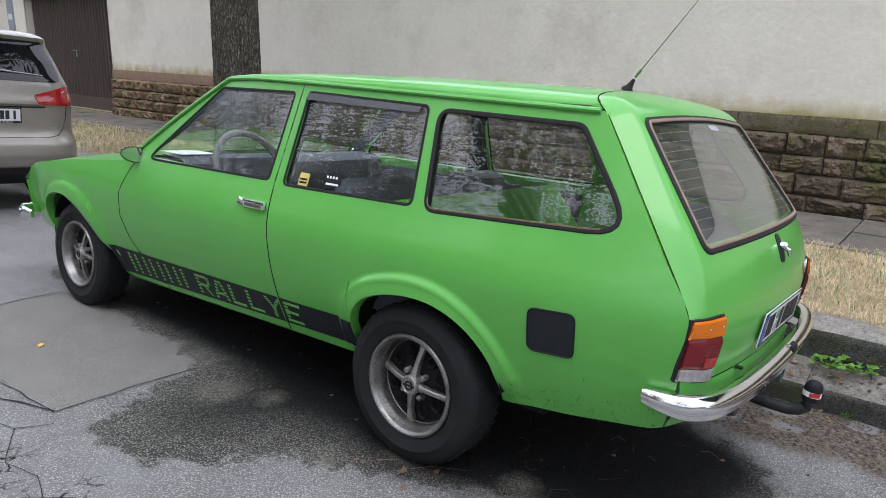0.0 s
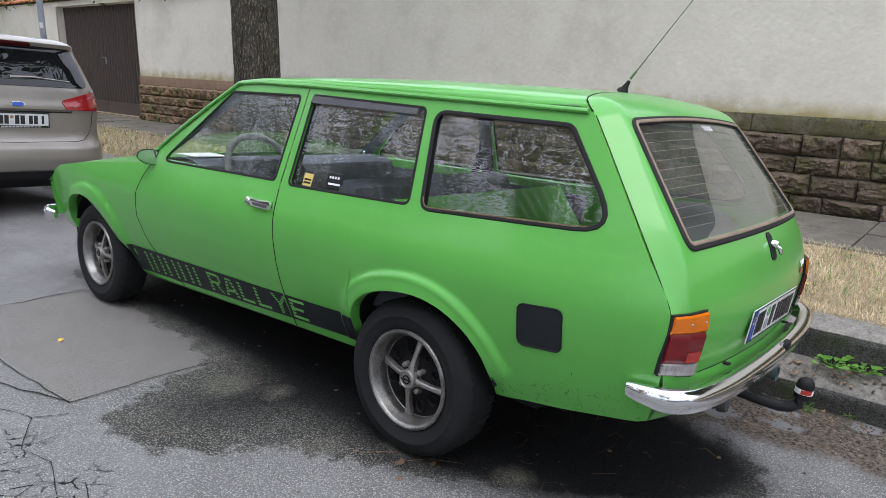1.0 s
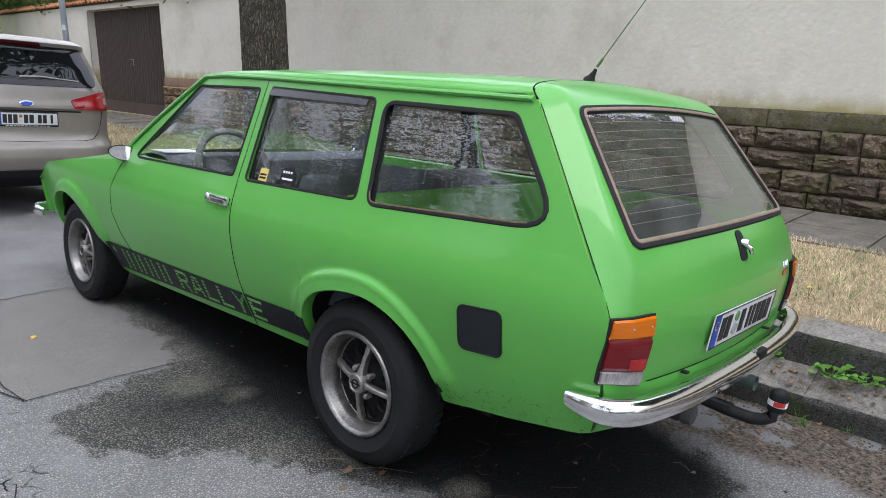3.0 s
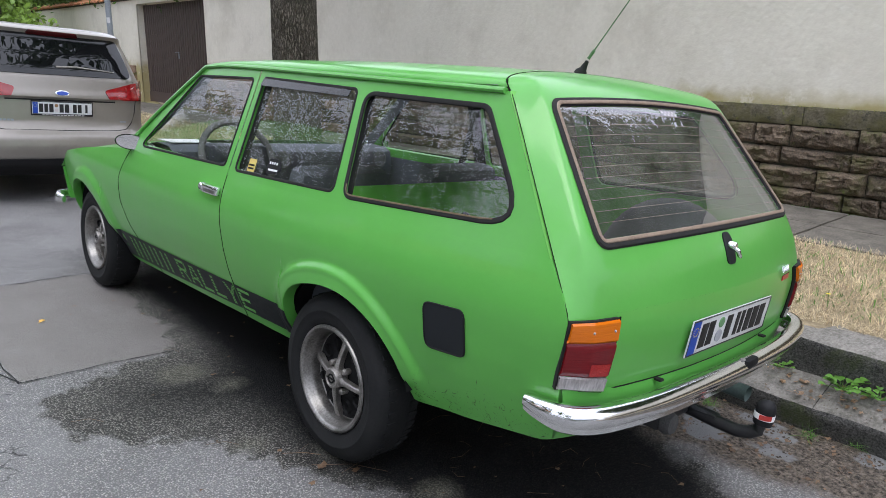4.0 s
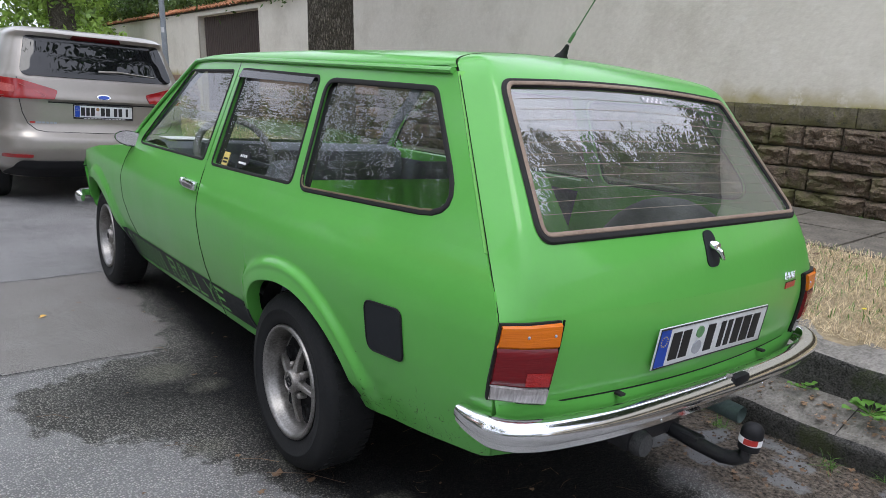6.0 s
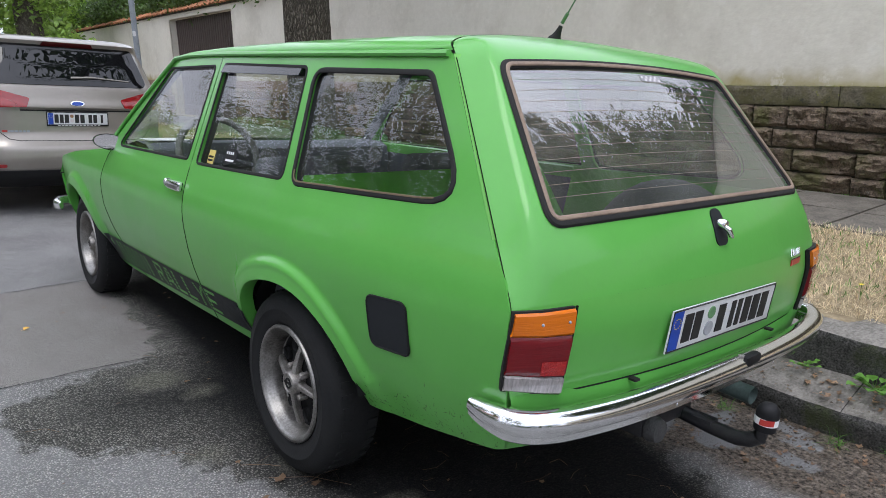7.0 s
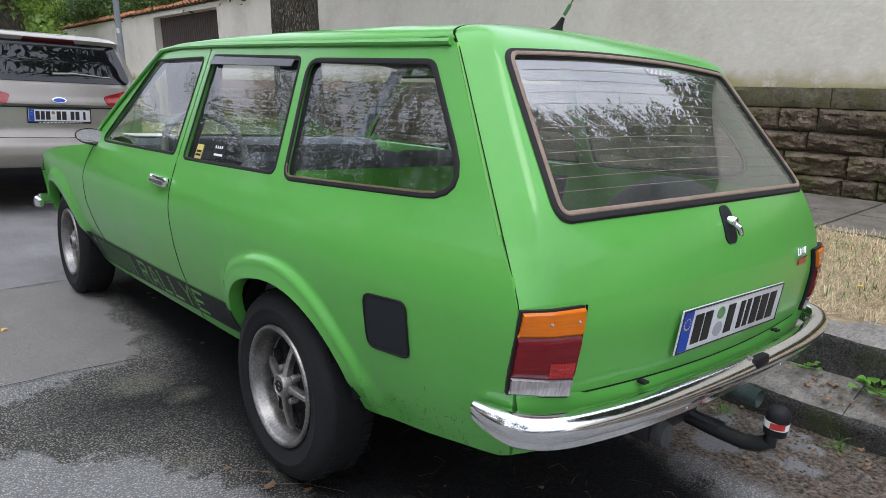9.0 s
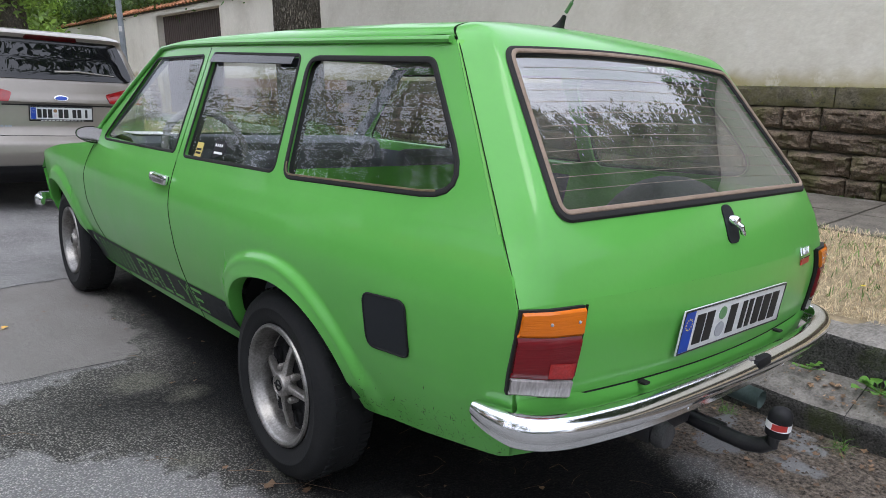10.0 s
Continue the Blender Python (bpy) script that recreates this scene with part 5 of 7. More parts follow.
def weed(at, n, size, seed, label):
    """A low plant: a rosette of broad folded leaves on stalks."""
    rng = random.Random(seed)
    ob = thing("weed", Matrix.Translation(at), label, "weed", group="gutter weeds")
    for k in range(n):
        a, s, up_, rr = rng.uniform(0, 6.28), size * rng.uniform(0.6, 1.2), rng.uniform(0.3, 1.6), rng.uniform(0.4, 1.3)
        bm = bmesh.new()
        def f(u, v):
            w = (0.52 * math.sin(math.pi * min(1, u * 0.97 + 0.03)) ** 0.8) * (2 * v - 1) * s
            r_ = s * (0.25 + 1.2 * rr + 0.95 * u)
            zz = up_ * s * (0.5 + 0.9 * u - 0.75 * u * u) + abs(2 * v - 1) * 0.10 * s
            return Vector((r_ * math.cos(a) - w * math.sin(a), r_ * math.sin(a) + w * math.cos(a), zz))
        grid(bm, f, 6, 4)
        leaf = part("leaf", bm, WEED, ob)
        bm = bmesh.new()
        q = s * (0.25 + 1.2 * rr)
        tube(bm, [(0, 0, 0), (q * math.cos(a), q * math.sin(a), up_ * s * 0.5)], 0.0012, 5)
        part("stalk", bm, WEED, leaf)
    return ob


weed((1.12, -0.62, 0.105), 12, 0.022, 1, "small bright green weed with oval leaves in the kerb joint")
weed((1.12, -0.76, 0.105), 12, 0.022, 2, "small bright green weed with oval leaves in the kerb joint")
weed((1.10, -1.02, 0.105), 26, 0.037, 3, "broad-leaved bright green weed between the kerb stones")
weed((1.11, -1.16, 0.105), 20, 0.033, 4, "broad-leaved bright green weed between the kerb stones")
weed((0.985, -0.42, 0.055), 5, 0.03, 5, "tiny green weed on the low kerb stone")
for i, (x, y) in enumerate(((0.90, -0.99), (0.98, -1.14), (0.84, -0.60), (0.97, -1.5), (0.93, -0.45))):
    b = blades("grass_tuft", 34, (x - 0.025, x + 0.025, y - 0.025, y + 0.025), lambda q: -0.07 * q + 0.012, 0.07, 0.0012, WEED, 30 + i, 0.9)
    tagged(b, "small tuft of green grass growing in the gutter", "grass tuft", group="gutter tufts")

# Fallen leaves, twigs and crumbs.
DEAD = leaf_material("dead_leaf", (0.09, 0.05, 0.03), (0.34, 0.22, 0.13))
YELLOW = leaf_material("yellow_leaf", (0.60, 0.34, 0.07), (0.75, 0.48, 0.12))


def fallen(bm, x, y, z, size, rng):
    a = rng.uniform(0, 6.28)
    n = 9
    c = bm.verts.new((x, y, z + size * 0.12))
    ringv = []
    for k in range(n):
        t = 2 * math.pi * k / n
        r_ = size * (1.0 if k % 2 == 0 else 0.55) * rng.uniform(0.75, 1.1) * (1 if math.cos(t) < 0.2 else 1.25)
        ringv.append(bm.verts.new((x + r_ * math.cos(t + a), y + 0.75 * r_ * math.sin(t + a), z + rng.uniform(0.0, 0.45) * size)))
    for k in range(n):
        bm.faces.new((c, ringv[k], ringv[(k + 1) % n]))


rng = random.Random(21)
bm = bmesh.new()
for k in range(420):
    x, y = rng.uniform(0.5, 1.02), rng.uniform(-2.2, 2.5)
    fallen(bm, x, y, road_z(x) + 0.005, rng.uniform(0.006, 0.017), rng)
for k in range(330):
    x, y = rng.uniform(0.99, 1.16), rng.uniform(-2.2, 1.5)
    fallen(bm, x, y, 0.055 + (x - 0.97) * 0.2, rng.uniform(0.006, 0.02), rng)
for k in range(60):
    x, y = rng.uniform(1.4, 2.6), rng.uniform(-2.2, 4)
    fallen(bm, x, y, verge_z(x) + 0.03, rng.uniform(0.01, 0.03), rng)
for k in range(45):
    x, y = rng.uniform(-0.75, 0.5), rng.uniform(-0.9, 2.2)
    fallen(bm, x, y, road_z(x) + 0.004, rng.uniform(0.005, 0.013), rng)
for x, y, s_ in ((-0.78, -0.05, 0.03), (-0.86, -0.12, 0.02), (-0.70, -0.13, 0.026), (-0.84, 0.12, 0.016), (-0.98, 0.30, 0.012), (-1.02, 0.78, 0.012), (-0.95, 2.05, 0.02), (-1.0, 1.92, 0.012), (-0.75, 2.05, 0.014), (-0.47, 1.22, 0.018), (-0.5, 1.3, 0.012), (-1.35, 3.1, 0.018), (-1.1, 3.4, 0.012), (-1.6, 2.2, 0.01), (-1.3, 0.3, 0.008), (-1.15, 0.05, 0.009), (-1.5, 3.9, 0.015)):
    fallen(bm, x, y, road_z(x) + 0.004, s_ * 0.75, rng)
lit = part("leaf_litter", bm, DEAD, None, smooth=False)
tagged(lit, "scattered dry brown fallen leaves", "leaf litter", kind="stuff")
bm = bmesh.new()
fallen(bm, -1.14, 1.88, road_z(-1.14) + 0.004, 0.022, rng)
tagged(part("fallen_leaf", bm, YELLOW, None, smooth=False), "single yellow fallen leaf on the asphalt patch", "leaf")
bm = bmesh.new()
for k in range(240):
    x, y = (rng.uniform(0.45, 1.1), rng.uniform(-2.2, 1.5)) if k < 190 else (rng.uniform(-0.8, 0.4), rng.uniform(-0.9, 0.3))
    z = road_z(x) + 0.008 if x < 0.98 else 0.07
    a, l_ = rng.uniform(0, 6.28), rng.uniform(0.02, 0.11)
    bend = rng.uniform(-0.01, 0.02)
    tube(bm, [(x, y, z), (x + 0.5 * l_ * math.cos(a), y + 0.5 * l_ * math.sin(a), z + bend), (x + l_ * math.cos(a + 0.2), y + l_ * math.sin(a + 0.2), z)], 0.0005, 4)
for p, q in (((-1.02, 0.30), (-0.93, 0.24)), ((-0.80, -0.02), (-0.62, -0.20)), ((-0.74, 0.02), (-0.84, 0.10)), ((-0.75, -0.12), (-0.6, -0.1)), ((-0.80, 1.22), (-0.76, 1.16)), ((-1.33, 0.72), (-1.24, 0.66))):
    tube(bm, [(*p, road_z(p[0]) + 0.005), (lerp(p[0], q[0], 0.5) + 0.01, lerp(p[1], q[1], 0.5), road_z(p[0]) + 0.010), (*q, road_z(q[0]) + 0.005)], 0.0008, 5)
tagged(part("straw_litter", bm, DEAD, None, smooth=False), "thin dry stalks and twigs on the ground", "litter", kind="stuff")

# Crumbs of earth, grit and bark in the gutter.
bm = bmesh.new()
rng = random.Random(58)
for k in range(4200):
    y = rng.uniform(-2.3, 2.6)
    x = min(1.14, 0.97 - abs(rng.gauss(0, 0.20)) + (0.16 if k % 4 == 0 else 0))
    z = road_z(x) + 0.003 if x < 0.965 else 0.058 + (x - 0.97) * 0.24
    r_ = rng.choice((0.002, 0.003, 0.003, 0.0045, 0.007))
    vs_ = [bm.verts.new((x + r_ * rng.uniform(0.6, 1.4) * math.cos(a), y + r_ * rng.uniform(0.6, 1.4) * math.sin(a), z)) for a in (0, 1.6, 3.1, 4.7)]
    top_ = bm.verts.new((x, y, z + r_ * 0.8))
    for i in range(4):
        bm.faces.new((vs_[i], vs_[(i + 1) % 4], top_))
CRUMB = leaf_material("gutter_crumb", (0.014, 0.011, 0.009), (0.20, 0.155, 0.11))
tagged(part("gutter_crumbs", bm, CRUMB, None, smooth=False), "dark crumbs of earth and bark along the gutter", "debris", kind="stuff")

# A small yellow flower in the verge.
flower = thing("dandelion", Matrix.Translation((1.606, -0.76, verge_z(1.606))), "small yellow flower in the dry verge grass", "flower")
bm = bmesh.new()
tube(bm, [(0, 0, 0), (0.003, 0.002, 0.055)], 0.0014, 6)
part("stalk", bm, WEED, flower)
bm = bmesh.new()
for k in range(14):
    a = 2 * math.pi * k / 14
    c0 = Vector((0.003, 0.002, 0.056))
    d, q = Vector((math.cos(a), math.sin(a), 0.25)), Vector((-math.sin(a), math.cos(a), 0))
    bm.faces.new([bm.verts.new(c0 + d * r_ + q * w) for r_, w in ((0.001, 0), (0.008, -0.0022), (0.013, 0), (0.008, 0.0022))])
part("petals", bm, surface("yellow_petal", (0.75, 0.55, 0.02), (0.9, 0.7, 0.05), rough=0.6), flower, "yellow petals", smooth=False)


# ---- car: trim and fittings ----
def on_side(s, y, z, proud=0.0):
    """A point on the lower body side."""
    return Vector((s * (half_width(y, z) + proud), y, z))


def side_sheet(loop2, s, proud, depth=0.0, steps=6):
    bm = bmesh.new()
    disc(bm, loop2, lambda y, z: on_side(s, y, z, proud), steps)
    if depth:
        thicken(bm, depth)
    return bm


stripe_top = lambda y: table([(0.26, 0.452), (2.06, 0.407)], y)
stripe_low = lambda y: table([(0.26, 0.344), (0.70, 0.330), (1.3, 0.300), (2.06, 0.262)], y)
for s in (-1, 1):
    for ya, yb in ((2.055, 1.70), (1.69, 0.708), (0.700, 0.272)):
        bm = bmesh.new()
        def f(u, v):
            y = lerp(ya, yb, u)
            z = lerp(stripe_low(y), stripe_top(y), v)
            if ya > 2 and u > 0.99:
                y = seam_a(z) + 0.012
            if 1.6 < ya < 1.7 and u < 0.01:
                y = seam_a(z) - 0.004
            if 0.6 < yb < 0.8 and u > 0.99:
                y = seam_b(z) + 0.010
            if ya < 0.75 and u < 0.01:
                y = seam_b(z) - 0.004
            return on_side(s, y, z, 0.0022)
        grid(bm, f, 90, 6)
        part("stripe", bm, MATT, car, "matt black lower side stripe")

# Stencilled lettering in body green on the stripe: block marks for the first word, letters for the second.
def glyph(bars, y0, w, s, bm):
    """bars: (u0, v0, u1, v1, thickness) strokes in a unit box, cut by the stencil's horizontal slits."""
    for (u0, v0, u1, v1, th) in bars:
        n = 6
        if abs(v1 - v0) < 0.05:
            spans = [(0.0, 1.0)]
        else:
            spans = [(k / n + 0.03, (k + 1) / n - 0.03) for k in range(n)]
        for a, b in spans:
            if abs(v1 - v0) < 0.05:
                quad = [(u0, v0 - th * 0.5), (u1, v0 - th * 0.5), (u1, v0 + th * 0.5), (u0, v0 + th * 0.5)]
            else:
                ua, ub = lerp(u0, u1, a), lerp(u0, u1, b)
                va, vb = lerp(v0, v1, a), lerp(v0, v1, b)
                quad = [(ua - th / 2, va), (ua + th / 2, va), (ub + th / 2, vb), (ub - th / 2, vb)]
            vs_ = []
            for u, v in quad:
                y = y0 - u * w
                zl, zh = stripe_low(y), stripe_top(y)
                z = lerp(zl, zh, 0.10 + 0.80 * v)
                vs_.append(bm.verts.new(on_side(s, y, z, 0.0040)))
            bm.faces.new(vs_)


STROKE = 0.20
GLYPHS = {
    "R": [(0.12, 0, 0.12, 1, STROKE), (0.2, 0.92, 0.8, 0.92, 0.14), (0.86, 0.55, 0.86, 0.95, STROKE), (0.2, 0.5, 0.8, 0.5, 0.14), (0.5, 0.48, 0.88, 0.0, STROKE)],
    "A": [(0.10, 0, 0.42, 1, STROKE), (0.90, 0, 0.58, 1, STROKE), (0.3, 0.32, 0.7, 0.32, 0.13)],
    "L": [(0.14, 0, 0.14, 1, STROKE), (0.05, 0.07, 0.9, 0.07, 0.14)],
    "Y": [(0.5, 0, 0.5, 0.5, STROKE), (0.5, 0.48, 0.12, 1, STROKE), (0.5, 0.48, 0.88, 1, STROKE)],
    "E": [(0.14, 0, 0.14, 1, STROKE), (0.05, 0.93, 0.9, 0.93, 0.14), (0.05, 0.5, 0.75, 0.5, 0.14), (0.05, 0.07, 0.9, 0.07, 0.14)],
}
MARK = [(0.5, 0, 0.5, 1, 0.5)]
PALE_GREEN = surface("lettering_green", (0.12, 0.38, 0.08), (0.18, 0.48, 0.12), scale=30, rough=0.5)
for k in range(8):
    bm = bmesh.new()
    glyph(MARK, 1.910 - 0.138 * (k // 2) - 0.062 * (k % 2), 0.045, -1, bm)
    part("stencil_mark", bm, PALE_GREEN, car, "pale green stencil mark on the stripe", smooth=False)
y = 1.302
for ch in "RALLYE":
    bm = bmesh.new()
    glyph(GLYPHS[ch], y, 0.112, -1, bm)
    part("letter", bm, PALE_GREEN, car, "pale green stencil letter on the stripe", smooth=False)
    y -= 0.1245

# Filler flap, scuffs, door handles and locks.
loop = rounded([(-0.446, 0.550), (-0.446, 0.680), (-0.590, 0.690), (-0.590, 0.560)], 0.022)
flap = part("filler_flap", side_sheet(loop, -1, 0.004, 0.006), MATT, car, "square matt black fuel filler flap")
bm = bmesh.new()
tube(bm, [on_side(-1, p.x, p.y, 0.003) for p in inset(loop, -0.002)], 0.003, 6, closed=True)
part("flap_rim", bm, BLACK, flap)
bm = bmesh.new()
rng = random.Random(31)
for k in range(280):
    y, z = rng.uniform(-0.85, -0.36), rng.uniform(0.36, 0.54)
    z = min(z, bottom(y) + abs(rng.gauss(0.03, 0.05)) + 0.01)
    a, l_, w = rng.uniform(0, 6.28), rng.choice((0.001, 0.0015, 0.002, 0.003, 0.008)), rng.uniform(0.0004, 0.0013)
    dy, dz = math.cos(a), math.sin(a)
    bm.faces.new([bm.verts.new(on_side(-1, y + i * l_ * dy - j * w * dz, z + i * l_ * dz + j * w * dy, 0.0012)) for i, j in ((-1, 0), (0, -1), (1, 0), (0, 1))])
part("chipped_paint", bm, surface("chipped_paint", (0.02, 0.025, 0.015), (0.06, 0.05, 0.03), rough=0.9), car, "dark chips and dirt specks in the paint", smooth=False, kind="stuff")

for s in (-1, 1):
    bm = bmesh.new()
    box(bm, (-0.012, -0.066, -0.017), (0.012, 0.066, 0.017), 0.008, Matrix.Translation(on_side(s, 0.800, 0.806, 0.010)))
    handle = part("door_handle", bm, CHROME, car, "chrome door handle")
    bm = bmesh.new()
    box(bm, (-0.004, -0.050, -0.010), (0.004, 0.050, 0.006), 0.003, Matrix.Translation(on_side(s, 0.797, 0.805, 0.021)))
    part("handle_flap", bm, ALLOY, handle, "brushed handle flap")
    bm = bmesh.new()
    disc(bm, rounded([(0.735, 0.772), (0.868, 0.770), (0.868, 0.800), (0.735, 0.802)], 0.014), lambda y, z: on_side(s, y, z, 0.0016))
    part("handle_recess", bm, GREEN_IN, handle, "pressed recess under the handle")
    bm = bmesh.new()
    lathe(bm, [(0.017, -0.004), (0.017, 0.010), (0.013, 0.015), (0.006, 0.013), (0, 0.013)], 20, Matrix.Translation(on_side(s, 0.895, 0.806)) @ Matrix.Diagonal((s, 1, 1, 1)))
    part("door_lock", bm, CHROME, car, "round chrome door lock")

# Door mirror.
for s in (-1,):
    bm = bmesh.new()
    m = Matrix.Diagonal((1, 1, 1, 1)) @ Matrix.Translation((-0.760, 1.70, 0.903)) @ Matrix.Scale(0.86, 4) @ Matrix.Rotation(radians(-12), 4, "Z") @ Matrix.Rotation(radians(8), 4, "Y")
    grid(bm, lambda u, v: m @ Vector((0.088 * math.cos(2 * math.pi * u) * math.sin(v * math.pi / 2) ** 0.7, 0.07 * math.cos(v * math.pi / 2), 0.044 * math.sin(2 * math.pi * u) * math.sin(v * math.pi / 2) ** 0.7)), 32, 8, close_u=True)
    shell = part("door_mirror", bm, CHROME, car, "oval chrome door mirror")
    bm = bmesh.new()
    c = bm.verts.new(m @ Vector((0, 0.002, 0)))
    rim = [bm.verts.new(m @ Vector((0.082 * math.cos(2 * math.pi * k / 32), 0.001, 0.039 * math.sin(2 * math.pi * k / 32)))) for k in range(32)]
    for k in range(32):
        bm.faces.new((c, rim[k], rim[(k + 1) % 32]))
    part("mirror_glass", bm, surface("mirror_glass", (0.8, 0.8, 0.8), (0.85, 0.85, 0.85), rough=0.02, metal=1.0), shell, "mirror glass")
    bm = bmesh.new()
    tube(bm, [(-0.70, 1.72, 0.868), (-0.735, 1.715, 0.872), (-0.752, 1.71, 0.880)], 0.012, 8)
    part("mirror_arm", bm, CHROME, shell)
# The further mirror on the other wing.
bm = bmesh.new()
m = Matrix.Translation((0.775, 1.72, 0.905))
grid(bm, lambda u, v: m @ Vector((0.085 * math.cos(2 * math.pi * u) * math.sin(v * math.pi / 2) ** 0.7, 0.06 * math.cos(v * math.pi / 2), 0.042 * math.sin(2 * math.pi * u) * math.sin(v * math.pi / 2) ** 0.7)), 28, 8, close_u=True)
part("door_mirror", bm, CHROME, car, "oval chrome door mirror")

# Wind deflector strip over the middle window and two stickers in it.
TINT = glass("smoked_plastic", tint=(0.14, 0.15, 0.17), film=0.008, gloss0=0.07)
bm = bmesh.new()
grid(bm, lambda u, v: Vector((-(cabin_x(lerp(0.685, 0.125, u), lerp(1.256, 1.205, v)) + 0.0005 + 0.003 * v), lerp(0.685, 0.125, u), lerp(lerp(1.256, 1.246, u), lerp(1.222, 1.211, u), v))), 16, 4)
thicken(bm, 0.003)
part("wind_deflector", bm, TINT, car, "smoked plastic wind deflector strip")
STICK_Y = surface("yellow_sticker", (0.55, 0.42, 0.10), (0.68, 0.54, 0.16), scale=40, rough=0.5)
STICK_W = surface("white_print", (0.7, 0.7, 0.7), (0.8, 0.8, 0.8), rough=0.5)
glass_pt = lambda y, z, d=0.0: Vector((-(cabin_x(y, z) - 0.0085 + d), y, z))


def glass_quad(y0, z0, y1, z1, d):
    bm = bmesh.new()
    grid(bm, lambda u, v: glass_pt(lerp(y0, y1, u), lerp(z0, z1, v), d), 4, 4)
    return bm


st = part("window_sticker", glass_quad(0.612, 0.905, 0.560, 0.952, 0.001), STICK_Y, car, "square yellow sticker with dark bars")
bm = bmesh.new()
for z0, z1 in ((0.914, 0.921), (0.926, 0.933)):
    grid(bm, lambda u, v: glass_pt(lerp(0.606, 0.566, u), lerp(z0, z1, v), 0.0022), 3, 1)
part("print", bm, BLACK, st, smooth=False)
bm = bmesh.new()
disc(bm, rounded([(0.480, 0.905), (0.480, 0.968), (0.408, 0.968), (0.385, 0.930)], 0.018), lambda y, z: glass_pt(y, z, 0.001), 3)
st = part("window_sticker", bm, BLACK, car, "black sticker with pale bars")
bm = bmesh.new()
for k in range(4):
    grid(bm, lambda u, v: glass_pt(lerp(0.470, 0.461, u) - k * 0.015, lerp(0.948, 0.957, v), 0.0022), 1, 1)
grid(bm, lambda u, v: glass_pt(lerp(0.468, 0.405, u), lerp(0.925, 0.932, v), 0.0022), 2, 1)
part("print", bm, STICK_W, st, smooth=False)

# Aerial.
bm = bmesh.new()
lathe(bm, [(0.023, 0.0), (0.021, 0.010), (0.013, 0.020), (0.009, 0.034), (0.006, 0.050), (0.0, 0.052)], 18, Matrix.Translation((0.0, -0.345, 1.338)) @ Matrix.Rotation(radians(-90), 4, "Y") @ Matrix.Rotation(radians(-28), 4, "Z"))
aerial = part("aerial_base", bm, RUBBER, car, "black rubber aerial foot")
bm = bmesh.new()
A0 = Vector((0.0, -0.372, 1.390))
A1 = Vector((0.0, -0.70, 1.842))
tube(bm, [A0, A0.lerp(A1, 0.06)], 0.0055, 8)
tube(bm, [A0, A0.lerp(A1, 0.5), A1], [0.0024, 0.0018, 0.0013], 8)
part("aerial_rod", bm, surface("aerial_coat", (0.08, 0.16, 0.07), (0.12, 0.22, 0.1), rough=0.5), aerial, "thin green-grey aerial rod")

# Tailgate fittings: handle, number plate, badge, heating wires, lip buffers.
def on_gate(x, z, proud=0.0):
    """The tailgate's point at x and about z."""
    lo, hi = 0.0, 1.0
    for k in range(24):
        v = (lo + hi) / 2
        if tailgate(0.0, v).z > z:
            lo = v
        else:
            hi = v
    r = along(TG_RIDGE, v).x
    p = tailgate(max(-0.9, min(0.9, x / r * 0.92)), v)
    return Vector((x, p.y - proud, z))


bm = bmesh.new()
disc(bm, rounded([(-0.044, 0.826), (0.012, 0.826), (0.008, 0.914), (-0.040, 0.914)], 0.022), lambda x, z: on_gate(x, z, 0.003), 3)
thicken(bm, 0.005)
latch = part("latch_plate", bm, MATT, car, "black latch backing plate")
bm = bmesh.new()
c = on_gate(-0.016, 0.878, 0.004)
lathe(bm, [(0.013, 0.0), (0.013, 0.014), (0.010, 0.020), (0.0, 0.021)], 18, Matrix.Translation(c) @ Matrix.Rotation(radians(-90), 4, "Z"))
tube(bm, [c + Vector((0, -0.014, -0.004)), c + Vector((0.003, -0.026, -0.012)), c + Vector((0.010, -0.029, -0.026)), c + Vector((0.018, -0.028, -0.031))], [0.008, 0.0075, 0.0065, 0.005], 10)
part("latch_handle", bm, CHROME, latch, "chrome tailgate handle")

PLATE_W = surface("plate_white", (0.62, 0.63, 0.62), (0.72, 0.73, 0.72), scale=12, rough=0.35)
PLATE_B = surface("plate_blue", (0.01, 0.05, 0.35), (0.015, 0.07, 0.42), scale=12, rough=0.35)
INK = surface("plate_ink", (0.012, 0.012, 0.012), (0.02, 0.02, 0.02), scale=20, rough=0.45)


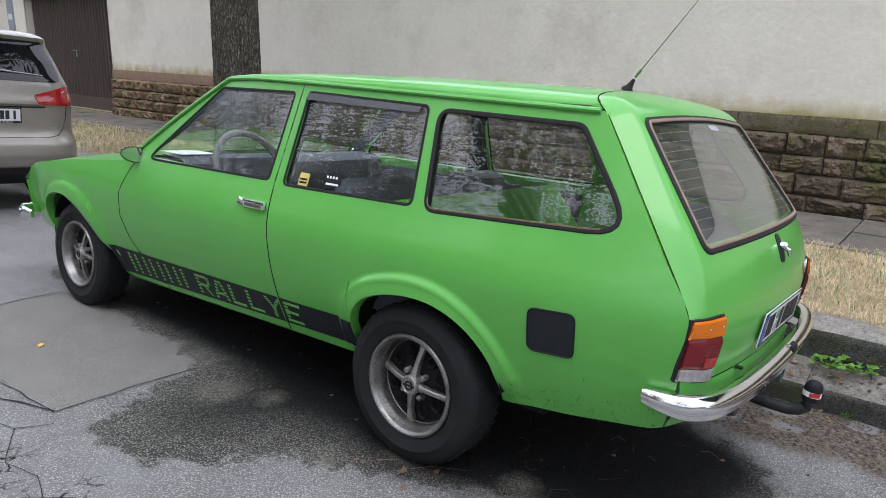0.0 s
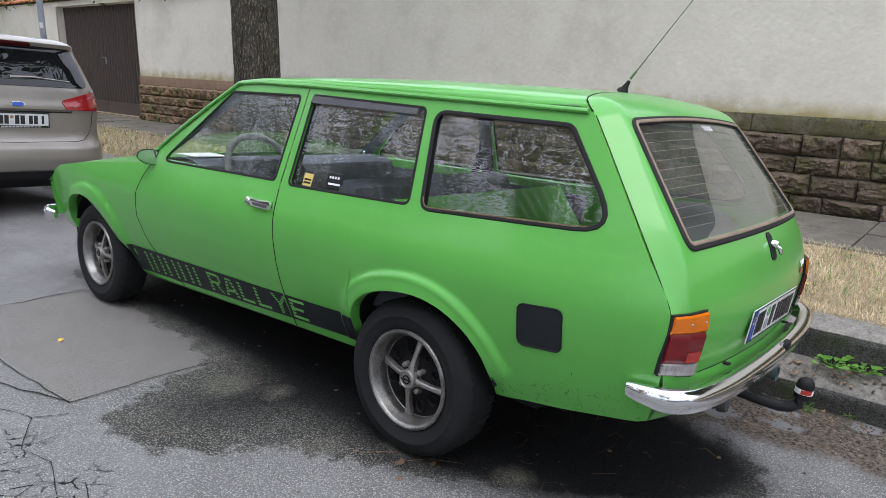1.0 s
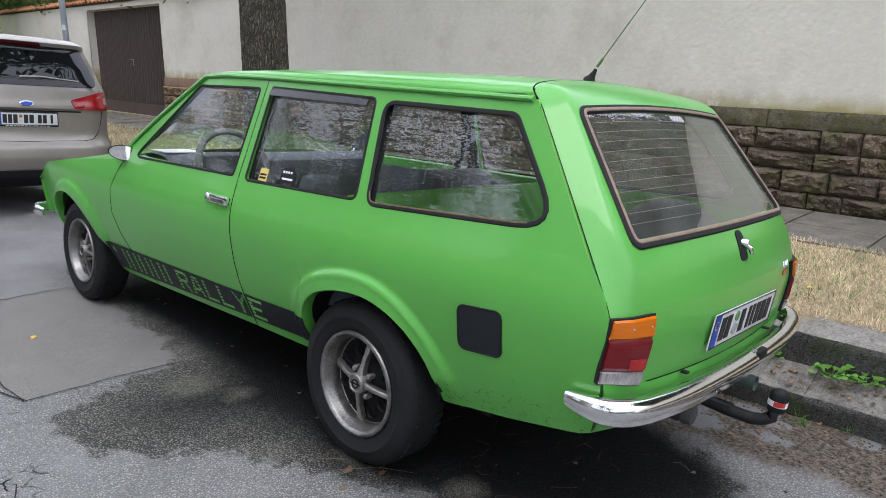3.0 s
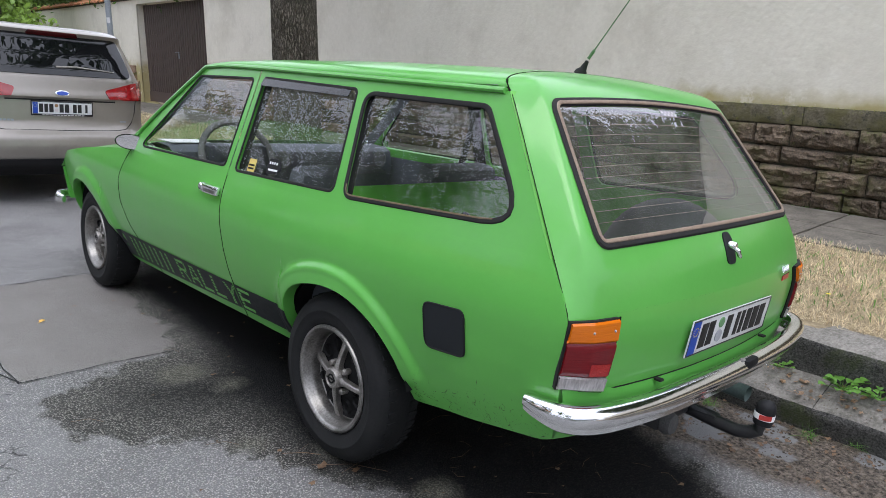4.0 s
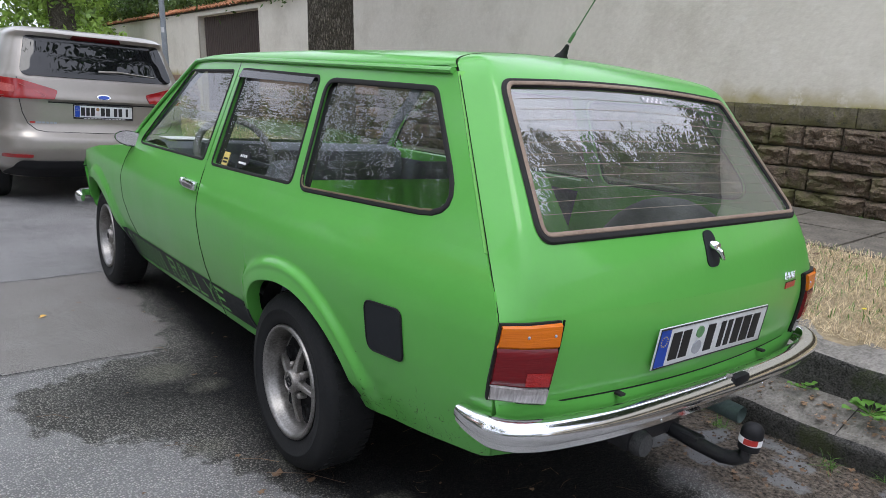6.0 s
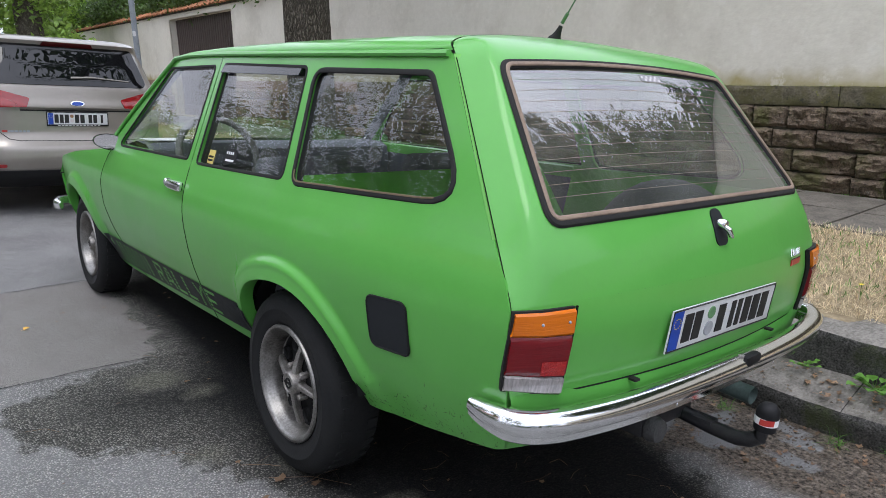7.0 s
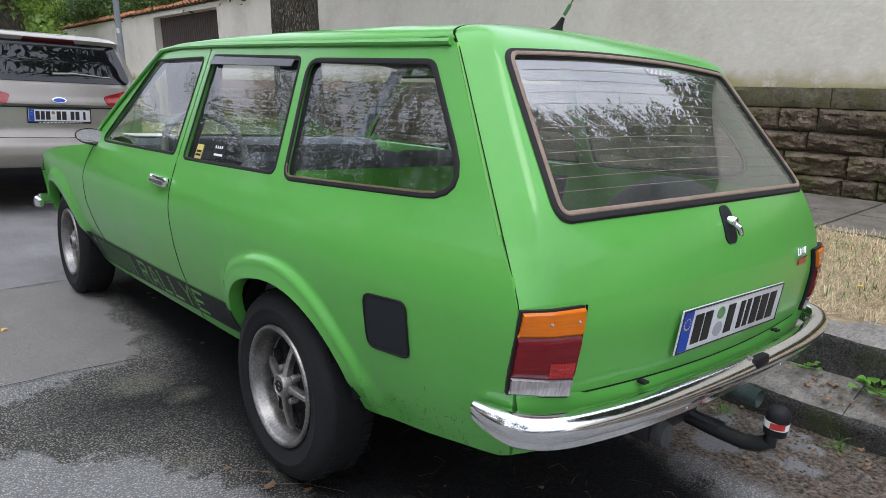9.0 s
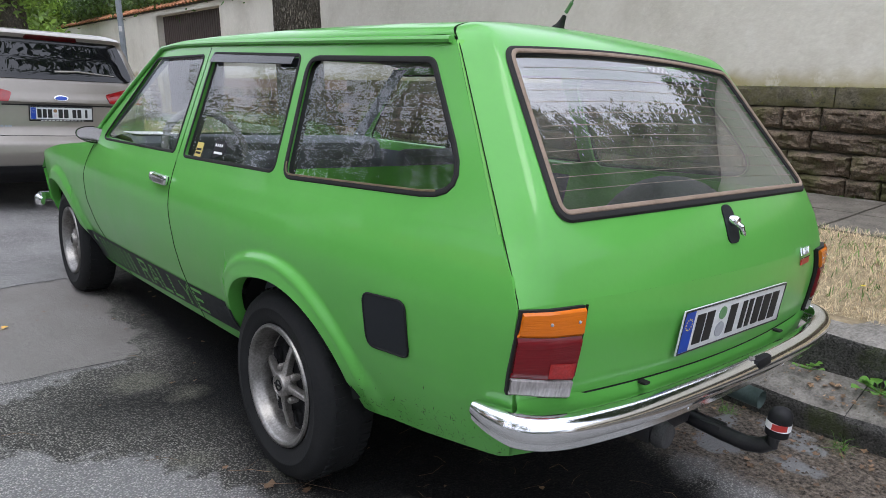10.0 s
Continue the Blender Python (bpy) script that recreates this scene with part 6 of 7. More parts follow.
def number_plate(parent, m, w, bars, frame_mat=INK):
    """A plate in its own plane: x across, z up, face towards -y. bars: (x0, x1) from its left end."""
    bm = bmesh.new()
    box(bm, (-w / 2, 0, 0), (w / 2, 0.004, 0.11), 0.002, m)
    plate = part("number_plate", bm, PLATE_W, parent, "white number plate with a blue end band")
    bm = bmesh.new()
    x0, x1, z1 = -w / 2 + 0.003, w / 2 - 0.003, 0.107
    tube(bm, [m @ Vector(p) for p in [(x0, -0.0005, 0.003), (x1, -0.0005, 0.003), (x1, -0.0005, z1), (x0, -0.0005, z1)]], 0.0022, 5, closed=True)
    part("plate_rim", bm, frame_mat, plate)
    bm = bmesh.new()
    box(bm, (-w / 2 + 0.005, -0.0012, 0.006), (-w / 2 + 0.046, 0.001, 0.104), 0, m)
    part("blue_band", bm, PLATE_B, plate, smooth=False)
    bm = bmesh.new()
    for k in range(12):
        a = 2 * math.pi * k / 12
        box(bm, (-w / 2 + 0.0255 + 0.013 * math.cos(a) - 0.0014, -0.0022, 0.074 + 0.013 * math.sin(a) - 0.0014), (-w / 2 + 0.0255 + 0.013 * math.cos(a) + 0.0014, -0.001, 0.074 + 0.013 * math.sin(a) + 0.0014), 0, m)
    part("star_ring", bm, STICK_Y, plate, smooth=False)
    for a, b in bars:
        bm = bmesh.new()
        box(bm, (-w / 2 + a, -0.0022, 0.018), (-w / 2 + b, -0.0008, 0.092), 0, m)
        part("bar", bm, INK, plate, "plain dark bar", smooth=False)
    return plate


pl = Matrix.Translation((0.001, -0.978, 0.590)) @ Matrix.Rotation(radians(7), 4, "X")
plate = number_plate(car, pl, 0.505, [(0.058, 0.094), (0.102, 0.136), (0.212, 0.246), (0.275, 0.296), (0.308, 0.329), (0.342, 0.376), (0.386, 0.424), (0.434, 0.470)])
for z, r_, matl in ((0.078, 0.016, surface("green_seal", (0.10, 0.25, 0.10), (0.16, 0.32, 0.14), rough=0.5)), (0.036, 0.019, surface("grey_seal", (0.30, 0.31, 0.34), (0.42, 0.43, 0.45), rough=0.5))):
    bm = bmesh.new()
    lathe(bm, [(r_, 0), (r_, 0.0026), (0, 0.0026)], 24, pl @ Matrix.Translation((-0.075, 0, z)) @ Matrix.Rotation(radians(-90), 4, "Z"))
    part("seal_disc", bm, matl, plate, "round plate seal")

BADGE = surface("badge_red", (0.35, 0.02, 0.02), (0.45, 0.04, 0.03), rough=0.3)
bm = bmesh.new()
tube(bm, [on_gate(0.385 + 0.006 * k, 0.757 + (0.012 if k % 2 else -0.006), 0.006) for k in range(14)], 0.0026, 6)
tube(bm, [on_gate(0.385 + 0.04 * k, 0.742, 0.006) for k in range(3)], 0.002, 6)
badge = part("badge", bm, CHROME, car, "slanted chrome badge above a red bar")
bm = bmesh.new()
pts = [on_gate(x, z, 0.004) for x, z in ((0.395, 0.722), (0.468, 0.722), (0.474, 0.738), (0.401, 0.738))]
bm.faces.new([bm.verts.new(p) for p in pts])
thicken(bm, 0.003)
part("badge_bar", bm, BADGE, badge, smooth=False)

WIRE = surface("heating_wire", (0.30, 0.25, 0.18), (0.44, 0.38, 0.29), rough=0.6)
for k in range(11):
    v = lerp(0.265, 0.59, k / 10)
    bm = bmesh.new()
    tube(bm, [tailgate(lerp(-0.82, 0.82, j / 14), v) + Vector((0, 0.006, 0.003)) for j in range(15)], 0.00042, 4)
    part("heating_wire", bm, WIRE, car, "thin brown heating wire in the glass")
bm = bmesh.new()
grid(bm, lambda u, v: tailgate(lerp(0.02, 0.19, u), lerp(0.238, 0.262, v)) + Vector((0, 0.0055, 0.002)), 6, 2)
film_ = part("window_sticker", bm, surface("worn_clear_film", (0.20, 0.20, 0.21), (0.30, 0.30, 0.31), rough=0.4), car, "small worn grey and white sticker at the top of the glass")
bm = bmesh.new()
for k in range(8):
    grid(bm, lambda u, v: tailgate(lerp(0.03, 0.046, u) + 0.019 * k, lerp(0.241, 0.249, v) + 0.009 * (k % 2)) + Vector((0, 0.0035, 0.001)), 1, 1)
part("print", bm, STICK_W, film_, smooth=False)
for x in (-0.33, 0.33):
    bm = bmesh.new()
    box(bm, (x - 0.010, -0.966, 0.537), (x + 0.010, -0.945, 0.544), 0.003)
    part("rubber_buffer", bm, RUBBER, car, "black rubber buffer")
bm = bmesh.new()
grid(bm, lambda u, v: tailgate(lerp(-0.83, 0.83, u), 1.0) + Vector((0, 0.003, -0.001 - 0.005 * v)), 30, 1)
part("tailgate_gap", bm, BLACK, car, "dark gap under the tailgate")

# Lamps on and behind the bumper, bumper bolts.
bm = bmesh.new()
box(bm, (0.0, -1.043, 0.514), (0.085, -1.000, 0.548), 0.012, Matrix.Translation((0.02, 0.010, -0.016)) @ Matrix.Rotation(0.04, 4, "Z"))
lampb = part("plate_lamp", bm, BLACK, car, "black number plate lamp on the bumper")
bm = bmesh.new()
lathe(bm, [(0.008, 0), (0.008, 0.005), (0.0, 0.006)], 14, Matrix.Translation((0.062, -1.012, 0.530)) @ Matrix.Rotation(radians(-90), 4, "Y"))
part("lamp_lens", bm, CLEAR, lampb)
for x, y, z in ((-0.713, -0.890, 0.494), (-0.24, -1.0155, 0.478), (0.24, -1.0155, 0.478), (0.713, -0.890, 0.494)):
    bm = bmesh.new()
    bmesh.ops.create_uvsphere(bm, u_segments=12, v_segments=8, radius=0.0058, matrix=Matrix.Translation((x, y, z)))
    part("bumper_bolt", bm, CHROME, car, "domed chrome bumper bolt")

# Front bumper corners.
bm = bmesh.new()
pts = [Vector((s_ * x, y, 0.44)) for s_, x, y in ((-1, 0.765, 2.86), (-1, 0.775, 2.95), (-1, 0.745, 3.05), (-1, 0.6, 3.11), (1, 0.0, 3.14), (1, 0.6, 3.11), (1, 0.745, 3.05), (1, 0.775, 2.95), (1, 0.765, 2.86))]
tube(bm, pts, [0.022] + [0.032] * 7 + [0.022], 10, flat=0.55, up=[(1, 0, 0)] * 2 + [(0, 1, 0)] * 5 + [(1, 0, 0)] * 2)
part("front_bumper", bm, CHROME, car, "chrome front bumper")

# Tow bar, exhaust.
bm = bmesh.new()
tube(bm, [(0.016, -0.60, 0.352), (0.016, -0.86, 0.345), (0.016, -0.98, 0.332), (0.017, -1.05, 0.330), (0.019, -1.082, 0.338), (0.021, -1.104, 0.354), (0.022, -1.112, 0.380)], [0.024, 0.022, 0.020, 0.020, 0.020, 0.020, 0.019], 14)
box(bm, (-0.19, -0.90, 0.325), (-0.11, -0.80, 0.385), 0.006)
box(bm, (-0.12, -0.90, 0.335), (0.045, -0.83, 0.372), 0.006)
box(bm, (-0.002, -0.985, 0.328), (0.042, -0.80, 0.352), 0.006)
tow = part("tow_bar", bm, surface("tow_bar_paint", (0.006, 0.007, 0.010), (0.022, 0.020, 0.020), scale=22, rough=0.32, rough_b=0.6, bump=0.001), car, "curved black painted tow bar")
bm = bmesh.new()
tube(bm, [(0.024, -1.112, 0.378), (0.024, -1.114, 0.400), (0.024, -1.116, 0.425), (0.024, -1.117, 0.436), (0.024, -1.117, 0.446), (0.024, -1.117, 0.450)], [0.027, 0.028, 0.028, 0.026, 0.018, 0.005], 18)
cap = part("tow_ball_cap", bm, BLACK, tow, "black rubber tow ball cap")
bm = bmesh.new()
tube(bm, [(0.024, -1.1135, 0.396), (0.024, -1.115, 0.414)], 0.0288, 20, cap=False)
part("cap_band", bm, STICK_W, cap, "white and red band with unreadable print")
bm = bmesh.new()
grid(bm, lambda u, v: Vector((0.024 + 0.0291 * math.cos(lerp(3.0, 4.25, u)), -1.1135 + 0.0291 * math.sin(lerp(3.0, 4.25, u)) - 0.0015 * v, lerp(0.397, 0.413, v))), 10, 1)
part("cap_mark", bm, BADGE, cap, "red patch on the band")
bm = bmesh.new()
lathe(bm, [(0.034, 0), (0.036, 0.012), (0.030, 0.03), (0.0, 0.032)], 18, Matrix.Translation((-0.15, -0.90, 0.345)) @ Matrix.Rotation(radians(-90), 4, "Z"))
part("tow_socket", bm, surface("worn_grey_plastic", (0.02, 0.02, 0.02), (0.09, 0.09, 0.09), scale=30, rough=0.6), tow, "round grey trailer socket")
bm = bmesh.new()
rings = tube(bm, [(0.20, -0.35, 0.40), (0.225, -0.7, 0.385), (0.222, -0.985, 0.370)], 0.026, 18, cap=False)
tube(bm, [(0.20, -0.35, 0.40), (0.225, -0.7, 0.385), (0.222, -0.984, 0.370)], 0.0235, 18, cap=False)
part("exhaust_pipe", bm, surface("exhaust_paint", (0.05, 0.075, 0.07), (0.10, 0.14, 0.13), scale=14, rough=0.5, rough_b=0.7), car, "dull green-grey exhaust pipe")

# ---- cabin ----
bm = bmesh.new()
box(bm, (-0.60, -0.86, 0.46), (0.60, 1.7, 0.48))
part("cabin_floor", bm, INTERIOR, car, "dark cabin floor", smooth=False)
for s in (-1, 1):
    bm = bmesh.new()
    grid(bm, lambda u, v: Vector((s * (half_width(lerp(-0.80, 0.10, u), BELT) - lerp(0.15, 0.045, v)), lerp(-0.80, 0.10, u), lerp(0.48, 0.90, v))), 18, 6)
    part("load_side_panel", bm, GREEN_IN, car, "bare green inner side panel")
    bm = bmesh.new()
    grid(bm, lambda u, v: Vector((s * (half_width(lerp(0.10, 1.75, u), BELT) - lerp(0.10, 0.050, v)), lerp(0.10, 1.75, u), lerp(0.48, 0.865, v))), 18, 6)
    part("door_card", bm, INTERIOR, car, "dark vinyl door card")
for s in (-1, 1):
    bm = bmesh.new()
    sill_at = lambda u, v: Vector((s * (half_width(lerp(-0.76, 1.68, u), BELT) - table([(0, 0.012), (0.35, 0.028), (0.65, 0.048), (1, 0.052)], v)), lerp(-0.76, 1.68, u), table([(0, 0.888), (0.35, 0.900), (0.65, 0.894), (1, 0.850)], v)))
    grid(bm, sill_at, 40, 8)
    part("inner_sill", bm, GREEN, car, "bright green painted inner window sill")
bm = bmesh.new()
grid(bm, lambda u, v: Vector((lerp(-0.60, 0.60, u), lerp(0.22, -0.12, v) + 0.006 * math.cos(u * 30 * math.pi) * math.sin(math.pi * v), lerp(0.895, 0.47, v))), 180, 8)
thicken(bm, 0.01)
bench = part("seat_back_panel", bm, GREEN_IN, car, "green ribbed sheet-metal seat back with an oval slot")
bm = bmesh.new()
disc(bm, rounded([(-0.05, 0.0), (0.0, 0.0), (0.0, 0.11), (-0.05, 0.11)], 0.024), lambda x, d: Vector((x, lerp(0.22, -0.12, 0.25) - d * 0.62 - 0.012, lerp(0.895, 0.47, 0.25) - d * 0.78)), 3)
part("slot", bm, BLACK, bench, "dark oval slot", smooth=False)
bm = bmesh.new()
box(bm, (-0.58, 0.0, -0.01), (0.58, 0.12, 0.46), 0.04, Matrix.Translation((0, 0.06, 0.47)) @ Matrix.Rotation(radians(-36), 4, "X") @ Matrix.Translation((0, 0.02, 0.02)))
part("rear_seat", bm, INTERIOR, car, "dark rear seat back")


def front_seat(x):
    bm = bmesh.new()
    box(bm, (-0.24, 0.62, 0.48), (0.24, 1.12, 0.62), 0.05)
    seat = part("front_seat", bm, INTERIOR, car, "dark vinyl front seat")
    bm = bmesh.new()
    box(bm, (-0.22, 0.0, 0.0), (0.22, 0.12, 0.38), 0.05, Matrix.Translation((0, 0.56, 0.54)) @ Matrix.Rotation(radians(14), 4, "X"))
    part("backrest", bm, INTERIOR, seat)
    seat.location = (x, 0, 0)
    return seat


front_seat(-0.34)
front_seat(0.34)
bm = bmesh.new()
prof = [(1.42, 0.70), (1.40, 0.80), (1.42, 0.885), (1.47, 0.905), (1.60, 0.912), (1.80, 0.880), (1.86, 0.86)]
grid(bm, lambda u, v: Vector((lerp(-0.66, 0.66, u), prof[round(v * 6)][0] + 0.03 * abs(2 * u - 1) ** 2, prof[round(v * 6)][1])), 16, 6)
dash = part("dashboard", bm, INTERIOR, car, "dark padded dashboard")
bm = bmesh.new()
box(bm, (-0.52, 1.37, 0.80), (-0.20, 1.50, 0.925), 0.03)
part("instrument_hood", bm, INTERIOR, dash)
for x in (-0.10, 0.54):
    bm = bmesh.new()
    lathe(bm, [(0.045, 0), (0.048, 0.008), (0.040, 0.012), (0.034, 0.004), (0.0, 0.006)], 24, Matrix.Translation((x, 1.402, 0.845)) @ Matrix.Rotation(radians(-90), 4, "Z"))
    part("air_vent", bm, surface("grey_plastic", (0.10, 0.10, 0.11), (0.16, 0.16, 0.17), rough=0.5), dash, "round grey air vent")
bm = bmesh.new()
box(bm, (-0.62, 1.56, 0.915), (-0.42, 1.74, 0.918), 0, Matrix())
part("paper_sheet", bm, surface("paper", (0.7, 0.7, 0.7), (0.78, 0.78, 0.77), rough=0.8), dash, "white sheet of paper on the dashboard", smooth=False)
# Steering wheel with a laced cover.
m = Matrix.Translation((-0.37, 1.36, 0.865)) @ Matrix.Rotation(radians(62), 4, "X")
bm = bmesh.new()
tube(bm, [m @ Vector((0.185 * math.cos(2 * math.pi * k / 96), 0.185 * math.sin(2 * math.pi * k / 96), 0)) for k in range(96)], [0.0175 if k % 3 else 0.0145 for k in range(96)], 10, closed=True)
wheel_rim = part("steering_wheel", bm, surface("grey_cord", (0.10, 0.10, 0.10), (0.25, 0.25, 0.24), scale=40, rough=0.8), car, "steering wheel with a grey wrapped cover")
bm = bmesh.new()
for a in (200, 340, 270):
    tube(bm, [m @ Vector((0, 0, -0.03)), m @ Vector((0.18 * math.cos(radians(a)), 0.18 * math.sin(radians(a)), 0))], 0.012, 8)
lathe(bm, [(0.05, -0.05), (0.05, -0.02), (0.04, -0.01), (0, -0.008)], 20, m @ Matrix.Rotation(radians(-90), 4, "Y"))
part("wheel_spokes", bm, INTERIOR, wheel_rim)
bm = bmesh.new()
tube(bm, [m @ Vector((0, 0, -0.03)), m @ Vector((0, 0, -0.22))], 0.022, 10)
part("steering_column", bm, INTERIOR, wheel_rim)
bm = bmesh.new()
box(bm, (-0.10, 1.15, 1.235), (0.10, 1.175, 1.285), 0.012)
part("interior_mirror", bm, BLACK, car, "black interior mirror")
# Dark pillar linings and belts, spare wheel under a cover in the load bay.
for s in (-1, 1):
    for ya, yb, w in ((0.735, 0.715, 0.085), (0.02, 0.075, 0.05)):
        bm = bmesh.new()
        grid(bm, lambda u, v: Vector((s * (cabin_x(lerp(ya, yb, v), lerp(0.87, 1.28, v)) - 0.040), lerp(ya, yb, v) + (u - 0.5) * w, lerp(0.87, 1.28, v))), 2, 8)
        part("pillar_lining", bm, BLACK if s < 0 or ya > 0.5 else GREEN_IN, car, "pillar lining")
for s in (-1, 1):
    bm = bmesh.new()
    grid(bm, lambda u, v: Vector((s * (cabin_x(lerp(1.78, 1.2, v), lerp(0.88, 1.27, v)) - 0.030), lerp(1.76, 1.17, v) + (u - 0.5) * 0.11, lerp(0.88, 1.27, v))), 2, 10)
    part("pillar_lining", bm, INTERIOR, car, "dark front pillar lining")
bm = bmesh.new()
tube(bm, [(0.56, 0.64, 1.24), (0.52, 0.66, 1.05), (0.50, 0.70, 0.85)], 0.022, 6, flat=0.12)
part("seat_belt", bm, BLACK, car, "dark seat belt")
bm = bmesh.new()
bmesh.ops.create_uvsphere(bm, u_segments=32, v_segments=16, radius=1.0, matrix=Matrix.Translation((0.47, -0.50, 0.64)) @ Matrix.Diagonal((0.27, 0.26, 0.28, 1)))
part("load_cover", bm, surface("dark_grey_vinyl", (0.035, 0.037, 0.042), (0.07, 0.073, 0.08), scale=10, rough=0.45, rough_b=0.6), car, "dark rounded vinyl cover in the load bay")
bm = bmesh.new()
grid(bm, lambda u, v: Vector((lerp(-0.555, 0.555, u), lerp(1.15, -0.48, v), 1.288 + 0.045 * math.cos((u - 0.5) * math.pi) - 0.012)), 12, 10)
part("headliner", bm, surface("headliner", (0.10, 0.10, 0.095), (0.15, 0.15, 0.14), rough=0.85), car, "grey cloth headliner")

# Dark gaps between the panels.
GAP = surface("panel_gap", (0.004, 0.006, 0.003), (0.010, 0.014, 0.008), scale=30, rough=0.9, spec=0.1)


def gap_line(pts, r=0.0024):
    bm = bmesh.new()
    tube(bm, pts, r, 6)
    part("panel_gap", bm, GAP, car, "dark gap between body panels")


for s in (-1, 1):
    gap_line([on_side(s, seam_a(z), z, -0.0006) for z in [0.262 + 0.602 * k / 40 for k in range(41)]])
    gap_line([on_side(s, seam_b(z), z, -0.0006) for z in [0.296 + 0.578 * k / 30 for k in range(31)]])
    gap_line([tailgate(s * 0.998, 0.80 * k / 40) + Vector((s * 0.0006, 0, 0)) for k in range(41)], 0.0013)
    gap_line([tailgate(s * lerp(0.782, 0.832, k / 12), lerp(0.81, 1.0, k / 12)) + Vector((0, -0.0006, 0)) for k in range(13)], 0.0028)
for s in (-1,):
    gap_line([tailgate(s * lerp(0.80, 0.998, k / 24), 0.0) + Vector((0, 0.0015, 0.0002)) for k in range(25)], 0.0009)


# ---- the silver-beige car parked ahead ----
MPV_LEVELS = [(0.22, 0.80, 5.72, 9.45), (0.32, 0.86, 5.57, 9.60), (0.48, 0.885, 5.52, 9.66), (0.58, 0.885, 5.53, 9.66), (0.64, 0.876, 5.575, 9.62), (0.70, 0.874, 5.60, 9.58), (0.90, 0.875, 5.605, 9.4), (0.935, 0.872, 5.60, 9.3), (1.0, 0.866, 5.625, 9.0), (1.10, 0.845, 5.65, 8.7), (1.16, 0.815, 5.675, 8.5), (1.30, 0.765, 5.75, 8.1), (1.45, 0.71, 5.845, 7.75), (1.50, 0.685, 5.80, 7.6), (1.535, 0.64, 5.86, 7.5), (1.558, 0.56, 6.05, 7.35), (1.572, 0.42, 6.4, 7.15), (1.578, 0.2, 6.7, 6.95)]
MPV_X = -0.12


def mpv_row(z):
    return [soft([(r[0], r[k]) for r in MPV_LEVELS], z, 0.012) for k in (1, 2, 3)]


def mpv_rear(x, z, proud=0.0):
    """The rear face of the car ahead at x (from its middle) and z."""
    w, yr, yf = mpv_row(z)
    ratio = min(0.999, abs(x) / w)
    mid, half_ = (yr + yf) / 2, (yf - yr) / 2
    return Vector((x, mid - half_ * (1 - ratio ** 6.5) ** (1 / 6.5) - proud, z))


mpv = thing("compact_car", ROAD @ Matrix.Translation((MPV_X, -0.37, 0.03)) @ Matrix.Translation((0, 5.6, 0)) @ Matrix.Rotation(radians(3), 4, "Z") @ Matrix.Translation((0, -5.6, 0)), "silver-beige modern compact car parked ahead at the kerb", "car")
SILVER = surface("silver_beige_paint", (0.27, 0.245, 0.215), (0.31, 0.282, 0.248), scale=4, rough=0.28, rough_b=0.34, metal=0.45, coat=0.6, fine=0.2)
DARKGLASS = surface("dark_tinted_glass", (0.004, 0.005, 0.006), (0.008, 0.008, 0.009), scale=2, rough=0.01, spec=0.5)
LAMP_RED = surface("lamp_red", (0.22, 0.004, 0.006), (0.34, 0.008, 0.01), scale=30, rough=0.12, rough_b=0.25, coat=0.8)
LAMP_PALE = surface("lamp_pale", (0.34, 0.05, 0.05), (0.5, 0.14, 0.13), scale=40, rough=0.15, coat=0.8)
bm = bmesh.new()
levels = sorted({round(0.22 + 0.02 * k, 3) for k in range(67)} | {1.55, 1.558, 1.565, 1.572, 1.578})
rows = []
for z in levels:
    w, yr, yf = mpv_row(z)
    mid, half_ = (yr + yf) / 2, (yf - yr) / 2
    row = []
    for k in range(96):
        a = 2 * math.pi * k / 96
        c_, s_ = math.cos(a), math.sin(a)
        e = 2 / 6.5
        row.append(bm.verts.new((w * math.copysign(abs(c_) ** e, c_), mid + half_ * math.copysign(abs(s_) ** e, s_), z)))
    rows.append(row)
for a, b in zip(rows, rows[1:]):
    for k in range(96):
        bm.faces.new((a[k], a[(k + 1) % 96], b[(k + 1) % 96], b[k]))
bm.faces.new(rows[-1])
bm.faces.new(rows[0][::-1])
part("body", bm, SILVER, mpv)


def rear_sheet(loop2, proud, depth, material, name, label="", steps=5, parent=None):
    bm = bmesh.new()
    disc(bm, [Vector(p) for p in loop2], lambda x, z: mpv_rear(x, z, proud), steps)
    thicken(bm, depth)
    return part(name, bm, material, parent or mpv, label)


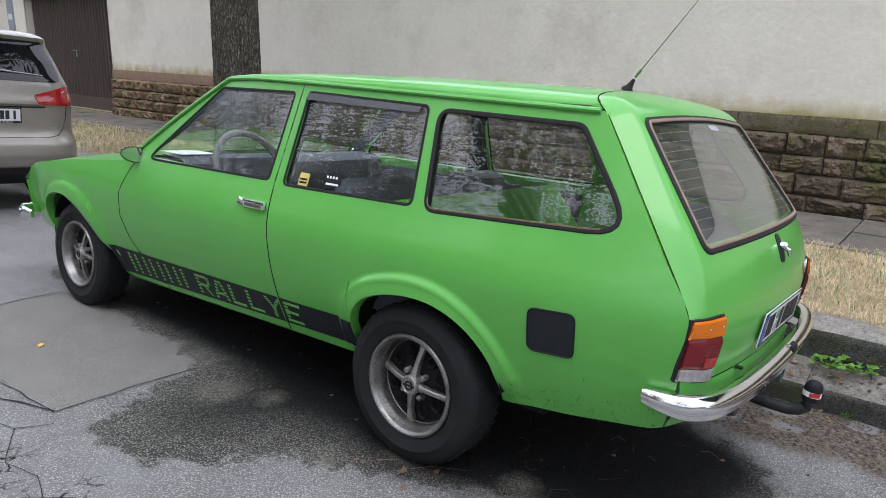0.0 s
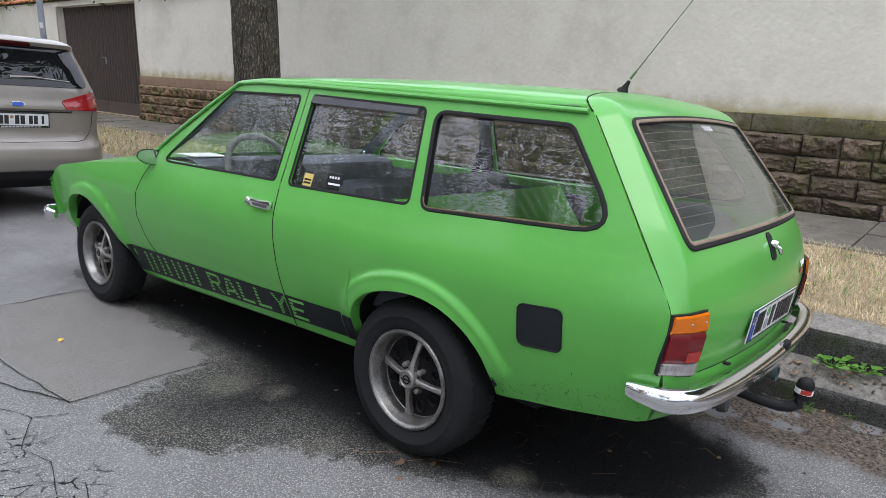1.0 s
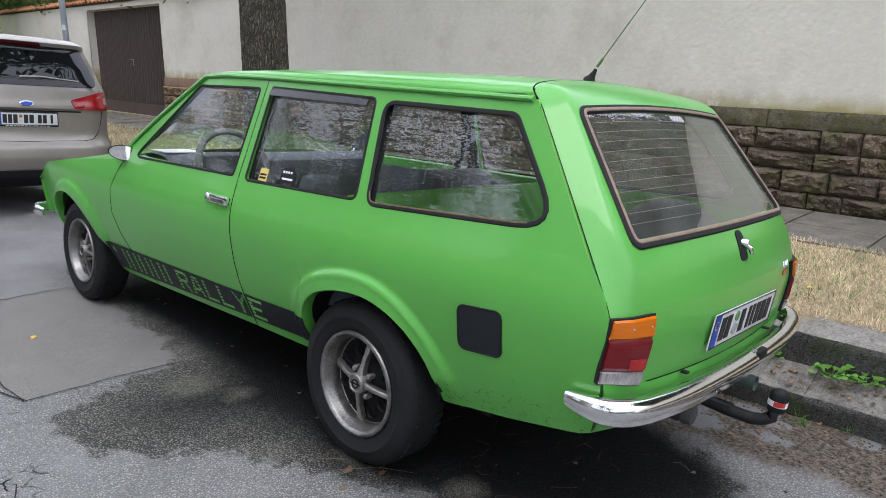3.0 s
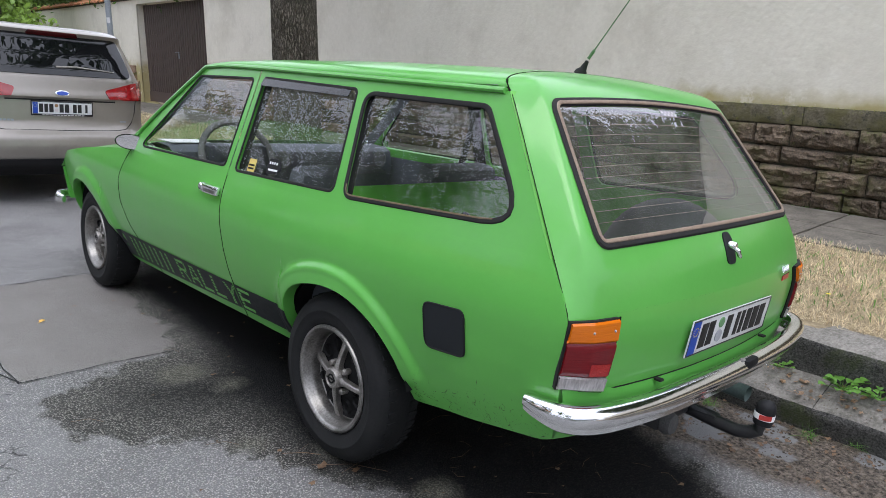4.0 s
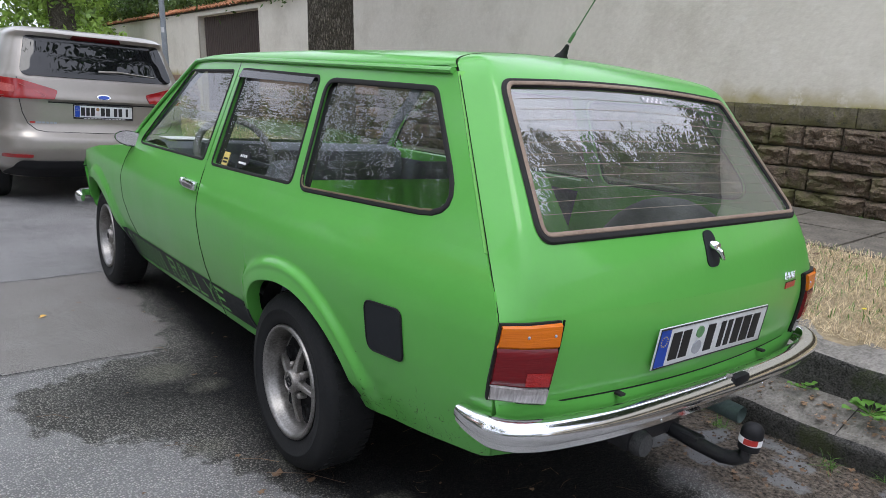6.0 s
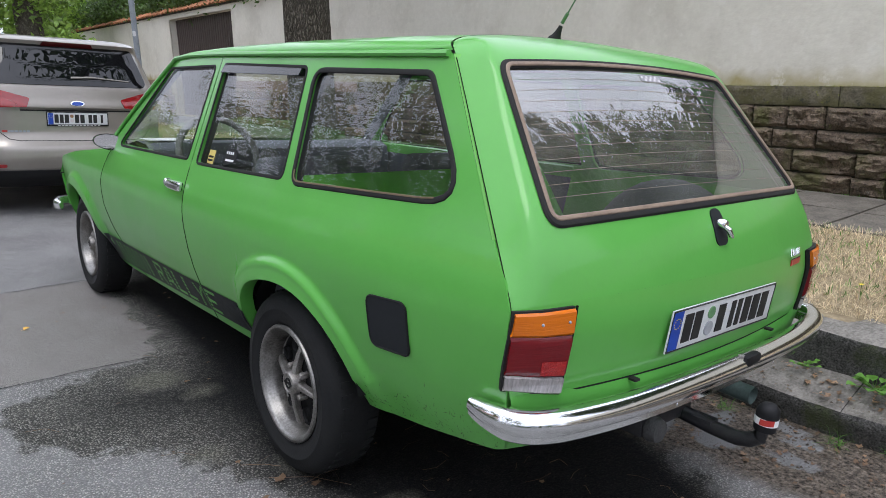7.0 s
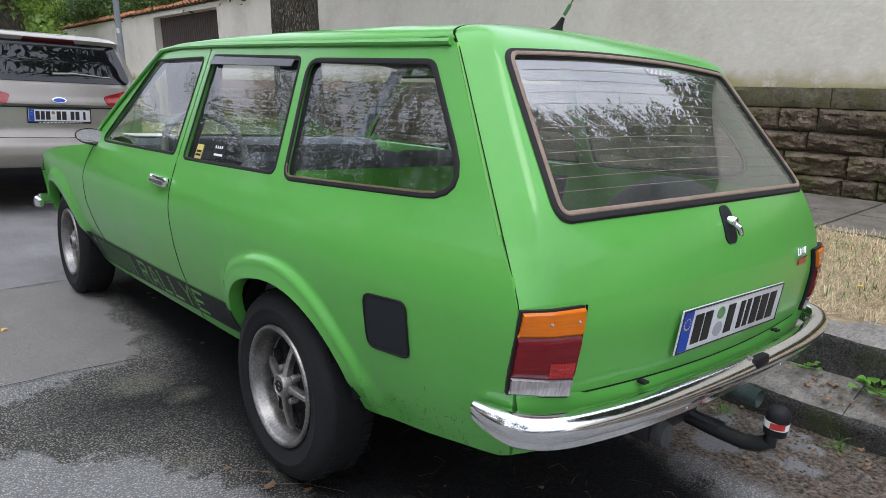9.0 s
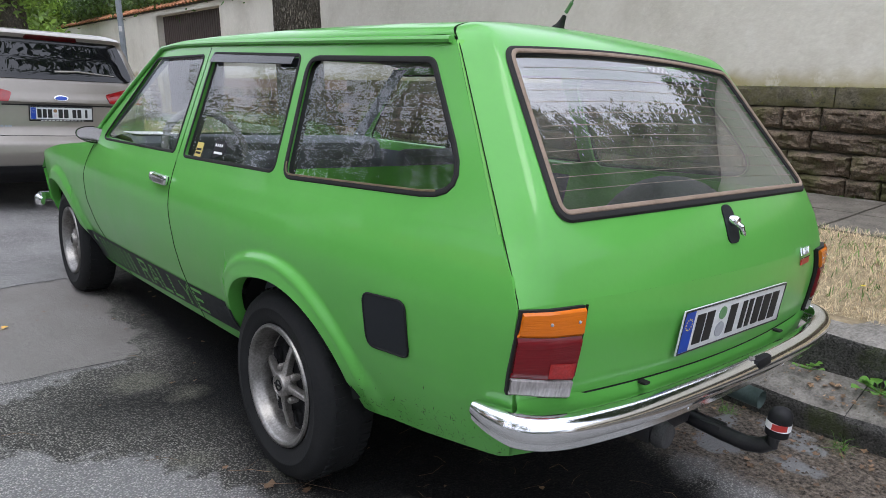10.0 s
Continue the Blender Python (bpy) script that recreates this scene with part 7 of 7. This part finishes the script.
rear_sheet(rounded([(-0.66, 1.120), (0.66, 1.120), (0.575, 1.468), (-0.575, 1.468)], [0.06, 0.06, 0.05, 0.05]), 0.004, 0.006, DARKGLASS, "rear_window", "dark tinted rear window", 10)
rear_sheet(rounded([(-0.22, 1.466), (0.22, 1.466), (0.20, 1.496), (-0.20, 1.496)], 0.012), 0.008, 0.012, surface("dark_red_lens", (0.05, 0.004, 0.005), (0.08, 0.006, 0.007), rough=0.15), "high_brake_lamp", "dark red high brake lamp")
for s in (-1, 1):
    lens = rear_sheet(rounded([(s * 0.866, 0.915), (s * 0.866, 1.10), (s * 0.66, 1.085), (s * 0.375, 1.005), (s * 0.41, 0.925)], [0.02, 0.03, 0.03, 0.02, 0.02]), 0.010, 0.02, LAMP_RED, "tail_lamp", "bright red wedge-shaped tail lamp", 6)
    bm = bmesh.new()
    tube(bm, [mpv_rear(s * x, z, 0.012) for x, z in ((0.84, 0.945), (0.50, 0.930), (0.475, 0.955), (0.66, 1.045), (0.80, 1.065))], 0.006, 6, flat=0.4)
    part("light_strip", bm, LAMP_PALE, lens, "pale light guide strip")
    bm = bmesh.new()
    disc(bm, rounded([(s * 0.82, 0.975), (s * 0.82, 1.05), (s * 0.70, 1.03), (s * 0.70, 0.97)], 0.02), lambda x, z: mpv_rear(x, z, 0.012), 3)
    part("lamp_reflector", bm, LAMP_PALE, lens, "pale lamp reflector")
    bm = bmesh.new()
    tube(bm, [mpv_rear(s * x, z, 0.0005) for x, z in ((0.675, 1.10), (0.672, 0.91), (0.655, 0.80), (0.62, 0.71), (0.56, 0.655), (0.48, 0.640), (0.0, 0.636))], 0.0035, 6)
    part("tailgate_seam", bm, BLACK, mpv, "dark tailgate seam")
    rear_sheet(rounded([(s * 0.80, 0.405), (s * 0.80, 0.438), (s * 0.60, 0.440), (s * 0.60, 0.415)], 0.01), 0.006, 0.008, LAMP_RED, "reflector", "red bumper reflector")
rear_sheet(rounded([(-0.79, 0.235), (0.79, 0.235), (0.70, 0.385), (-0.70, 0.385)], [0.03, 0.03, 0.07, 0.07]), 0.010, 0.012, BLACK, "diffuser", "dark plastic bumper insert", 8)
bm = bmesh.new()
grid(bm, lambda u, v: mpv_rear(lerp(-0.46, 0.46, u), 0.925 - 0.018 * v, 0.014 * (1 - v)), 20, 2)
part("grip_strip", bm, SILVER, mpv, "tailgate grip strip over the plate")
# Flat black strip standing in for the shadow line below the grip.
bm = bmesh.new()
grid(bm, lambda u, v: mpv_rear(lerp(-0.46, 0.46, u), 0.906 - 0.012 * v, 0.0015), 20, 1)
part("grip_shadow_gap", bm, BLACK, mpv, "black strip painted as the shadow under the grip")
bm = bmesh.new()
disc(bm, [Vector((0.058 * math.cos(2 * math.pi * k / 28), 0.963 + 0.023 * math.sin(2 * math.pi * k / 28))) for k in range(28)], lambda x, z: mpv_rear(x, z, 0.006), 2)
thicken(bm, 0.006)
oval = part("badge", bm, CHROME, mpv, "oval blue badge with a chrome rim")
bm = bmesh.new()
disc(bm, [Vector((0.049 * math.cos(2 * math.pi * k / 28), 0.963 + 0.017 * math.sin(2 * math.pi * k / 28))) for k in range(28)], lambda x, z: mpv_rear(x, z, 0.0145), 2)
thicken(bm, 0.003)
part("badge_face", bm, PLATE_B, oval)
mp = Matrix.Translation(mpv_rear(0.0, 0.775, 0.010) + Vector((-0.005, 0, 0))) @ Matrix.Rotation(radians(1), 4, "X")
pl2 = number_plate(mpv, mp, 0.50, [(0.055, 0.088), (0.098, 0.128), (0.138, 0.172), (0.222, 0.256), (0.266, 0.302), (0.335, 0.366), (0.376, 0.408), (0.44, 0.46)])
bm = bmesh.new()
box(bm, (-0.258, 0.001, -0.012), (0.258, 0.008, 0.118), 0.003, mp)
part("plate_holder", bm, BLACK, pl2, "black plate holder")
bm = bmesh.new()
for k in range(12):
    box(bm, (-0.17 + 0.03 * k, -0.0005, -0.009), (-0.15 + 0.03 * k, 0.002, -0.003), 0, mp)
part("holder_bars", bm, STICK_W, pl2, "pale bars on the plate holder", smooth=False)
for z, matl in ((0.078, surface("brown_seal", (0.25, 0.13, 0.06), (0.35, 0.2, 0.1), rough=0.5)), (0.038, surface("pale_seal", (0.55, 0.5, 0.5), (0.7, 0.62, 0.62), rough=0.5))):
    bm = bmesh.new()
    lathe(bm, [(0.015, 0), (0.015, 0.0026), (0, 0.0026)], 18, mp @ Matrix.Translation((-0.053, 0, z)) @ Matrix.Rotation(radians(-90), 4, "Z"))
    part("seal_disc", bm, matl, pl2, "round plate seal")
bm = bmesh.new()
for k, (a, b) in enumerate(((-0.56, -0.52), (-0.515, -0.49), (-0.482, -0.46), (-0.452, -0.43), (-0.424, -0.40))):
    grid(bm, lambda u, v: mpv_rear(lerp(a, b, u), lerp(0.712, 0.728, v), 0.004), 2, 1)
part("badge_bars", bm, STEEL, mpv, "small grey and red badge bars", smooth=False)
bm = bmesh.new()
grid(bm, lambda u, v: mpv_rear(lerp(-0.605, -0.568, u), lerp(0.712, 0.728, v), 0.004), 2, 1)
part("badge_bars", bm, BADGE, mpv, smooth=False)
bm = bmesh.new()
grid(bm, lambda u, v: mpv_rear(lerp(0.50, 0.56, u), lerp(0.715, 0.727, v), 0.004), 2, 1)
part("badge_bars", bm, STEEL, mpv, smooth=False)
bm = bmesh.new()
tube(bm, [mpv_rear(-0.02, 1.19, 0.012), mpv_rear(0.15, 1.20, 0.022), mpv_rear(0.48, 1.175, 0.016)], [0.011, 0.009, 0.005], 8)
part("wiper", bm, SILVER, mpv, "pale rear wiper arm")
for s in (-1, 1):
    bm = bmesh.new()
    def f(u, v):
        y, z = lerp(6.25, 8.2, u), lerp(1.13, lerp(1.42, 1.45, u), v)
        w = mpv_row(z)[0]
        yr = mpv_row(z)[1]
        return Vector((s * (w * (1 - (max(0, (8.0 - y) / 2.6 - 0.15)) ** 6 * 0.10) + 0.003), y, z))
    grid(bm, f, 14, 5)
    part("side_window", bm, DARKGLASS, mpv, "dark side window")
for y in (6.35, 8.84):
    for s in (-1, 1):
        ob = new("wheel")
        ob.parent = mpv
        ob.matrix_basis = Matrix.Translation((s * 0.775, y, 0.275)) @ (Matrix.Rotation(math.pi, 4, "Z") if s > 0 else Matrix())
        bm = bmesh.new()
        lathe(bm, [(0.2, 0.09), (0.28, 0.09), (0.305, 0.06), (0.305, -0.06), (0.28, -0.092), (0.21, -0.09), (0.2, -0.08)], 40)
        part("tyre", bm, TYRE, ob)
        bm = bmesh.new()
        lathe(bm, [(0.205, -0.082), (0.19, -0.08), (0.17, -0.05), (0.05, -0.06), (0, -0.06)], 32)
        part("rim", bm, ALLOY, ob, "silver alloy rim")


# ---- what stands behind the camera and over the wall, as the glass and chrome reflect it ----
def far_tree(at, h, r, seed, n, label, material=LEAF, size=0.075):
    t = thing("tree", Matrix.Translation(at), label, "tree", group="trees along the street")
    bm = bmesh.new()
    tube(bm, [(0, 0, -0.2), (0.03, 0, h * 0.2), (0.0, 0.05, h * 0.4)], [0.24, 0.18, 0.14], 12)
    part("trunk", bm, BARK, t)
    bm = bmesh.new()
    tips_ = limbs(bm, seed, (0, 0, h * 0.36), 7, r, h * 0.5, 0.11)
    part("limb", bm, BARK, t)
    rng_ = random.Random(seed)
    extra = [(rng_.gauss(0, r * 0.45), rng_.gauss(0, r * 0.45), h * rng_.uniform(0.26, 0.97)) for k in range(36)]
    leaves("crown", [tuple(q) for q in tips_] + extra, (0.34, 0.34, 0.26), n, size, material, t, seed, "dense leafy crown")
    return t


for k, (x, y, h, r) in enumerate(((-9.6, -9, 10, 3.4), (-9.2, -3, 10.5, 3.4), (-9.8, 3.5, 10, 3.4), (-9.4, 9.5, 10, 3.4), (-9.6, 14.5, 8.6, 3.0), (-9.2, 19.5, 7.0, 2.6), (-9.8, 25, 6.2, 2.4), (-9.4, 31, 6.6, 2.4), (-9.6, 37, 7.2, 2.6))):
    far_tree((x, y, 0.15), h, r, 40 + k, 6500, "leafy street tree on the other side of the road", LEAF, 0.11)
for k, (x, y, h, r) in enumerate(((9.0, -6.6, 8.6, 2.2), (8.6, 1.6, 4.4, 1.4), (9.6, 5.5, 5.0, 1.7), (9.4, 9.5, 5.2, 1.8))):
    far_tree((x, y, 0.3), h, r, 60 + k, 6000, "leafy garden tree behind the wall", LEAF_LIGHT if k % 2 else LEAF, 0.1)

# Tall shrubs behind the wall, highest towards the rear, with loose upright shoots.
rng = random.Random(77)
skyline = [(-9, 10.5), (-5, 10.0), (-4.2, 8.8), (-3.6, 7.7), (-2.9, 6.5), (-2.3, 5.6), (-1.9, 4.9), (-1.5, 4.1), (-1.15, 3.9), (-0.8, 4.2), (-0.3, 3.9), (0.4, 4.4), (2, 4.2), (7, 3.8)]
centres, shoots = [], []
for k in range(900):
    y = rng.uniform(-8.5, 4)
    centres.append((rng.uniform(6.0, 6.9), y, rng.uniform(0.6, table(skyline, y) - 0.35)))
for k in range(90):
    y = rng.uniform(-5, 3)
    top_ = table(skyline, y)
    for j in range(5):
        shoots.append((rng.uniform(6.1, 6.5), y + 0.03 * j, top_ - 0.35 + 0.16 * j + rng.uniform(-0.1, 0.1)))
core = [(rng.uniform(6.7, 7.4), y_, rng.uniform(0.5, table(skyline, y_) - 0.75)) for y_ in [rng.uniform(-9, 5) for k in range(500)]]
tagged(leaves("hedge_core", core, (0.2, 0.3, 0.22), 110000, 0.15, IVY, None, 80), "dense dark inner foliage of the garden shrubs", "hedge")
hedge_2 = leaves("garden_hedge", centres, (0.24, 0.24, 0.24), 120000, 0.055, IVY, None, 78)
tagged(hedge_2, "tall dense garden shrubs behind the wall", "hedge")
hedge_3 = leaves("hedge_shoots", shoots, (0.05, 0.05, 0.10), 14000, 0.035, IVY, None, 79)
tagged(hedge_3, "loose upright leafy shoots on the garden shrubs", "hedge")

house = thing("house", Matrix.Translation((-15.5, 12.0, 0.1)), "plain pale rendered two-storey house with dark windows", "house")
bm = bmesh.new()
box(bm, (-6, -7, 0), (0, 7, 5.6))
part("wall", bm, surface("house_render", (0.55, 0.54, 0.51), (0.63, 0.62, 0.59), scale=1.5, rough=0.9), house, smooth=False)
bm = bmesh.new()
vs_ = [bm.verts.new(p) for p in ((-6.3, -7.3, 5.5), (0.3, -7.3, 5.5), (-3, -7.3, 8.2), (-6.3, 7.3, 5.5), (0.3, 7.3, 5.5), (-3, 7.3, 8.2))]
for f_ in ((0, 1, 2), (3, 5, 4), (1, 4, 5, 2), (0, 2, 5, 3), (0, 3, 4, 1)):
    bm.faces.new([vs_[i] for i in f_])
part("roof", bm, TILE, house, smooth=False)
for i in range(5):
    for z in (1.0, 3.6):
        bm = bmesh.new()
        box(bm, (0.0, -6 + 2.6 * i, z), (0.03, -4.9 + 2.6 * i, z + 1.35), 0.01)
        win = part("window", bm, STICK_W, house, "white window frame", smooth=False)
        bm = bmesh.new()
        box(bm, (0.02, -5.92 + 2.6 * i, z + 0.08), (0.036, -4.98 + 2.6 * i, z + 1.27))
        part("pane", bm, DARKGLASS, win, "dark window pane", smooth=False)

# Unseen hedges across the street and behind, added to block low sky light.
rng = random.Random(91)
far_side = [(-12.6 + rng.uniform(-0.5, 0.5), rng.uniform(-30, 60), rng.uniform(0.3, 3.0)) for k in range(700)]
tagged(leaves("street_hedge", far_side, (0.4, 0.5, 0.4), 16000, 0.22, IVY, None, 92), "unseen dark hedge added along the far side to block low sky light", "hedge")
behind = [(rng.uniform(-26, 5), -24 + rng.uniform(-0.6, 0.6), rng.uniform(0.3, 5.0)) for k in range(560)]
tagged(leaves("street_hedge", behind, (0.5, 0.4, 0.4), 34000, 0.15, IVY, None, 93), "unseen dark shrubs added at the street's end to block low sky light", "hedge")


# ---- many pieces: kerbs, pavement slabs, plinth stones ----
def rough_block(seed, l, h, d, amp, nu=6, nv=4):
    """A stone of unit length scale with a rough front (towards -x), l along y, h along z."""
    bm = bmesh.new()
    def f(u, v):
        e = min(u, 1 - u) * l
        g = min(v, 1 - v) * h
        edge = min(1, min(e, g) / 0.02)
        dep = amp * (0.75 + 1.1 * noise.noise((u * l * 8, v * h * 12, seed * 7.3)) + 0.8 * abs(noise.noise((u * l * 19, v * h * 26, seed * 3.1))) + 0.55 * noise.noise((u * l * 45, v * h * 50, seed * 5.1)) + 0.5 * (v - 0.5)) * edge
        wob = 0.011 * noise.noise((u * 6, v * 6, seed + 40)) * min(1, amp / 0.03)
        return Vector((-dep, (u - 0.5) * l + wob, (v - 0.5) * h + wob))
    vs_ = grid(bm, f, nu, nv)
    rim = [vs_[i][0] for i in range(nu + 1)] + [vs_[nu][j] for j in range(1, nv + 1)] + [vs_[i][nv] for i in range(nu - 1, -1, -1)] + [vs_[0][j] for j in range(nv - 1, 0, -1)]
    backv = [bm.verts.new((d, v.co.y, v.co.z)) for v in rim]
    for i in range(len(rim)):
        bm.faces.new((rim[i], rim[(i + 1) % len(rim)], backv[(i + 1) % len(rim)], backv[i]))
    return bm


def piece(name, mesh, parent, at, scale=(1, 1, 1), rot=(0, 0, 0)):
    ob = new(name, mesh)
    ob.parent = parent
    ob.location, ob.scale, ob.rotation_euler = at, scale, rot
    return ob


def mesh_of(bm, name, material, smooth=True):
    mesh = bpy.data.meshes.new(name)
    bmesh.ops.recalc_face_normals(bm, faces=bm.faces)
    bm.to_mesh(mesh)
    bm.free()
    mesh.materials.append(material)
    if smooth:
        mesh.shade_smooth()
        mesh.set_sharp_from_angle(angle=radians(40))
    return mesh


plinth = bpy.data.objects["wall_plinth_near"]
plinth_far = bpy.data.objects["wall_plinth_far"]
STONES = [mesh_of(rough_block(k, 0.36, 0.15, 0.03, 0.034, 20, 11), "stone", STONE) for k in range(14)]
WARM_STONES = [mesh_of(rough_block(70 + k, 0.36, 0.15, 0.03, 0.04, 14, 8), "stone", STONE_WARM) for k in range(8)]
WARM_BANDS = [mesh_of(rough_block(90 + k, 0.9, 0.14, 0.04, 0.005, 10, 3), "band_stone", BAND_WARM) for k in range(3)]
BANDS = [mesh_of(rough_block(50 + k, 0.9, 0.14, 0.04, 0.010, 30, 6), "band_stone", BAND) for k in range(4)]
rng = random.Random(12)
heights = [0.135, 0.170, 0.145, 0.170]
for wall_ob, ya, yb, dense in ((plinth, -2.6, GATE_Y0 - 0.02, True), (plinth_far, GATE_Y1 + 0.3, 18, True)):
    z = BASE
    for row, h in enumerate(heights):
        y = ya - rng.uniform(0, 0.2)
        while y < yb - 0.08:
            l_ = rng.uniform(0.22, 0.52) if y < 6.2 else rng.uniform(0.15, 0.30)
            l_ = min(l_, yb - y)
            m_ = rng.choice(STONES if y < 6.2 or (y < 7.4 and rng.random() < 0.5) else WARM_STONES)
            piece("stone", m_, wall_ob, (3.775 + rng.uniform(-0.006, 0.006), y + l_ / 2, z + h / 2), (rng.uniform(0.8, 1.3), (l_ - 0.010) / 0.36, (h - rng.uniform(0.006, 0.016)) / 0.15), (rng.uniform(-0.035, 0.035), 0, 0))
            y += l_
        z += h
    y = ya
    while y < yb - 0.05:
        l_ = min(rng.uniform(0.7, 1.15), yb - y)
        piece("band_stone", rng.choice(BANDS if y < 6.2 else WARM_BANDS), wall_ob, (3.768, y + l_ / 2, (BANDZ + PLINTH) / 2), (1, (l_ - 0.006) / 0.9, 1.0))
        y += l_

kerb = thing("kerb", Matrix(), "weathered grey stone kerb in two steps", "kerb", kind="structure")


def kerb_stone(seed, l, w, h, slope):
    bm = bmesh.new()
    n = 12
    prof = [(0.012, -0.16), (0.004, -0.05), (0.0, h - 0.03), (0.010, h - 0.008), (0.03, h), (w * 0.5, h + slope * w * 0.5), (w, h + slope * w)]
    rows = []
    for i in range(n + 1):
        y = l * i / n
        e = 0.005 if i in (0, n) else 0
        rows.append([bm.verts.new((x + 0.012 * noise.noise((y * 6, x * 9, zz * 9 + seed)) + e, y, zz + 0.009 * noise.noise((y * 5, x * 8, seed + 9)) - e)) for x, zz in prof])
    for a, b in zip(rows, rows[1:]):
        for j in range(len(prof) - 1):
            bm.faces.new((a[j], b[j], b[j + 1], a[j + 1]))
    bm.faces.new(rows[0])
    bm.faces.new(rows[-1])
    return bm


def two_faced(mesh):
    """Front and end faces get the darker pebbly stone, tops the paler worn stone."""
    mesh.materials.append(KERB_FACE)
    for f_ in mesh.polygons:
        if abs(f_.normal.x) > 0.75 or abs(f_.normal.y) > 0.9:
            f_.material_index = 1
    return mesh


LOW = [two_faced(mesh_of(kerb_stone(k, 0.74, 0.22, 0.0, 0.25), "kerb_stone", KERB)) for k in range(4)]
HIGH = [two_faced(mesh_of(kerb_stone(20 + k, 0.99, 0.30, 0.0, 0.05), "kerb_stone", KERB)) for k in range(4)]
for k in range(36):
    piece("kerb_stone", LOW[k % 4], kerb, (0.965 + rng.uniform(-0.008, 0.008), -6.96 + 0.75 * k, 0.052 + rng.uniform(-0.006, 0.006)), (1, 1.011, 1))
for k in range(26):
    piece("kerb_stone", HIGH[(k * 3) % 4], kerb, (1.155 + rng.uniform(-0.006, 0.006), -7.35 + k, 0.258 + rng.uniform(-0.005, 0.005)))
for name, x0, x1, top in (("kerb_bed", 0.99, 1.2, 0.03), ("kerb_bed", 1.19, 1.5, 0.24)):
    bm = bmesh.new()
    box(bm, (x0, -60, -0.3), (x1, 60, top))
    part(name, bm, MORTAR, kerb, "dark earth bed under the kerb stones", smooth=False)

pavement = thing("pavement", Matrix(), "pavement of grey concrete slabs with mossy joints", "pavement", kind="structure")
bm = bmesh.new()
grid(bm, lambda u, v: Vector((lerp(0.004, 0.556, u), lerp(0.004, 0.586, v), 0.003 * noise.noise((u * 3, v * 3, 5)))), 4, 4)
thicken(bm, 0.03)
SLABM = mesh_of(bm, "slab", SLAB)
for i in range(2):
    for k in range(42):
        piece("slab", SLABM, pavement, (2.61 + 0.565 * i, -7.31 + 0.595 * k, 0.338 + rng.uniform(-0.003, 0.004)), (1, 1, 1), (rng.uniform(-0.006, 0.006), rng.uniform(-0.006, 0.006), 0))
